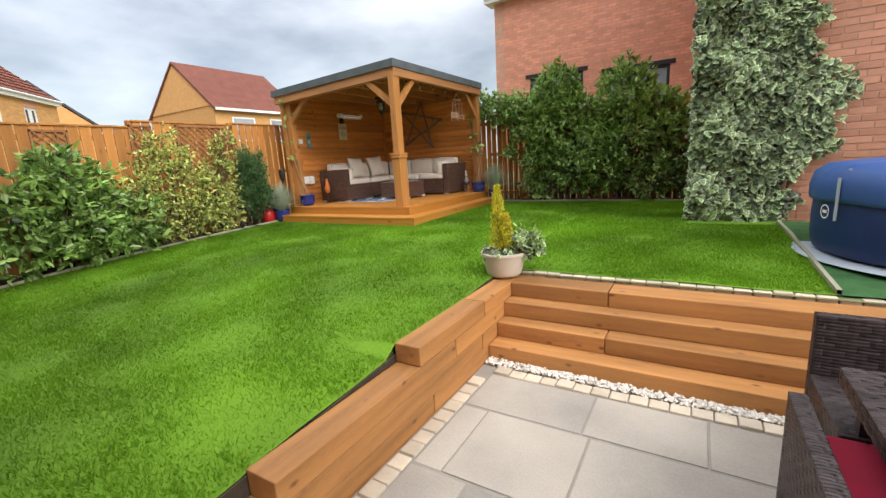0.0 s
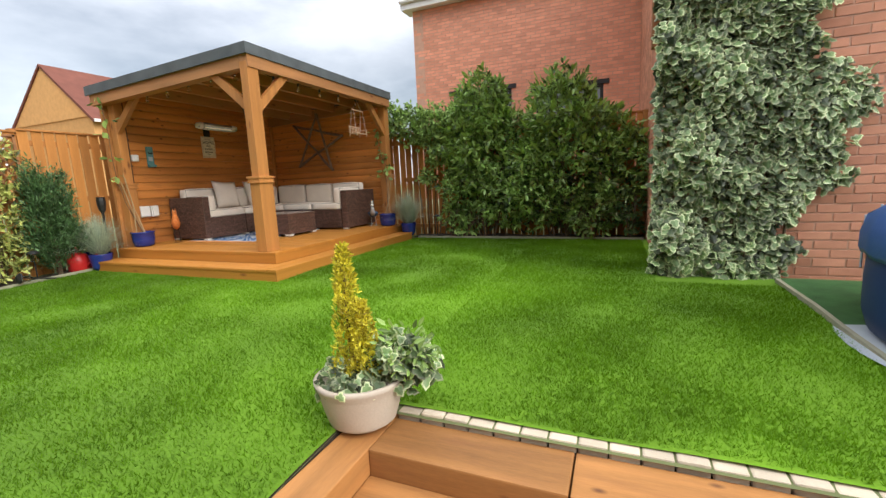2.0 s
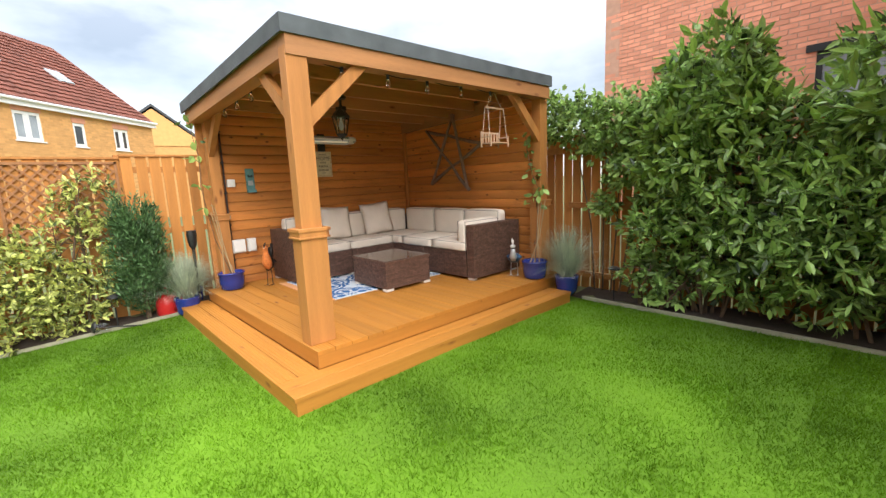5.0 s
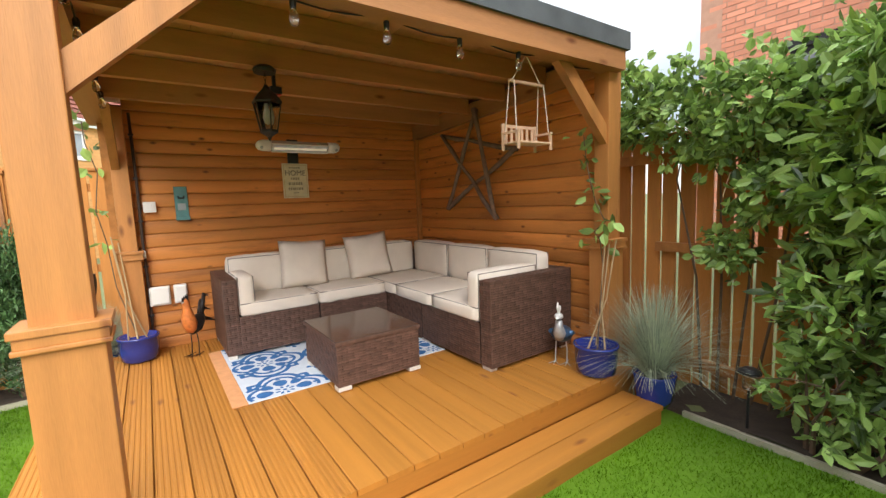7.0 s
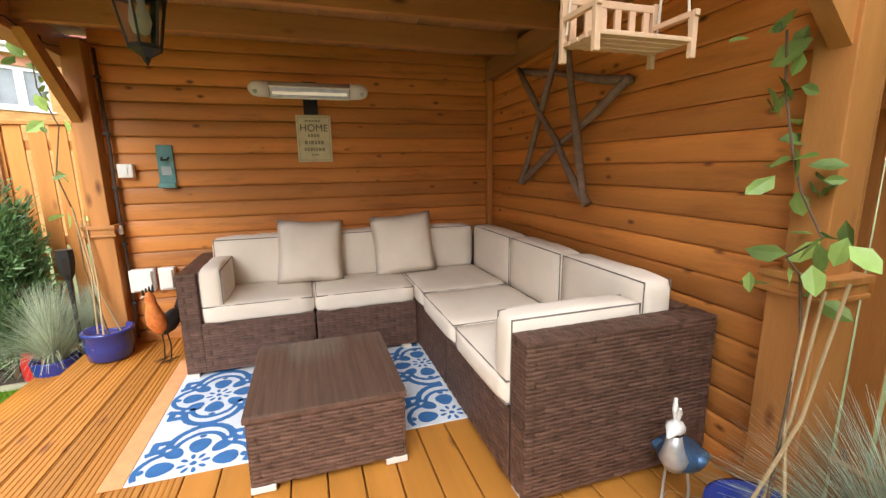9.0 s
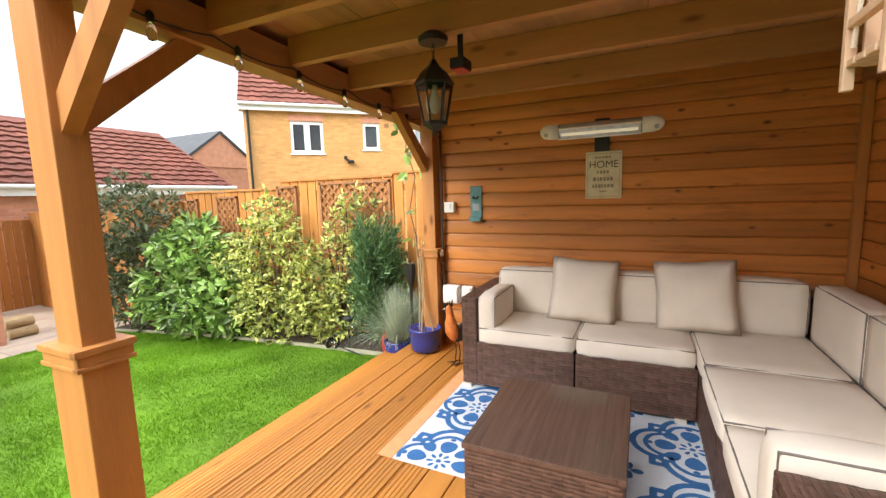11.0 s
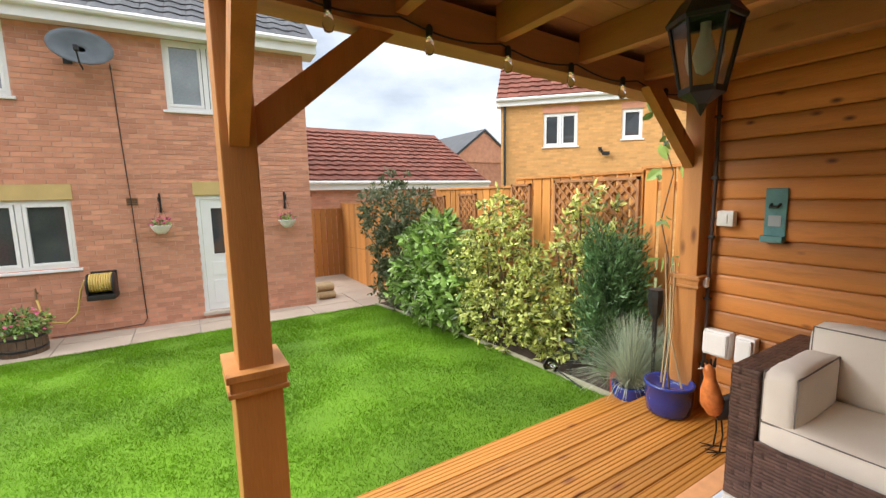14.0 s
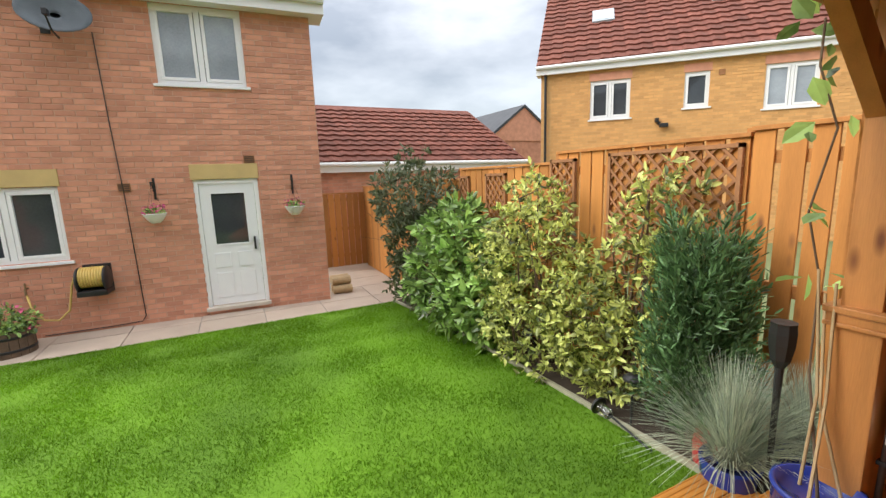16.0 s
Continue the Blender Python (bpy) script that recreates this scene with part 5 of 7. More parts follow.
# garage with a red roof beyond the passage
GAT = (-2.3, -9.35, 0)
brick_wall("wall_garage", "red brick garage wall beyond the gate", GAT, 180, 5.9, -0.6, 2.05, [], M["brick"], M["brick_piece"], M["mortar"])
tiled_roof("roof_garage", "red pantile garage roof with white fascia", GAT, 180, 5.9, 3.2, 1.75, M["tile_red"], 0.15, row=0.30, col=0.32, z=2.12, wave=0.022, step=0.05)


def far_house(name, label, x0, x1, y0, y1, eave, ridge, along, wall, roof, windows=()):
    """A whole house in the distance: walls, pitched roof and windows, ridge along x or y."""
    h = thing(name, label, "house")
    part("wall", box(x0, x1, y0, y1, -0.8, eave), M[wall], h)
    bm = bmesh.new()
    if along == "y":
        m = (x0 + x1) / 2
        pts = [(x0 - 0.3, eave - 0.2), (m, ridge), (x1 + 0.3, eave - 0.2)]
        r = [[bm.verts.new((p, y, z)) for p, z in pts] for y in (y0 - 0.12, y1 + 0.12)]
        g = [[(x0, eave), (x1, eave), (m, ridge - 0.12)], y0, y1]
    else:
        m = (y0 + y1) / 2
        pts = [(y0 - 0.3, eave - 0.2), (m, ridge), (y1 + 0.3, eave - 0.2)]
        r = [[bm.verts.new((x, p, z)) for p, z in pts] for x in (x0 - 0.12, x1 + 0.12)]
        g = [[(y0, eave), (y1, eave), (m, ridge - 0.12)], x0, x1]
    for i in range(2):
        bm.faces.new((r[0][i], r[0][i + 1], r[1][i + 1], r[1][i]))
    ob = part("roof", bm, M[roof], h)
    so = ob.modifiers.new("thick", "SOLIDIFY")
    so.thickness = 0.14
    for e in g[1:]:
        gb = bmesh.new()
        v = [gb.verts.new((p, e, z) if along == "y" else (e, p, z)) for p, z in g[0]]
        gb.faces.new(v)
        gob = part("gable", gb, M[wall], h)
        gs = gob.modifiers.new("thick", "SOLIDIFY")
        gs.thickness, gs.offset = 0.1, 0
    for a0, a1, z0, z1, side in windows:
        w = part("window", box(x1 - 0.02, x1 + 0.04, a0, a1, z0, z1) if side == "e" else box(a0, a1, y1 - 0.02, y1 + 0.04, z0, z1), M["white"], h)
        part("pane", box(x1 + 0.03, x1 + 0.05, a0 + 0.09, a1 - 0.09, z0 + 0.09, z1 - 0.09) if side == "e" else box(a0 + 0.09, a1 - 0.09, y1 + 0.03, y1 + 0.05, z0 + 0.09, z1 - 0.09), M["window_pale"], w)
    if along == "y":
        part("fascia", box(x1 + 0.28, x1 + 0.33, y0 - 0.1, y1 + 0.1, eave - 0.3, eave - 0.16), M["white"], h)
    return h


far_house("far_house", "distant buff brick house with a red gabled roof", -26.5, -19.7, 9.4, 15.5, 4.9, 7.7, "y", "brick_y", "tile_red", [(10.4, 11.9, 2.9, 4.3, "e"), (13.0, 14.3, 2.9, 4.3, "e")])
far_house("far_house", "distant red brick house with a grey slate roof", -17.8, -12.6, -24.0, -18.5, 3.5, 5.4, "y", "brick", "tile_grey", [(-14.6, -13.6, 2.1, 3.1, "n")])
far_house("far_house", "distant grey-roofed house beyond the buff terrace", -34, -27, 1.0, 6.5, 4.2, 6.4, "x", "brick_y", "tile_grey")
far_house("far_house", "distant low red-roofed house beyond the fence", -44, -36, 6.5, 18, 3.8, 5.0, "y", "brick_y", "tile_red")


# ---- planting ----
def blob_points(blobs, count, rng, shell=0.35):
    """Points in the outer shell of several ellipsoids (centre, radii), with outward directions."""
    vols = np.array([b[1][0] * b[1][1] * b[1][2] for b in blobs]) ** 0.67
    share = rng.choice(len(blobs), count, p=vols / vols.sum())
    c = np.array([b[0] for b in blobs])[share]
    r = np.array([b[1] for b in blobs])[share]
    d = rng.normal(size=(count, 3))
    d /= np.linalg.norm(d, axis=1, keepdims=True)
    lump = 1 + 0.16 * np.sin(d[:, :1] * 9 + share[:, None]) * np.sin(d[:, 1:2] * 8 + 2) + 0.1 * np.sin(d[:, 2:] * 13 + 1)
    rad = (1 - shell * rng.random((count, 1)) ** 1.5) * lump
    return c + d * r * rad, d


def shrub(name, label, category, at, blobs, leaves, size, aspect, mat, seed, stems=4, group="", young=None, stem_to=0.75, droop=0.4, twigs=True, whorl=8):
    rng = np.random.default_rng(seed)
    s = thing(name, label, category, at, group=group)
    bm = bmesh.new()
    for k in range(stems):
        c, r = blobs[k % len(blobs)]
        a = rng.uniform(0, math.tau)
        base = Vector((c[0] * 0.35 + 0.06 * math.cos(a), c[1] * 0.35 + 0.06 * math.sin(a), -0.08))
        top = Vector((c[0] + rng.normal() * r[0] * 0.3, c[1] + rng.normal() * r[1] * 0.3, c[2] + r[2] * stem_to * 0.6))
        mid = base.lerp(top, 0.5) + Vector((rng.normal() * 0.05, rng.normal() * 0.05, 0))
        tube(bm, [base, mid, top], [0.017, 0.012, 0.005], 6)
        for q in range(5 if twigs else 0):
            p = base.lerp(top, rng.uniform(0.35, 1.0))
            d = Vector((rng.normal() * r[0], rng.normal() * r[1], abs(rng.normal()) * r[2] * 0.6)) * 0.7
            tube(bm, [p, p + d * 0.5 + Vector((0, 0, 0.03)), p + d], [0.006, 0.004, 0.002], 5)
    part("branching", bm, M["bark"], s)
    tips, out = blob_points(blobs, leaves // whorl, rng)
    p = np.repeat(tips, whorl, 0) + rng.normal(size=(len(tips) * whorl, 3)) * size * 0.16
    d = np.repeat(out * 0.45 + np.array([0, 0, 0.25]), whorl, 0)
    keep = p[:, 2] > 0.02
    leaf_cloud("crown", p[keep], d[keep], size, aspect, M[mat], s, rng, droop=droop)
    if young:
        mat2, n2, size2, ztop = young
        p, d = blob_points(blobs, n2 * 4, rng, 0.12)
        sel = p[:, 2] > ztop
        leaf_cloud("young_leaves", p[sel][:n2], d[sel][:n2], size2, aspect, M[mat2], s, rng, droop=0.0)
    return s


# north bed: laurels
shrub("laurel", "tall dark green laurel shrub with pale new tips", "shrub", (1.55, 3.25, 0.13), [((0.0, 0.05, 1.3), (0.62, 0.46, 0.95)), ((-0.12, 0.0, 2.05), (0.42, 0.36, 0.55)), ((-0.4, 0.05, 1.45), (0.42, 0.36, 0.6)), ((-0.5, 0.0, 0.75), (0.36, 0.3, 0.55)), ((0.3, -0.1, 0.75), (0.5, 0.4, 0.6))], 9600, 0.102, 0.34, "laurel", 11, 9, "laurels", ("laurel_new", 1100, 0.125, 1.3), droop=0.75)
shrub("laurel", "tall dark green laurel shrub with pale new tips", "shrub", (2.75, 3.2, 0.13), [((0.1, 0.05, 1.2), (0.75, 0.5, 1.0)), ((-0.05, 0.0, 1.9), (0.5, 0.4, 0.58)), ((-0.45, -0.1, 0.8), (0.5, 0.4, 0.6)), ((0.75, 0.1, 1.0), (0.5, 0.4, 0.75))], 9600, 0.102, 0.34, "laurel", 12, 9, "laurels", ("laurel_new", 1100, 0.125, 1.2), droop=0.75)
shrub("dark_shrub", "dense dark evergreen shrub filling the bed", "shrub", (2.1, 3.45, 0.12), [((0, 0, 0.9), (1.0, 0.3, 0.8)), ((0.9, 0, 0.8), (0.7, 0.3, 0.7)), ((-0.8, 0, 0.8), (0.6, 0.3, 0.7))], 2600, 0.1, 0.35, "dark_leaf", 13, 6)
shrub("small_shrub", "low green shrub at the front of the bed", "shrub", (3.15, 3.08, 0.13), [((0, 0, 0.3), (0.42, 0.25, 0.35))], 650, 0.09, 0.42, "vine", 14, 4)
shrub("small_shrub", "low bright green shrub beside the fescue", "shrub", (0.95, 3.15, 0.13), [((0, 0, 0.28), (0.3, 0.2, 0.28)), ((0.3, 0.05, 0.25), (0.25, 0.2, 0.22))], 620, 0.085, 0.45, "vine", 15, 4)
shrub("small_shrub", "low green shrub at the front of the bed", "shrub", (3.72, 3.1, 0.13), [((0, 0, 0.4), (0.2, 0.25, 0.42))], 420, 0.08, 0.4, "dark_leaf", 16, 3)


def climber():
    """A leafy climber hanging over the fence beside the shelter."""
    rng = np.random.default_rng(31)
    s = thing("fence_climber", "bright green climber tumbling over the fence", "climber", (0.35, 3.5, 0.12))
    for k in range(6):
        x = -0.3 + k * 0.2
        bm = bmesh.new()
        pts = [(x * 0.5, 0.0, -0.05), (x * 0.8 + 0.05, -0.04, 0.8), (x + rng.normal() * 0.08, -0.06, 1.5), (x + rng.normal() * 0.2, -0.05, 1.95)]
        tube(bm, pts, [0.012, 0.009, 0.006, 0.003], 6)
        part("stem", bm, M["bark"], s)
    blobs = [((-0.68, -0.12, 2.08), (0.26, 0.24, 0.30)), ((-0.3, -0.1, 1.95), (0.42, 0.3, 0.34)), ((0.15, -0.12, 1.88), (0.5, 0.3, 0.36)), ((0.7, -0.12, 1.9), (0.55, 0.32, 0.40)), ((1.15, -0.1, 1.95), (0.45, 0.3, 0.38)),
             ((0.3, -0.18, 1.42), (0.26, 0.16, 0.22)), ((0.75, -0.15, 1.4), (0.3, 0.2, 0.3)), ((0.05, -0.15, 1.02), (0.14, 0.09, 0.16))]
    tips, out = blob_points(blobs, 1500, rng, 0.5)
    p = np.repeat(tips, 6, 0) + rng.normal(size=(9000, 3)) * 0.022
    leaf_cloud("crown", p, np.repeat(out * 0.6, 6, 0), 0.066, 0.58, M["vine"], s, rng, droop=0.7)
    for k in range(7):
        a = tips[k * 40]
        rb = bmesh.new()
        tube(rb, [a, a + np.array([rng.normal() * 0.12, -0.1, 0.06]), a + np.array([rng.normal() * 0.25, -0.18, 0.02 - 0.2 * rng.random()])], [0.006, 0.005, 0.003], 6)
        part("runner", rb, M["cane"], s)


climber()

# west bed, from the passage to the shelter
shrub("photinia", "tall loose reddish-green photinia shrub", "shrub", (-2.98, -4.75, -0.12), [((0, 0, 1.55), (0.55, 0.75, 0.62)), ((0, 0.1, 0.95), (0.42, 0.55, 0.55)), ((0.05, 0.1, 0.45), (0.38, 0.5, 0.4))], 5600, 0.085, 0.34, "photinia", 21, 7)
shrub("laurel", "rounded glossy green laurel by the lawn edge", "shrub", (-2.96, -3.35, -0.03), [((0, 0, 0.8), (0.45, 0.55, 0.62)), ((0.05, 0.1, 0.4), (0.45, 0.55, 0.45)), ((0, 0, 1.2), (0.3, 0.35, 0.32)), ((0.05, 0.6, 0.5), (0.33, 0.4, 0.45)), ((0.05, -0.55, 0.5), (0.35, 0.45, 0.5))], 5200, 0.118, 0.4, "laurel", 22, 6, "laurels", ("laurel_new", 130, 0.1, 0.7))
shrub("variegated_shrub", "yellow-green variegated shrub spilling over the soil", "shrub", (-3.0, -2.02, 0.04), [((0, 0, 0.85), (0.36, 0.55, 0.6)), ((0, -0.05, 1.35), (0.26, 0.35, 0.35)), ((0.08, 0, 0.4), (0.36, 0.6, 0.4)), ((0.02, -0.55, 0.7), (0.26, 0.35, 0.5)), ((0.02, 0.5, 0.6), (0.28, 0.35, 0.5))], 8000, 0.058, 0.42, "variegated", 23, 7)
shrub("variegated_shrub", "taller thin variegated shrub climbing the trellis", "shrub", (-3.15, -1.18, 0.07), [((0, 0.2, 1.35), (0.13, 0.26, 0.34)), ((0, 0, 0.8), (0.2, 0.34, 0.6)), ((0.08, -0.1, 0.35), (0.26, 0.36, 0.35))], 2600, 0.068, 0.34, "variegated", 24, 7)


def conifer(at, h, r, seed):
    rng = np.random.default_rng(seed)
    s = thing("conifer", "bushy blue-green dwarf conifer", "conifer", at)
    bm = bmesh.new()
    tube(bm, [(0, 0, -0.08), (0.01, 0, h * 0.5), (0, 0, h * 0.9)], [0.03, 0.02, 0.006], 7)
    part("trunk", bm, M["bark"], s)
    P, D = [], []
    for k in range(330):
        a, z0 = rng.uniform(0, math.tau), rng.uniform(0.0, 0.78) * h
        reach = r * (1 - 0.55 * z0 / h) * rng.uniform(0.75, 1.05)
        d = np.array([math.cos(a) * reach, math.sin(a) * reach, h * rng.uniform(0.22, 0.36)])
        n = 40
        t = rng.random((n, 1)) ** 0.6
        P.append(np.array([0, 0, z0]) + d * t + rng.normal(size=(n, 3)) * 0.022)
        D.append(np.repeat(d[None] / np.linalg.norm(d), n, 0) * 1.6)
    leaf_cloud("crown", np.concatenate(P), np.concatenate(D), 0.055, 0.2, M["conifer"], s, rng, droop=0.0)


conifer((-3.03, -0.62, 0.09), 1.28, 0.36, 41)


def fescue(at, r, seed, label="spiky blue fescue grass in a blue glazed pot"):
    rng = np.random.default_rng(seed)
    s = thing("potted_fescue", label, "potted plant", at, group="potted fescues")
    bm = bmesh.new()
    lathe(bm, [(0.09, 0.0), (0.115, 0.05), (0.128, 0.15), (0.135, 0.2), (0.135, 0.215), (0.12, 0.215), (0.115, 0.19), (0.0, 0.185)], 28)
    part("pot", bm, M["blue_pot"], s, "dark blue glazed pot", True)
    n = 1700
    a = rng.uniform(0, math.tau, n)
    lean = np.abs(rng.normal(0.0, 0.72, n)).clip(0, 1.2)
    L = r * (0.75 + 0.5 * rng.random(n))
    w = rng.uniform(0.0014, 0.0026, n)
    verts, faces = [], []
    for i in range(n):
        ca, sa = math.cos(a[i]), math.sin(a[i])
        base = np.array([ca * 0.06 * rng.random(), sa * 0.06 * rng.random(), 0.19])
        k = len(verts)
        for q in range(4):
            t = q / 3
            bend = lean[i] * (0.55 + 0.6 * t)
            p = base + L[i] * t * np.array([ca * math.sin(bend), sa * math.sin(bend), math.cos(bend)])
            ww = w[i] * (1 - 0.8 * t)
            verts += [(p[0] - sa * ww, p[1] + ca * ww, p[2]), (p[0] + sa * ww, p[1] - ca * ww, p[2])]
        for q in range(3):
            faces.append([k + 2 * q, k + 2 * q + 1, k + 2 * q + 3, k + 2 * q + 2])
    tagged(raw_mesh("tuft", verts, faces, M["fescue"], s), kind="stuff")


fescue((-2.79, -0.27, 0.10), 0.46, 51)
fescue((0.16, 2.92, 0.16), 0.50, 52)
fescue((-3.2, -0.14, 0.11), 0.36, 53)


def cane_pot(at, seed, canes, leaves_at, label):
    rng = np.random.default_rng(seed)
    s = thing("potted_climber", label, "potted plant", at, group="potted climbers")
    bm = bmesh.new()
    lathe(bm, [(0.095, 0.0), (0.125, 0.02), (0.135, 0.1), (0.138, 0.185), (0.145, 0.19), (0.145, 0.205), (0.128, 0.205), (0.122, 0.17), (0.0, 0.165)], 28)
    part("pot", bm, M["blue_pot"], s, "bright blue glazed pot", True)
    for k, (tx, ty, tz) in enumerate(canes):
        cb = bmesh.new()
        a = k * 2.2
        tube(cb, [(0.07 * math.cos(a), 0.07 * math.sin(a), 0.16), (tx * 0.5, ty * 0.5, tz * 0.55), (tx, ty, tz)], [0.006, 0.0055, 0.005], 6)
        part("cane", cb, M["cane"], s)
    vb = bmesh.new()
    pts = [(0.02, 0.02, 0.16), *leaves_at]
    tube(vb, [Vector(p) + Vector((rng.normal() * 0.012, rng.normal() * 0.012, 0)) for p in pts], [0.006] + [0.004] * (len(pts) - 1), 6)
    part("vine_stem", vb, M["bark"], s)
    P, D = [], []
    for p in leaves_at[1:]:
        n = int(rng.integers(4, 8))
        P.append(np.array(p) + rng.normal(size=(n, 3)) * 0.045)
        D.append(rng.normal(size=(n, 3)) * 0.7 + np.array([0, 0, -0.3]))
    leaf_cloud("leaves", np.concatenate(P), np.concatenate(D), 0.088, 0.6, M["vine"], s, rng, droop=0.8)


cane_pot((-2.55, 0.16, DECK), 61, [(-0.1, -0.06, 0.95), (-0.13, -0.1, 0.9), (-0.06, -0.1, 1.0)], [(-0.1, -0.09, 0.6), (-0.13, -0.14, 0.95), (-0.12, -0.16, 1.2), (-0.16, -0.17, 1.5), (-0.1, -0.18, 1.72), (-0.14, -0.2, 1.88)], "blue pot of bare canes and a twining vine")
cane_pot((-0.10, 2.67, DECK), 62, [(-0.10, 0.24, 0.86), (-0.06, 0.23, 0.84), (0.0, 0.22, 0.88)], [(-0.08, 0.2, 0.7), (-0.1, 0.2, 0.88), (-0.14, 0.2, 0.93), (-0.05, 0.19, 1.0), (-0.13, 0.2, 1.13), (-0.19, 0.2, 1.24), (-0.23, 0.2, 1.43), (-0.24, 0.2, 1.6)], "blue pot of canes and a climbing vine at the deck edge")


def corner_pot():
    rng = np.random.default_rng(71)
    s = thing("potted_conifer", "cream ribbed pot with a golden conifer and trailing variegated ivy", "potted plant", (2.49, -2.16, 0.0))
    bm = bmesh.new()
    prof = [(0.105, 0.0), (0.135, 0.02)]
    for k in range(9):
        z = 0.03 + k * 0.018
        r = 0.137 + 0.055 * (z / 0.2) ** 0.8
        prof += [(r, z), (r + 0.003, z + 0.009)]
    prof += [(0.198, 0.205), (0.203, 0.225), (0.185, 0.228), (0.178, 0.2), (0.0, 0.195)]
    lathe(bm, prof, 36)
    part("pot", bm, M["pot"], s, "cream ribbed stoneware pot", True)
    tb = bmesh.new()
    tube(tb, [(-0.03, 0, 0.19), (-0.045, 0, 0.5), (-0.045, 0, 0.72)], [0.012, 0.008, 0.003], 6)
    part("trunk", tb, M["bark"], s)
    P, D = [], []
    for ox, oy, low, high, wide, n in ((-0.045, 0.0, 0.22, 0.80, 0.062, 2600), (0.04, -0.015, 0.22, 0.56, 0.060, 1700)):
        t = rng.random(n)
        z = low + (high - low) * t
        a = rng.uniform(0, math.tau, n)
        r = wide * (1 - t) ** 0.5 * (0.78 + 0.38 * np.sin(z * 31 + np.floor(a * 1.6) * 2.1)) + 0.006
        P.append(np.stack([ox + r * np.cos(a), oy + r * np.sin(a), z], 1))
        D.append(np.stack([np.cos(a) * 0.6, np.sin(a) * 0.6, np.ones(n) * 1.1], 1))
    leaf_cloud("golden_crown", np.concatenate(P), np.concatenate(D), 0.021, 0.4, M["golden"], s, rng, droop=0.0)
    p, d = blob_points([((0.0, 0.0, 0.235), (0.19, 0.19, 0.05)), ((0.17, 0.08, 0.29), (0.16, 0.14, 0.12))], 520, rng, 0.7)
    two_tone_leaves("trailing_leaves", p, np.array([0.3, -0.5, 0.8]), 0.05, s, rng)
    p, d = blob_points([((0.2, 0.06, 0.33), (0.16, 0.12, 0.11))], 320, rng, 0.8)
    leaf_cloud("green_leaves", p, d, 0.045, 0.35, M["vine"], s, rng)


corner_pot()


def ivy():
    rng = np.random.default_rng(81)
    s = thing("wall_ivy", "thick variegated ivy covering the brick gable", "ivy", (IVY_X, IVY_Y, 0.1))
    bm = bmesh.new()
    for k in range(9):
        x = 0.08 + k * 0.1
        pts = [(x, -0.06, -0.05)]
        for q in range(6):
            pts.append((pts[-1][0] + rng.normal() * 0.07 + 0.02, -0.05, pts[-1][2] + 0.75))
        tube(bm, pts, [0.014, 0.012, 0.01, 0.008, 0.007, 0.006, 0.004], 5)
    part("branching", bm, M["bark"], s)
    n = 16000
    z = rng.uniform(0.0, 5.2, n)
    edge = np.interp(z, [0, 0.25, 0.6, 0.9, 1.25, 1.5, 1.75, 2.1, 2.6, 3.4, 5.2], [0.80, 0.95, 1.05, 1.22, 1.42, 1.36, 1.2, 1.05, 0.9, 0.75, 0.6])
    edge = edge + 0.10 * np.sin(z * 9) + 0.05 * np.sin(z * 23 + 1)
    u = rng.random(n) ** 0.92
    x = -0.10 + (edge + 0.10) * u
    keep = rng.random(n) < np.clip((1.02 - u) * 6, 0.25, 1)
    lump = 0.12 * np.sin(x * 7 + z * 3) * np.sin(z * 5 - x * 2) + 0.04 * np.sin(x * 19 - z * 11)
    y = -0.07 - 0.13 * rng.random(n) * np.clip(1.15 - u, 0.2, 1) - lump * np.clip(1.1 - u, 0.1, 1)
    two_tone_leaves("leaves", np.stack([x, np.minimum(y, -0.03), z], 1)[keep], np.array([0.0, -1.0, 0.45]), 0.07, s, rng)
    m = 800
    P = np.stack([-0.03 - 0.05 * rng.random(m), rng.uniform(-0.12, 0.06, m), rng.uniform(0, 5.2, m)], 1)
    two_tone_leaves("leaves", P, np.array([-1.0, -0.2, 0.4]), 0.07, s, rng)


ivy()


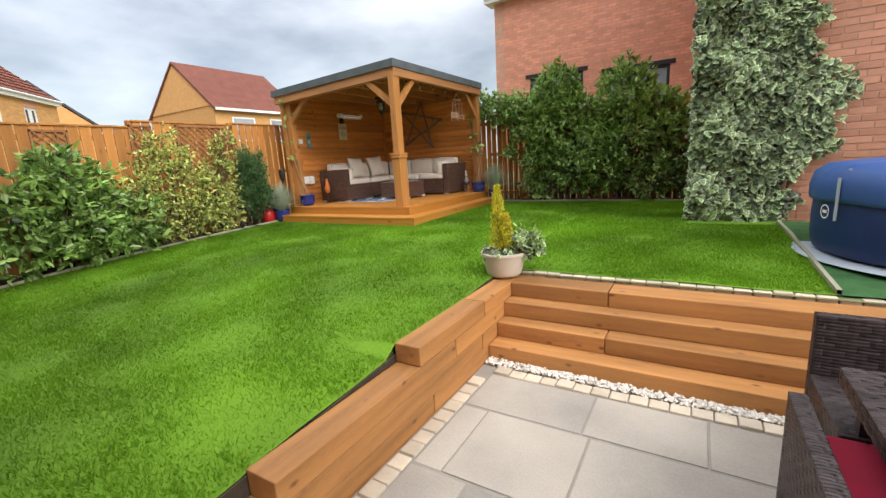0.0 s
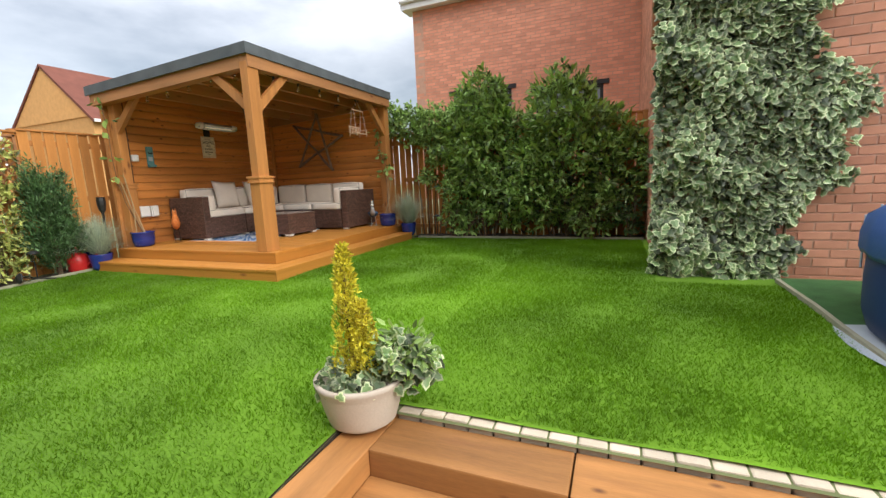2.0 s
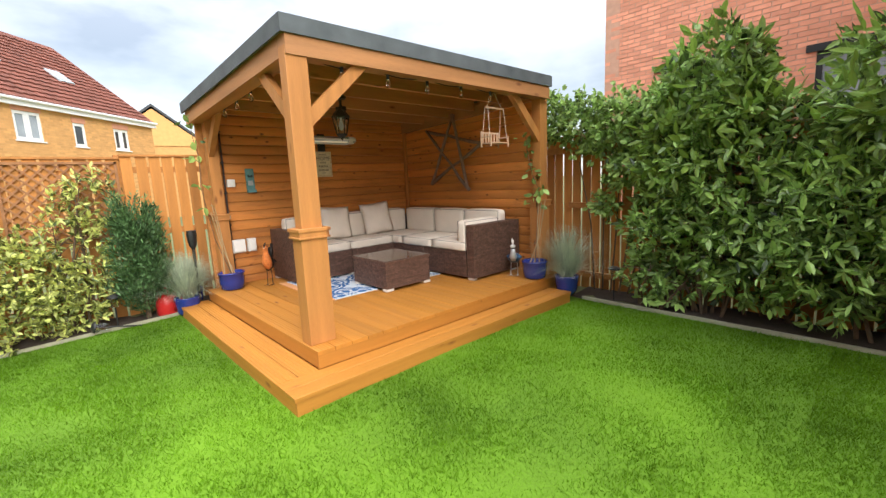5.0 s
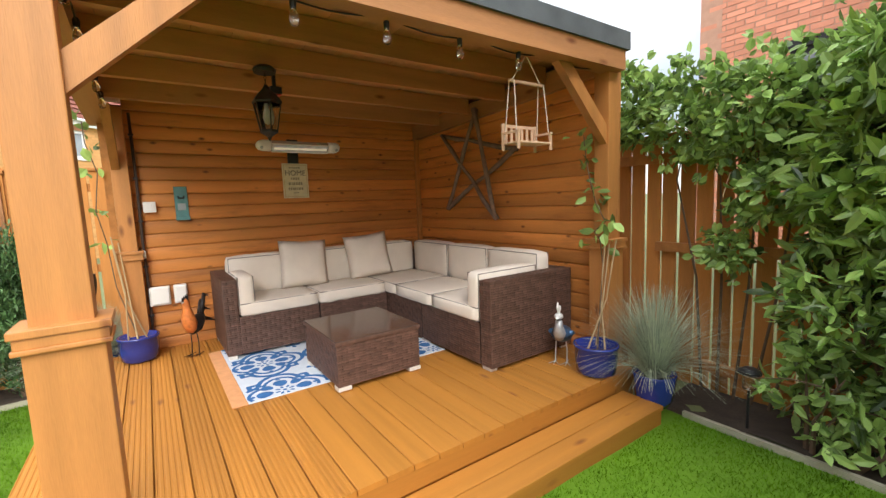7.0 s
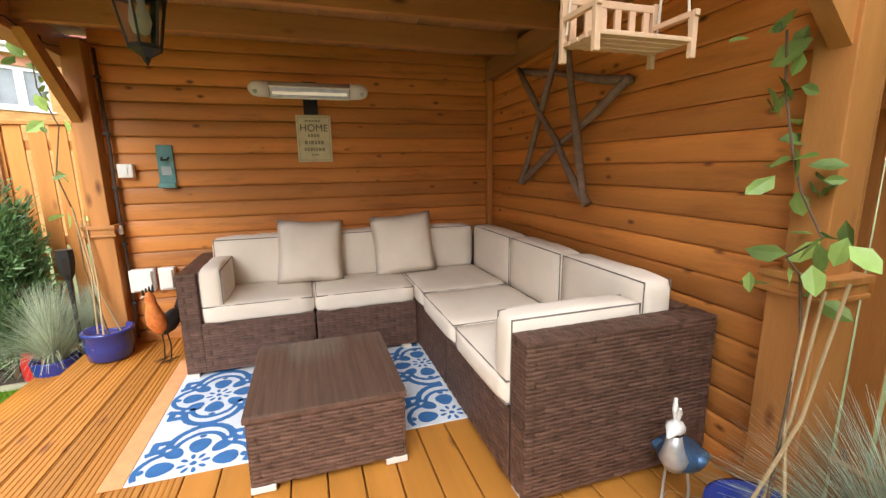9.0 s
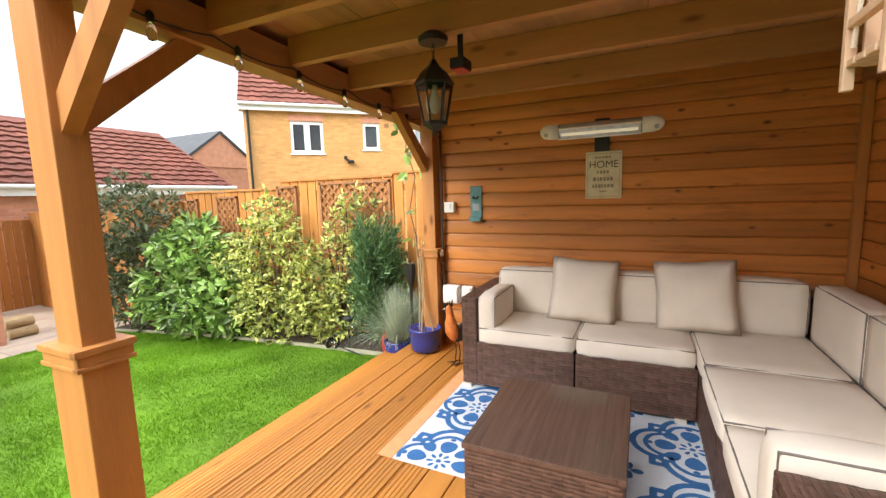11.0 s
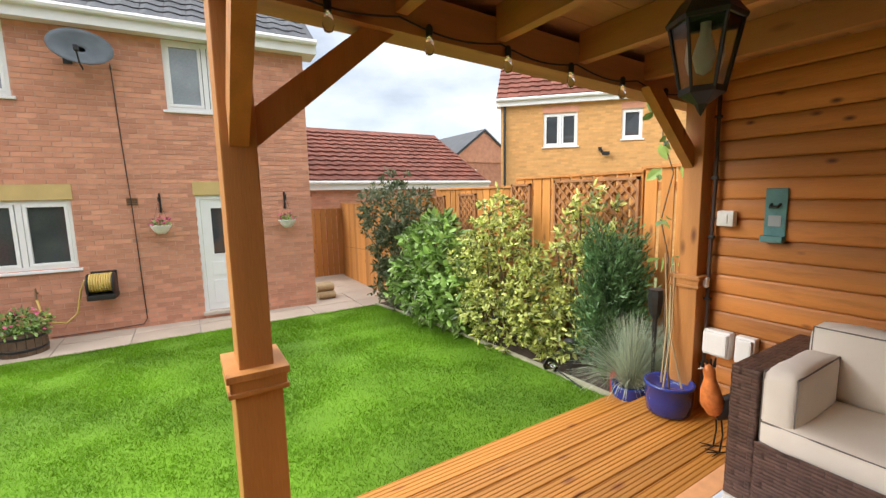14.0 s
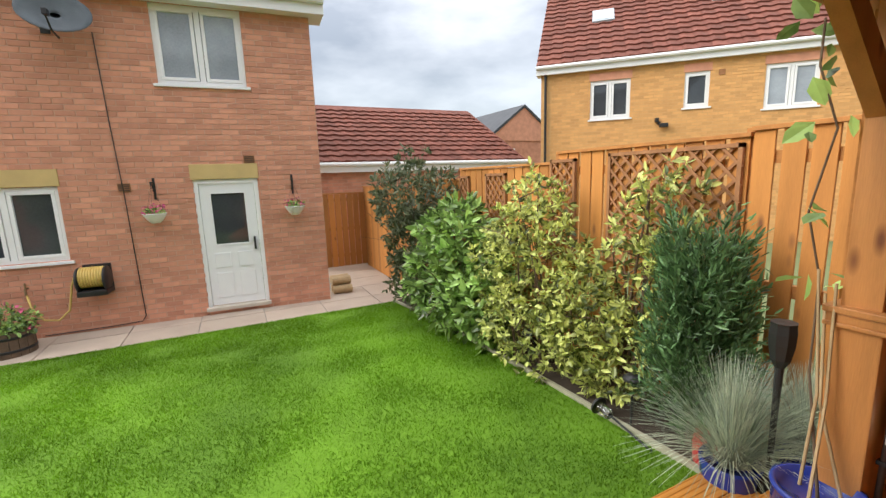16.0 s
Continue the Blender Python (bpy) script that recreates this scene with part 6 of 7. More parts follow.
# ---- hot tub ----
def hot_tub():
    cx, cy, z0 = 5.75, -0.85, 0.1
    t = thing("hot_tub", "round inflatable navy hot tub with a strapped blue cover", "hot tub", (cx, cy, z0))
    bm = bmesh.new()
    lathe(bm, [(0.86, 0.0), (0.93, 0.03), (0.955, 0.12), (0.96, 0.3), (0.955, 0.42), (0.94, 0.5), (0.90, 0.55)], 64)
    part("tub_wall", bm, M["blue_tub"], t, "navy vinyl side", True)
    lid = bmesh.new()
    rings = lathe(lid, [(0.975, 0.44), (0.985, 0.47), (0.985, 0.56), (0.96, 0.66), (0.88, 0.72), (0.7, 0.735), (0.4, 0.745), (0.0, 0.75)], 64)
    for ring in rings[:6]:
        for k, v in enumerate(ring):
            v.co += Vector((v.co.x, v.co.y, 0)).normalized() * 0.008 * math.sin(k * 2.3) + Vector((0, 0, 0.008 * math.sin(k * 0.9)))
    part("cover", lid, M["blue_lid"], t, "puffed blue cover", True)
    for k in range(6):
        a = radians(205 + k * 60)
        sb = bmesh.new()
        for q in range(6):
            z = 0.70 - q * 0.065
            rr = 0.93 if q == 0 else 0.995
            cuboid(sb, rr - 0.002, rr + 0.006, -0.012, 0.012, z - 0.066, z, 0.0, pose(0, 0, 0, 0, 0, math.degrees(a)))
        part("strap", sb, M["mat"], t, "pale cover strap")
    lg = bmesh.new()
    for q in range(24):
        a0, a1 = q * math.tau / 24, (q + 1) * math.tau / 24
        v = [lg.verts.new((0.0, r * math.cos(a), r * math.sin(a) * 1.0)) for r, a in ((0.058, a0), (0.058, a1), (0.046, a1), (0.046, a0))]
        lg.faces.new(v)
    for y0, z0b, y1, z1b in ((-0.03, -0.012, 0.0, 0.012), (0.0, -0.012, 0.03, 0.012)):
        v = [lg.verts.new((0.0, a, b)) for a, b in ((y0, z0b), (y1, z0b), (y1, z1b), (y0, z1b))]
        lg.faces.new(v)
    ob = part("badge", lg, M["white"], t, "round white emblem")
    ob.matrix_basis = pose(0, 0, 0, 0, 0, 195) @ pose(0.967, 0, 0.36)
    mb = bmesh.new()
    lathe(mb, [(0.0, 0.0), (1.06, 0.0), (1.07, 0.006), (1.05, 0.012), (0.0, 0.012)], 56)
    mt = mesh_object("tub_mat", mb, M["mat"])
    mt.location = (cx, cy, z0 - 0.016 + 0.004)
    tagged(mt, "round pale grey ground mat under the hot tub", "mat")


hot_tub()


# ---- terrace chair and table ----
def terrace_chair():
    c = thing("rattan_chair", "dark rattan garden chair with a high woven back", "chair", (4.62, -3.02, PATIO), 0)
    rattan_box(c, -0.17, 0.45, -0.03, 0.03, 0.0, 0.70, "fblr", "backrest", True, "rattan_black")
    rattan_box(c, -0.17, 0.45, -0.55, -0.03, 0.1, 0.40, "fl", "seat", True, "rattan_black")


terrace_chair()


def terrace_table():
    t = thing("terrace_table", "dark rattan terrace table with a black glass inset", "table", (4.36, -4.55, PATIO), 0)
    rattan_box(t, 0.10, 1.3, -0.5, 1.12, 0.55, 0.62, "fblr", "tabletop_rim", True, "rattan_black")
    part("glass_inset", box(0.20, 1.2, -0.4, 1.02, 0.62, 0.628, 0.002), M["tabletop"], t)
    for x in (0.15, 1.22):
        for y in (-0.42, 1.0):
            part("leg", box(x, x + 0.05, y, y + 0.05, 0.0, 0.55), M["rattan_black"], t)
    ch = thing("rattan_armchair", "dark rattan tub seat tucked under the table", "chair", (4.30, -4.6, PATIO))
    rattan_box(ch, -0.02, 0.04, 0.25, 1.0, 0.0, 0.56, "fblr", "side_panel", True, "rattan_black")
    pad_bm = box(0.05, 0.5, 0.3, 0.95, 0.36, 0.44, 0.02)
    part("seat_pad", pad_bm, M["red_cloth"], ch, "crimson seat pad")
    part("seat_base", box(0.05, 0.5, 0.3, 0.95, 0.0, 0.358), M["rattan_core"], ch)


terrace_table()


# ---- small things in the shelter ----
def heater():
    h = thing("patio_heater", "white and silver infrared bar heater on a black bracket", "heater", (GX0, 1.545, 2.085), 0)
    tilt = pose(0.27, 0, 0, 0, 38, 0)

    def lozenge(y_r, flat=0.62):
        bm = bmesh.new()
        rings = [[bm.verts.new((r * flat * math.cos(k * math.tau / 18), y, r * math.sin(k * math.tau / 18))) for k in range(18)] for y, r in y_r]
        for r0, r1 in zip(rings, rings[1:]):
            for k in range(18):
                bm.faces.new((r0[k], r0[(k + 1) % 18], r1[(k + 1) % 18], r1[k]))
        bm.faces.new(rings[0][::-1])
        bm.faces.new(rings[-1])
        bmesh.ops.recalc_face_normals(bm, faces=bm.faces)
        bmesh.ops.transform(bm, matrix=tilt, verts=bm.verts)
        return bm

    part("housing", lozenge([(-0.27, 0.053), (0.27, 0.053)]), M["chrome"], h, "polished silver housing", True)
    for s in (-1, 1):
        part("end_cap", lozenge([(s * 0.262, 0.057), (s * 0.33, 0.056), (s * 0.365, 0.046), (s * 0.385, 0.024), (s * 0.39, 0.006)]), M["white_box"], h, "rounded white end cap", True)
        knob = bmesh.new()
        lathe(knob, [(0.014, 0.0), (0.014, 0.006), (0.010, 0.008)], 14)
        bmesh.ops.transform(knob, matrix=tilt @ pose(0.032, s * 0.345, 0, 0, 90, 0), verts=knob.verts)
        part("screw_cap", knob, M["mat"], h)
    part("reflector", box(0.022, 0.036, -0.255, 0.255, -0.034, 0.034, 0.004, tilt), M["bird_silver"], h, "bright ribbed reflector")
    for z in (-0.04, 0.04):
        rb = bmesh.new()
        tube(rb, [tilt @ Vector((0.034, -0.26, z)), tilt @ Vector((0.034, 0.26, z))], 0.006, 8)
        part("rim", rb, M["white_box"], h)
    tb = bmesh.new()
    tube(tb, [tilt @ Vector((0.044, -0.24, 0)), tilt @ Vector((0.044, 0.24, 0))], 0.010, 10)
    part("heating_tube", tb, M["tube"], h, "pale quartz heating tube")
    part("bracket", box(0.0, 0.25, -0.035, 0.035, -0.03, 0.03, 0.006), M["black"], h, "black wall bracket")
    part("wall_plate", box(0.0, 0.03, -0.05, 0.05, -0.13, 0.10, 0.004), M["black"], h)


heater()


def letters(text, size, at, turn, mat, parent, name="lettering"):
    c = bpy.data.curves.new(name, "FONT")
    c.body, c.size, c.align_x, c.align_y, c.extrude = text, size, "CENTER", "CENTER", 0.0006
    c.materials.append(mat)
    ob = new(name, c)
    ob.parent = parent
    ob.matrix_basis = pose(*at, 90, 0, turn)
    return ob


def home_sign():
    s = thing("wall_sign", "cream tin sign reading HOME above faded lines", "sign", (GX0 + 0.002, 1.558, 1.785))
    part("plate", box(0.0, 0.008, -0.125, 0.125, -0.17, 0.17, 0.003), M["sign"], s)
    fr = bmesh.new()
    for q in ((-0.112, 0.112, 0.153, 0.157), (-0.112, 0.112, -0.157, -0.153), (-0.112, -0.108, -0.153, 0.153), (0.108, 0.112, -0.153, 0.153)):
        cuboid(fr, 0.008, 0.0092, *q)
    part("printed_border", fr, M["lintel"], s)
    letters("HOME", 0.072, (0.0088, 0, 0.075), 90, M["ink"], s)
    for k, (w, z, hgt) in enumerate(((0.12, 0.128, 0.012), (0.09, 0.022, 0.022), (0.14, -0.028, 0.026), (0.15, -0.078, 0.024), (0.05, -0.118, 0.010))):
        row = bmesh.new()
        x = -w / 2
        r = random.Random(k)
        while x < w / 2 - 0.006:
            e = min(x + r.uniform(0.01, 0.02), w / 2)
            cuboid(row, 0.008, 0.0092, x, e, z - hgt / 2, z + hgt / 2)
            x = e + r.uniform(0.005, 0.009)
        part("faded_line", row, M["ink_faded"], s)


home_sign()


def bottle_opener():
    s = thing("bottle_opener", "teal metal wall bottle opener with a catcher tray", "bottle opener", (GX0 + 0.002, 0.565, 1.595))
    part("plate", box(0.0, 0.012, -0.05, 0.05, -0.135, 0.145, 0.004), M["teal"], s)
    part("tray", box(0.012, 0.05, -0.052, 0.052, -0.145, -0.11, 0.004), M["teal"], s)
    cb = bmesh.new()
    tube(cb, [(0.012, -0.02, 0.06), (0.035, -0.018, 0.045), (0.035, 0.018, 0.045), (0.012, 0.02, 0.06)], 0.007, 8)
    part("opener_claw", cb, M["black"], s)
    part("motif", box(0.012, 0.016, -0.03, 0.03, -0.06, 0.0, 0.002), M["mat"], s)


bottle_opener()
sw = thing("light_switch", "small white weatherproof switch box on the cladding", "switch", (GX0 + 0.002, 0.333, 1.57))
part("box", box(0.0, 0.05, -0.045, 0.045, -0.045, 0.045, 0.008), M["white_box"], sw)
part("rocker", box(0.05, 0.056, -0.015, 0.015, -0.025, 0.025, 0.003), M["white"], sw)
for yy, wd in ((0.335, 0.15), (0.487, 0.10)):
    so = thing("outdoor_socket", "white weatherproof outdoor socket with hinged lid", "socket", (GX0 + 0.002, yy, 0.815), group="outdoor sockets")
    part("body", box(0.0, 0.06, -wd / 2, wd / 2, -0.08, 0.08, 0.008), M["white_box"], so)
    part("lid", box(0.06, 0.085, -wd / 2 + 0.008, wd / 2 - 0.008, -0.065, 0.07, 0.01), M["white_box"], so)


pc = thing("post_cable", "brown cable clipped beside the post down to a white junction", "cable", (GX0 + 0.03, 0.262, DECK))
cb = bmesh.new()
tube(cb, [(0.012, -0.004, 0.05), (0.01, 0.002, 0.5), (0.012, -0.003, 0.95), (0.01, 0.003, 1.4), (0.012, 0.0, 1.98)], 0.011, 8)
part("cable", cb, M["rattan_core"], pc, smooth=True)
for z in (0.3, 0.72, 1.1, 1.45, 1.8):
    part("clip", box(0.0, 0.028, -0.018, 0.018, z, z + 0.016, 0.003), M["black"], pc)
part("junction", box(0.02, 0.055, -0.03, 0.012, 0.80, 0.86, 0.008), M["white_box"], pc, "small white junction")


def lantern():
    s = thing("hanging_lantern", "black hexagonal lantern hanging from the rafters", "lantern", (-1.20, 0.97, 2.10))
    bm = bmesh.new()
    lathe(bm, [(0.075, 0.235), (0.08, 0.255), (0.06, 0.27), (0.05, 0.276)], 16)
    part("ceiling_rose", bm, M["black"], s)
    cb = bmesh.new()
    for k in range(4):
        z = 0.165 + k * 0.021
        tube(cb, [(0.008 * math.cos(a) * (k % 2), 0.008 * math.cos(a) * (1 - k % 2), z + 0.014 * math.sin(a)) for a in [q * math.tau / 8 for q in range(9)]], 0.002, 4, cap=False)
    part("chain", cb, M["black"], s)
    rb = bmesh.new()
    lathe(rb, [(0.104, 0.055), (0.108, 0.065), (0.07, 0.11), (0.03, 0.14), (0.012, 0.165), (0.0, 0.17)], 6)
    part("hood", rb, M["black"], s)
    gb = bmesh.new()
    lathe(gb, [(0.058, -0.105), (0.094, 0.055)], 6)
    part("glazing", gb, M["lamp_glass"], s)
    fb = bmesh.new()
    for k in range(6):
        a = k * math.tau / 6
        tube(fb, [(0.06 * math.cos(a), 0.06 * math.sin(a), -0.105), (0.097 * math.cos(a), 0.097 * math.sin(a), 0.058)], 0.005, 5)
    lathe(fb, [(0.0, -0.17), (0.01, -0.155), (0.018, -0.14), (0.064, -0.115), (0.064, -0.1), (0.05, -0.1)], 6)
    part("frame", fb, M["black"], s)
    bb = bmesh.new()
    lathe(bb, [(0.0, -0.07), (0.02, -0.06), (0.032, -0.025), (0.022, 0.01), (0.014, 0.03), (0.014, 0.055)], 14)
    part("lamp_bulb", bb, M["white_box"], s, "unlit frosted bulb", True)
    s.scale = (0.84, 0.84, 1.0)


lantern()
tx = thing("ceiling_sensor", "small black and red box under the rafters", "sensor", (-1.32, 1.05, 2.24))
part("body", box(-0.05, 0.05, -0.035, 0.035, 0.0, 0.045, 0.006), M["black"], tx)
part("face", box(-0.045, 0.045, -0.03, 0.03, -0.006, 0.0, 0.002), M["red_can"], tx)
part("stem", box(-0.01, 0.01, -0.01, 0.01, 0.045, 0.19), M["black"], tx)


def festoon():
    s = thing("festoon_lights", "string of clear festoon bulbs under the front beams", "string lights")
    cb = bmesh.new()
    pts = []
    for k in range(41):
        t = k / 40
        pts.append((-0.235, 0.2 + 2.7 * t, 2.375 - 0.03 * abs(math.sin(t * math.pi * 5))))
    tube(cb, pts, 0.004, 5)
    pts = [(-0.3 - 2.3 * k / 40, 0.14, 2.395 - 0.1 * k / 40 - 0.03 * abs(math.sin(k / 40 * math.pi * 5))) for k in range(41)]
    tube(cb, pts, 0.004, 5)
    part("cable", cb, M["black"], s)
    spots = [(-0.235, 0.45 + k * 0.42, 2.352) for k in range(6)] + [(-0.5 - k * 0.38, 0.14, 2.375 - k * 0.016) for k in range(6)]
    for x, y, z in spots:
        hb = bmesh.new()
        lathe(hb, [(0.013, 0.0), (0.014, 0.03), (0.008, 0.04)], 10, (x, y, z - 0.03))
        holder = part("bulb_holder", hb, M["black"], s)
        bb = bmesh.new()
        lathe(bb, [(0.0, -0.07), (0.014, -0.064), (0.02, -0.046), (0.016, -0.022), (0.011, -0.002)], 14, (x, y, z - 0.03))
        part("bulb", bb, M["bulb"], holder, smooth=True)


festoon()


def swing_ornament():
    s = thing("hanging_swing", "little pale wooden bench swing hung on ropes", "swing", (-0.29, 2.25, 1.835))
    s.scale = (0.86, 0.86, 0.9)
    r = bmesh.new()
    for y in (-0.14, 0.14):
        for x in (-0.06, 0.06):
            tube(r, [(x, y * 1.15, 0.05), (x * 0.4, y * 1.02, 0.42)], 0.004, 6)
        tube(r, [(0, y * 1.02, 0.42), (0, 0, 0.6)], 0.004, 6)
    part("rope", r, M["rope"], s, "natural fibre ropes")
    part("spreader", box(-0.012, 0.012, -0.165, 0.165, 0.41, 0.428, 0.003), M["swing_wood"], s)
    for k in range(4):
        part("seat_slat", box(-0.075 + k * 0.04, -0.043 + k * 0.04, -0.165, 0.165, 0.02, 0.032, 0.002), M["swing_wood"], s)
    part("back_rail", box(-0.085, -0.073, -0.17, 0.17, 0.135, 0.155, 0.002), M["swing_wood"], s)
    for k in range(6):
        y = -0.13 + k * 0.052
        part("back_slat", box(-0.084, -0.074, y - 0.011, y + 0.011, 0.02, 0.135, 0.002), M["swing_wood"], s)
    for y in (-0.16, 0.16):
        part("arm", box(-0.085, 0.085, y - 0.008, y + 0.008, 0.085, 0.1, 0.002), M["swing_wood"], s)
        for x in (-0.078, 0.072):
            part("leg", box(x - 0.008, x + 0.008, y - 0.009, y + 0.009, -0.02, 0.16 if x < 0 else 0.1, 0.002), M["swing_wood"], s)


swing_ornament()


def twig_star():
    s = thing("twig_star", "five-pointed star of rough grey branches on the wall", "wall ornament", (0, GY1, 0))
    P = {"top": (-1.60, 2.36), "left": (-2.14, 2.20), "right": (-1.11, 1.955), "low_left": (-2.09, 1.46), "low_right": (-1.34, 1.37)}
    rng = random.Random(9)
    for k, (i, j) in enumerate((("left", "right"), ("right", "low_left"), ("low_left", "top"), ("left", "low_right"), ("low_right", "top"))):
        p, q = Vector((P[i][0], -0.04 - 0.012 * k, P[i][1])), Vector((P[j][0], -0.04 - 0.012 * k, P[j][1]))
        d = (q - p)
        pts = [p - d * 0.02] + [p + d * t + Vector((rng.uniform(-0.015, 0.015), 0, rng.uniform(-0.015, 0.015))) for t in (0.2, 0.4, 0.6, 0.8)] + [q + d * 0.02]
        bm = bmesh.new()
        tube(bm, pts, [rng.uniform(0.017, 0.027) for _ in pts], 9)
        part("branch", bm, M["stick"], s, smooth=True)


twig_star()


def bird_legs(t, foot, spread, top, mat="steel_foot"):
    for y in (-spread, spread):
        lb = bmesh.new()
        tube(lb, [(foot, y * 0.8, top), (foot - 0.008, y, top * 0.5), (foot, y, 0.005)], 0.0035, 6)
        for a in (-0.55, 0.0, 0.55, math.pi):
            tube(lb, [(foot, y, 0.006), (foot + 0.05 * math.cos(a), y + 0.05 * math.sin(a), 0.003)], [0.003, 0.0015], 5)
        part("leg", lb, M[mat], t, "thin wire leg")


def cockerel():
    t = thing("cockerel_ornament", "orange and black painted metal cockerel standing on the deck", "ornament", (-2.40, 0.545, DECK), -35)
    t.scale = (1.32, 1.32, 1.36)
    bm = bmesh.new()
    prof = [((0.02, 0, 0.145), 0.012), ((0.035, 0, 0.165), 0.032), ((0.05, 0, 0.205), 0.043), ((0.058, 0, 0.25), 0.036), ((0.062, 0, 0.295), 0.022), ((0.068, 0, 0.33), 0.022), ((0.08, 0, 0.355), 0.012)]
    tube(bm, [p for p, r in prof], [r for p, r in prof], 14)
    part("breast", bm, M["copper"], t, "orange painted breast and neck", True)
    bm = bmesh.new()
    prof = [((0.04, 0, 0.15), 0.026), ((0.0, 0, 0.175), 0.046), ((-0.05, 0, 0.205), 0.038), ((-0.085, 0, 0.225), 0.02)]
    tube(bm, [p for p, r in prof], [r for p, r in prof], 12)
    part("body", bm, M["bird_dark"], t, "black painted body", True)
    for k, (x, z) in enumerate(((-0.15, 0.31), (-0.17, 0.26), (-0.14, 0.35), (-0.16, 0.19))):
        fb = bmesh.new()
        tube(fb, [(-0.06, 0.008 * (k - 1), 0.21), (-0.11, 0.012 * (k - 1), z), (x - 0.02, 0.015 * (k - 1), z - 0.03)], [0.014, 0.012, 0.002], 6)
        part("tail_feather", fb, M["bird_dark"], t, smooth=True)
    cb = bmesh.new()
    for k in range(4):
        tube(cb, [(0.05 + k * 0.014, 0, 0.345), (0.045 + k * 0.017, 0, 0.382 - 0.004 * k)], [0.007, 0.003], 6)
    part("comb", cb, M["bird_dark"], t)
    bb = bmesh.new()
    tube(bb, [(0.08, 0, 0.345), (0.112, 0, 0.335)], [0.008, 0.001], 6)
    part("beak", bb, M["steel_foot"], t)
    bird_legs(t, 0.02, 0.022, 0.15, "bird_dark")


def garden_bird():
    t = thing("bird_ornament", "blue and silver painted metal bird with a crest on the deck", "ornament", (-0.375, 2.655, DECK), -62)
    t.scale = (1.3, 1.35, 1.06)
    bm = bmesh.new()
    prof = [((-0.10, 0, 0.17), 0.012), ((-0.06, 0, 0.18), 0.042), ((-0.01, 0, 0.195), 0.058), ((0.03, 0, 0.215), 0.046), ((0.05, 0, 0.25), 0.025)]
    tube(bm, [p for p, r in prof], [r for p, r in prof], 14)
    part("body", bm, M["heron"], t, "blue painted body", True)
    bm = bmesh.new()
    prof = [((0.035, 0, 0.18), 0.026), ((0.055, 0, 0.22), 0.034), ((0.062, 0, 0.27), 0.022), ((0.064, 0, 0.315), 0.016)]
    tube(bm, [p for p, r in prof], [r for p, r in prof], 12)
    part("neck", bm, M["bird_silver"], t, "silver painted breast and neck", True)
    bm = bmesh.new()
    lathe(bm, [(0.017, 0.0), (0.019, 0.005), (0.017, 0.01)], 12, (0.064, 0, 0.313))
    part("collar", bm, M["bird_dark"], t)
    bm = bmesh.new()
    prof = [((0.052, 0, 0.32), 0.014), ((0.066, 0, 0.338), 0.024), ((0.085, 0, 0.343), 0.018), ((0.125, 0, 0.336), 0.003)]
    tube(bm, [p for p, r in prof], [r for p, r in prof], 10)
    part("head", bm, M["white_box"], t, "white painted head and beak", True)
    for k, (dx, z) in enumerate(((-0.012, 0.425), (0.012, 0.41))):
        cb = bmesh.new()
        tube(cb, [(0.062, 0, 0.355), (0.062 + dx * 0.3, 0.006 * (k * 2 - 1), 0.39), (0.062 + dx, 0.008 * (k * 2 - 1), z)], [0.006, 0.007, 0.004], 6)
        part("crest_feather", cb, M["white_box"], t)
    wb = bmesh.new()
    for y in (-1, 1):
        tube(wb, [(0.02, y * 0.045, 0.215), (-0.05, y * 0.045, 0.19), (-0.13, y * 0.02, 0.155)], [0.02, 0.018, 0.003], 7)
    part("wing_feathers", wb, M["heron"], t, "blue and silver painted wings", True)
    bird_legs(t, 0.01, 0.03, 0.165, "bird_silver")


cockerel()
garden_bird()


def watering_can():
    s = thing("watering_can", "red plastic watering can on the grass", "watering can", (-2.97, -0.44, 0.10), 30)
    s.scale = (1.1, 1.1, 1.1)
    bm = bmesh.new()
    lathe(bm, [(0.085, 0.0), (0.1, 0.02), (0.105, 0.12), (0.09, 0.2), (0.05, 0.225), (0.035, 0.235)], 20)
    part("body", bm, M["red_can"], s, smooth=True)
    hb = bmesh.new()
    tube(hb, [(-0.09, 0, 0.08), (-0.15, 0, 0.16), (-0.12, 0, 0.26), (0.0, 0, 0.29), (0.05, 0, 0.22)], 0.011, 8)
    part("handle", hb, M["red_can"], s, smooth=True)
    sb = bmesh.new()
    tube(sb, [(0.09, 0, 0.06), (0.19, 0, 0.16), (0.25, 0, 0.25)], [0.022, 0.014, 0.011], 8)
    part("spout", sb, M["red_can"], s, smooth=True)


watering_can()


def solar_torch(at, lean=0.0):
    s = thing("solar_torch", "black solar garden torch on a stake", "garden light", at)
    bm = bmesh.new()
    tube(bm, [(0, 0, -0.1), (0, 0, 0.42), (0, 0, 0.66)], [0.011, 0.013, 0.018], 10)
    part("stake", bm, M["black"], s)
    hb = bmesh.new()
    lathe(hb, [(0.02, 0.64), (0.04, 0.68), (0.052, 0.75), (0.054, 0.80), (0.05, 0.84), (0.052, 0.85), (0.0, 0.855)], 8)
    part("head", hb, M["black"], s, "smoked lamp head")


solar_torch((-2.84, -0.13, 0.2))


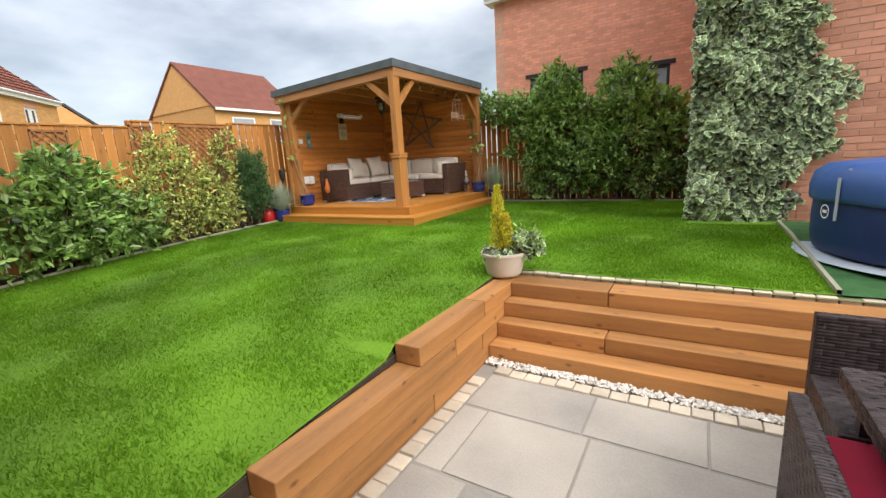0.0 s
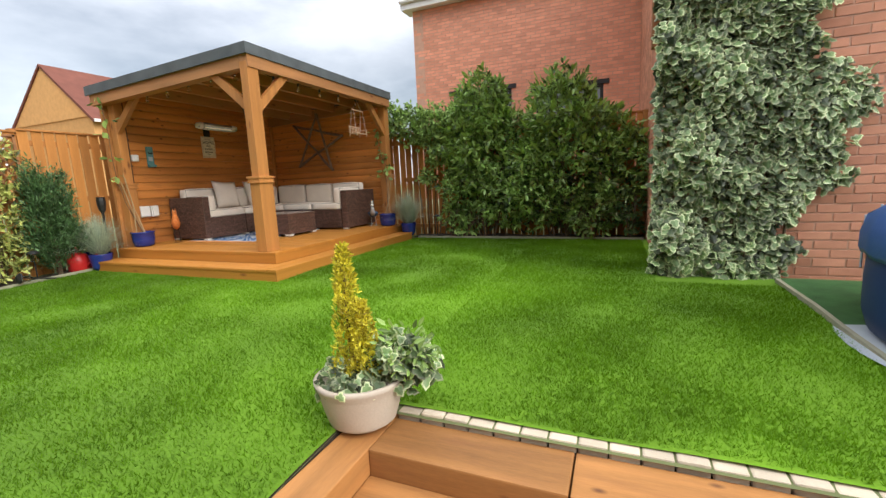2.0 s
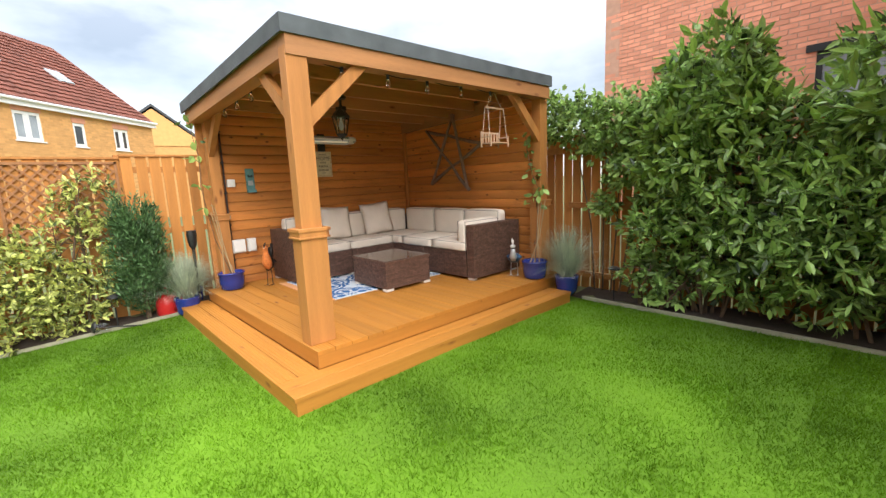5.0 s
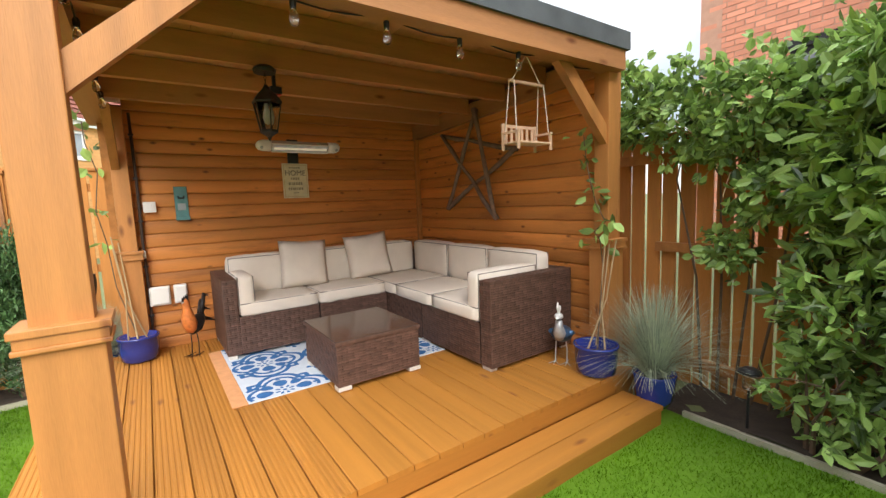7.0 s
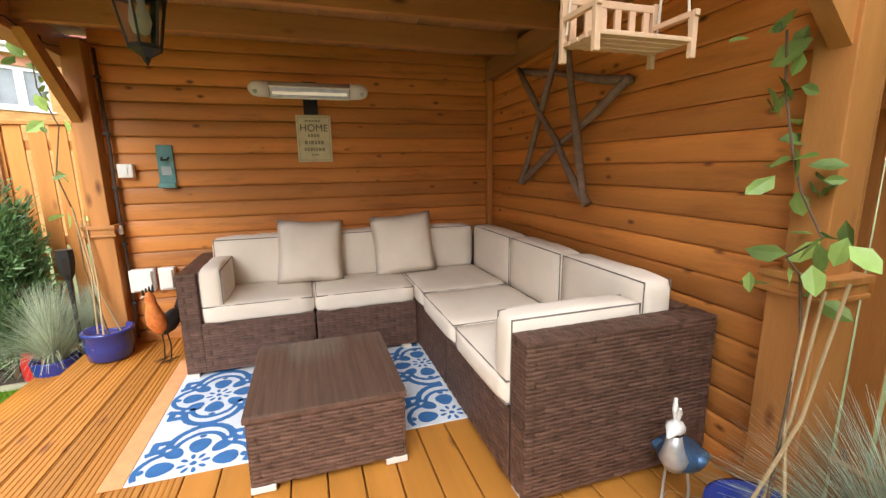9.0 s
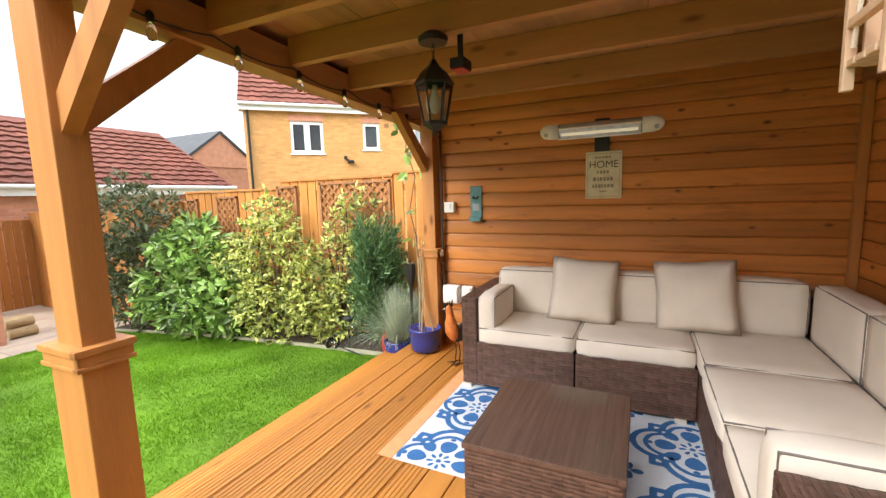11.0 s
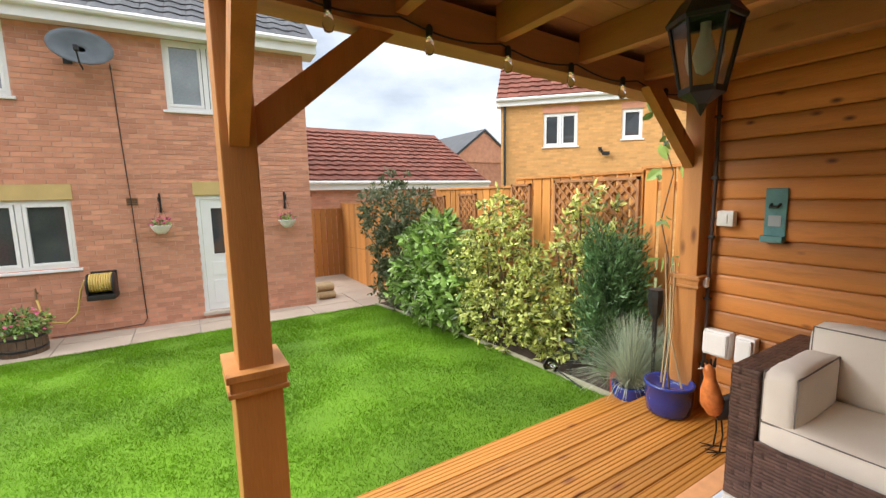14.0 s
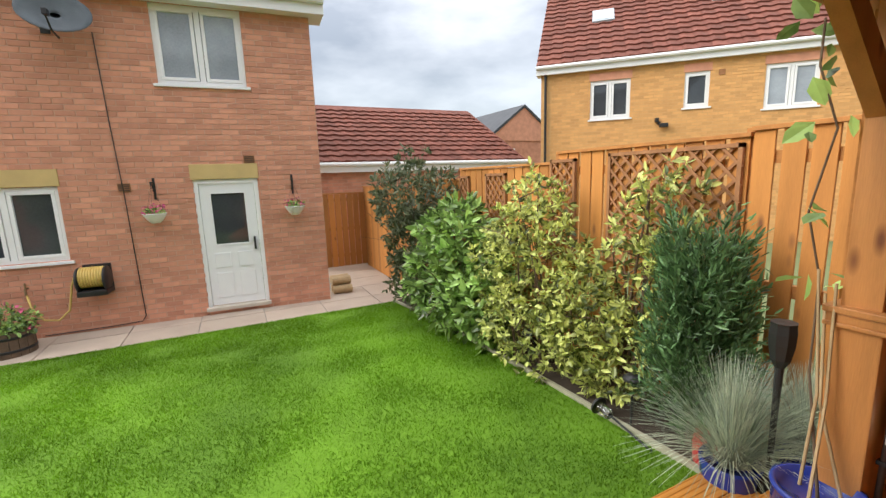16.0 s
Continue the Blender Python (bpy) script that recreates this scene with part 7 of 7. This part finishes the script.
def path_light(at, tilt=0.0):
    s = thing("path_light", "small black solar path light in the soil", "garden light", at, group="path lights")
    s.rotation_euler[0] = radians(tilt)
    bm = bmesh.new()
    tube(bm, [(0, 0, -0.08), (0, 0, 0.24)], 0.008, 8)
    part("stake", bm, M["black"], s)
    gb = bmesh.new()
    lathe(gb, [(0.03, 0.24), (0.034, 0.25), (0.034, 0.33), (0.03, 0.335)], 12)
    part("glass", gb, M["lamp_glass"], s)
    cb = bmesh.new()
    lathe(cb, [(0.0, 0.335), (0.062, 0.338), (0.06, 0.352), (0.03, 0.372), (0.0, 0.376)], 16)
    part("cap", cb, M["black"], s)


path_light((-2.88, -0.92, 0.085))
path_light((-2.9, -2.0, 0.03))
path_light((0.62, 3.12, 0.12))
path_light((-2.80, -0.78, 0.10), 78)

# ---- on the house wall ----
HM = pose(*H0, 0, 0, HT)


def on_wall(ob, x, z, off=0.0):
    """Stand a thing on the house front at a world x and height; its own -y looks into the garden."""
    ob.matrix_basis = HM @ pose(hu(x), -off, z)
    return ob


def basket(x, z, seed):
    rng = np.random.default_rng(seed)
    s = on_wall(thing("hanging_basket", "white wall basket with green and pink bedding plants", "hanging basket", group="wall baskets"), x, z)
    bb = bmesh.new()
    lathe(bb, [(0.055, 0.0), (0.10, 0.05), (0.145, 0.125), (0.15, 0.135), (0.135, 0.135), (0.0, 0.12)], 20, (0, -0.19, 0))
    part("bowl", bb, M["white_box"], s, "pale plastic bowl", True)
    hb = bmesh.new()
    tube(hb, [(0, -0.005, 0.56), (0, -0.2, 0.56), (0, -0.2, 0.5)], 0.009, 6)
    tube(hb, [(0, -0.005, 0.36), (0, -0.06, 0.44), (0, -0.15, 0.555)], 0.007, 6)
    cuboid(hb, -0.015, 0.015, -0.012, -0.001, 0.32, 0.62)
    part("bracket", hb, M["black"], s, "black scroll bracket")
    cb = bmesh.new()
    for a in (0.5, 2.6, 4.7):
        tube(cb, [(0.13 * math.cos(a), -0.19 + 0.13 * math.sin(a), 0.135), (0, -0.2, 0.5)], 0.002, 4)
    part("hanger", cb, M["black"], s)
    p, d = blob_points([((0, -0.19, 0.16), (0.13, 0.12, 0.045))], 130, rng, 0.8)
    leaf_cloud("foliage", p, d, 0.05, 0.5, M["laurel"], s, rng)
    p, d = blob_points([((0, -0.19, 0.18), (0.15, 0.14, 0.07))], 60, rng, 0.2)
    tagged(leaf_cloud("blossom", p, d, 0.035, 0.9, M["pink"], s, rng), kind="stuff")


basket(0.26, 1.22, 1)
basket(-1.58, 1.22, 2)


def satellite_dish():
    s = on_wall(thing("satellite_dish", "dark grey oval satellite dish on a wall bracket", "satellite dish"), 0.95, 3.78)
    bm = bmesh.new()
    rings = []
    for r in (0.0, 0.15, 0.3, 0.45, 0.6, 0.8, 1.0):
        rings.append([bm.verts.new((0.36 * r * math.cos(a), -0.32 + 0.07 * r * r * -1, 0.28 * r * math.sin(a))) for a in [k * math.tau / 28 for k in range(28)]])
    for r0, r1 in zip(rings[1:], rings[2:]):
        for k in range(28):
            bm.faces.new((r0[k], r0[(k + 1) % 28], r1[(k + 1) % 28], r1[k]))
    bm.faces.new(rings[1])
    bmesh.ops.transform(bm, matrix=Matrix.Translation((0, -0.3, 0)) @ pose(0, 0, 0, -24, 0, 14) @ Matrix.Translation((0, 0.3, 0)), verts=bm.verts)
    d = part("dish", bm, M["felt"], s, "dark mesh reflector", True)
    sd = d.modifiers.new("thick", "SOLIDIFY")
    sd.thickness = 0.006
    ab = bmesh.new()
    tube(ab, [(0, -0.3, -0.24), (0.02, -0.55, -0.22), (0.02, -0.66, -0.08)], 0.011, 6)
    cuboid(ab, 0.0, 0.05, -0.7, -0.62, -0.1, -0.03, 0.008)
    part("arm", ab, M["black"], s)
    mb = bmesh.new()
    tube(mb, [(-0.22, 0.0, -0.03), (-0.22, -0.12, -0.03), (-0.05, -0.26, 0.0)], 0.018, 8)
    cuboid(mb, -0.27, -0.17, -0.012, 0.0, -0.12, 0.06)
    part("wall_mount", mb, M["black"], s)


satellite_dish()
cb = bmesh.new()
pts = [(hu(0.69), 3.72), (hu(0.66), 2.6), (hu(0.62), 1.6), (hu(0.60), 0.6), (hu(0.585), -0.12), (hu(0.64), -0.20), (hu(1.0), -0.215), (hu(1.75), -0.225)]
tube(cb, [(u, -0.014, z) for u, z in pts], 0.007, 6)
cable = mesh_object("wall_cable", cb, M["black"])
cable.matrix_basis = HM
tagged(cable, "dark cable clipped down the brick wall", "cable")
for x, z in ((0.612, 1.72), (-1.0, 2.08)):
    v = on_wall(thing("air_brick", "brown louvred air brick in the wall", "vent", group="air bricks"), x, z)
    part("grille", box(-0.075, 0.075, -0.012, 0.0, -0.06, 0.06, 0.004), M["trellis"], v)
    for k in range(4):
        part("louvre", box(-0.062, 0.062, -0.018, -0.012, -0.045 + k * 0.026, -0.033 + k * 0.026), M["rattan_core"], v)


def hose_reel():
    s = on_wall(thing("hose_reel", "black wall hose reel wound with yellow hose", "hose reel"), 1.06, 0.50)
    part("backplate", box(-0.16, 0.16, -0.03, 0.0, -0.2, 0.2, 0.01), M["black"], s)
    for x in (-0.15, 0.15):
        bm = bmesh.new()
        lathe(bm, [(0.0, -0.012), (0.17, -0.012), (0.175, 0.0), (0.17, 0.012), (0.0, 0.012)], 24)
        bmesh.ops.transform(bm, matrix=pose(x, -0.2, 0.02, 0, 90, 0), verts=bm.verts)
        part("flange", bm, M["black"], s, smooth=True)
    for k in range(9):
        x = -0.12 + k * 0.03
        hb = bmesh.new()
        tube(hb, [(x, -0.2 + 0.13 * math.cos(a), 0.05 + 0.13 * math.sin(a)) for a in [q * math.tau / 16 for q in range(17)]], 0.0145, 6, cap=False)
        part("hose_turn", hb, M["hose"], s, "coiled yellow hose", True)
    part("tray", box(-0.17, 0.17, -0.34, -0.03, -0.19, -0.11, 0.02), M["black"], s)
    lb = bmesh.new()
    pts = [(-0.14, -0.2, 0.12), (-0.2, -0.18, 0.1), (-0.26, -0.16, -0.05), (-0.33, -0.15, -0.38), (-0.46, -0.15, -0.5), (-0.62, -0.13, -0.48), (-0.74, -0.1, -0.32), (-0.78, -0.06, -0.13)]
    tube(lb, [(x, y, z) for x, y, z in pts], 0.013, 8)
    part("loose_hose", lb, M["hose"], s, "loop of pale hose to the tap", True)
    tb = bmesh.new()
    tube(tb, [(-0.78, 0.0, -0.05), (-0.78, -0.07, -0.05), (-0.78, -0.08, -0.13)], 0.014, 8)
    tube(tb, [(-0.78, -0.06, -0.04), (-0.78, -0.06, 0.03)], 0.012, 8)
    part("tap", tb, M["brass"], s, "brass garden tap")


hose_reel()
wl_ = on_wall(thing("wall_lamp", "white round security lamp on the wall", "wall lamp"), 2.80, 1.62)
lb = bmesh.new()
lathe(lb, [(0.0, -0.07), (0.06, -0.06), (0.085, -0.02), (0.08, 0.03), (0.05, 0.06), (0.0, 0.07)], 18, (0, -0.09, 0))
part("shade", lb, M["white_box"], wl_, smooth=True)
part("mount", box(-0.03, 0.03, -0.05, 0.0, -0.03, 0.03, 0.005), M["white_box"], wl_)


def bench():
    s = thing("garden_bench", "pale weathered slatted garden bench against the house", "bench", (3.05, -5.93, PAVE), 180 - 3.5)
    for x in (-0.7, 0.7):
        part("front_leg", box(x - 0.03, x + 0.03, -0.30, -0.24, 0.0, 0.60, 0.004), M["bench"], s)
        part("back_leg", box(x - 0.03, x + 0.03, 0.20, 0.26, 0.0, 0.86, 0.004), M["bench"], s)
        part("armrest", box(x - 0.035, x + 0.035, -0.33, 0.22, 0.60, 0.63, 0.006), M["bench"], s)
    part("top_rail", box(-0.73, 0.73, 0.205, 0.255, 0.80, 0.90, 0.006), M["bench"], s)
    part("lower_rail", box(-0.67, 0.67, 0.21, 0.25, 0.46, 0.52, 0.004), M["bench"], s)
    for k in range(12):
        x = -0.6 + k * 0.109
        part("back_slat", box(x - 0.025, x + 0.025, 0.222, 0.238, 0.52, 0.80, 0.003), M["bench"], s)
    for k in range(6):
        part("seat_slat", box(-0.67, 0.67, -0.29 + k * 0.083, -0.22 + k * 0.083, 0.42, 0.44, 0.003), M["bench"], s)
    part("front_panel", box(-0.67, 0.67, -0.285, -0.265, 0.04, 0.41, 0.004), M["bench"], s)


bench()


def barrel_planter():
    rng = np.random.default_rng(91)
    s = thing("half_barrel_planter", "half-barrel planter full of green and pink flowers", "planter", (1.93, -6.0, PAVE))
    for k in range(18):
        a = k * math.tau / 18
        bm = bmesh.new()
        r = 0.25
        cuboid(bm, r - 0.022, r, -0.041, 0.041, 0.0, 0.30, 0.004, pose(0, 0, 0, 0, 0, math.degrees(a)))
        part("stave", bm, M["bark"], s)
    for z in (0.06, 0.22):
        hb = bmesh.new()
        lathe(hb, [(0.253, z), (0.258, z + 0.005), (0.258, z + 0.03), (0.253, z + 0.035)], 30)
        part("hoop", hb, M["black"], s)
    part("compost", (lambda bm: lathe(bm, [(0.0, 0.24), (0.235, 0.24), (0.235, 0.26), (0.0, 0.265)], 24) and bm)(bmesh.new()), M["soil"], s)
    p, d = blob_points([((0, 0, 0.38), (0.28, 0.26, 0.2))], 700, rng, 0.6)
    leaf_cloud("foliage", p, d, 0.06, 0.5, M["laurel"], s, rng)
    p, d = blob_points([((0, 0, 0.4), (0.28, 0.26, 0.2))], 60, rng, 0.15)
    leaf_cloud("blossom", p, d, 0.045, 0.9, M["pink"], s, rng)


barrel_planter()

# logs by the passage
for k, (x, y, z) in enumerate(((-2.2, -6.55, 0.06), (-2.2, -6.72, 0.06), (-2.2, -6.63, 0.2), (-2.2, -6.8, 0.2))):
    bm = bmesh.new()
    tube(bm, [(-0.16, 0, 0), (0.0, 0.005, 0), (0.16, 0, 0)], [0.075, 0.072, 0.07], 12)
    lg = mesh_object("log", bm, M["cane"])
    lg.matrix_basis = pose(x - 0.1, y, PAVE + z + 0.012)
    tagged(lg, "short split log stacked by the house corner", "log", "stacked logs")

# ---- terrace pieces: slabs, setts and gravel ----
ROWS_Y = [(-3.01, -3.43), (-3.44, -4.02), (-4.03, -4.46), (-4.47, -5.05), (-5.06, -5.48)]
rs = random.Random(3)
WIDTHS = [0.72, 0.60, 0.9, 0.45, 0.6, 0.9, 0.43, 0.62]
for r, (ya, yb) in enumerate(ROWS_Y):
    x, k = 2.735 - (0.0, 0.28, 0.1, 0.36, 0.2)[r], r * 3
    while x < 6.95:
        w = WIDTHS[k % 8]
        x0, x1 = max(x, 2.735), min(x + w, 6.98)
        if x1 - x0 > 0.08:
            part("slab", box(x0 + 0.006, x1 - 0.006, yb + 0.006, ya - 0.006, PATIO - 0.035, PATIO + rs.uniform(-0.003, 0.002), 0.004), M["slab"], PATIO_ROOT)
        x += w
        k += 1


def setts(root, x0, x1, y0, y1, z, along, step=0.112, mat="sett"):
    n = int(((x1 - x0) if along == "x" else (y1 - y0)) / step)
    for k in range(n):
        j = rs.uniform(-0.006, 0.006)
        if along == "x":
            b = box(x0 + k * step + 0.003, x0 + (k + 1) * step - 0.003, y0 + j * 0.5, y1 + j * 0.5, z - 0.05, z + j, 0.009)
        else:
            b = box(x0 + j * 0.5, x1 + j * 0.5, y0 + k * step + 0.006, y0 + (k + 1) * step - 0.006, z - 0.05, z + j, 0.009)
        part("sett", b, M[mat], root)


setts(PATIO_ROOT, 2.74, 6.9, -3.0, -2.905, PATIO + 0.008, "x")
setts(PATIO_ROOT, 2.63, 2.725, -5.45, -3.0, PATIO + 0.006, "y")
top_setts = thing("sett_edging", "row of pale stone setts behind the top sleeper", "edging", kind="structure")
setts(top_setts, 2.62, 6.9, -2.083, -1.995, 0.030, "x")
rng = np.random.default_rng(4)
n = 2400
c = np.stack([rng.uniform(2.63, 6.9, n), rng.uniform(-2.90, -2.82, n), PATIO + 0.004 + 0.02 * rng.random(n)], 1)
verts, faces = [], []
for p in c:
    k, r = len(verts), rng.uniform(0.008, 0.017)
    q = rng.normal(size=(6, 3)) * 0.25
    for d, e in zip(((1, 0, 0), (-1, 0, 0), (0, 1, 0), (0, -1, 0), (0, 0, 0.7), (0, 0, -0.7)), q):
        verts.append(tuple(p + r * (np.array(d) + e)))
    faces += [[k + i for i in f] for f in ((0, 2, 4), (2, 1, 4), (1, 3, 4), (3, 0, 4), (2, 0, 5), (1, 2, 5), (3, 1, 5), (0, 3, 5))]
gr = raw_mesh("white_gravel", verts, faces, M["gravel"])
tagged(gr, "strip of white gravel below the bottom step", "gravel", kind="stuff")
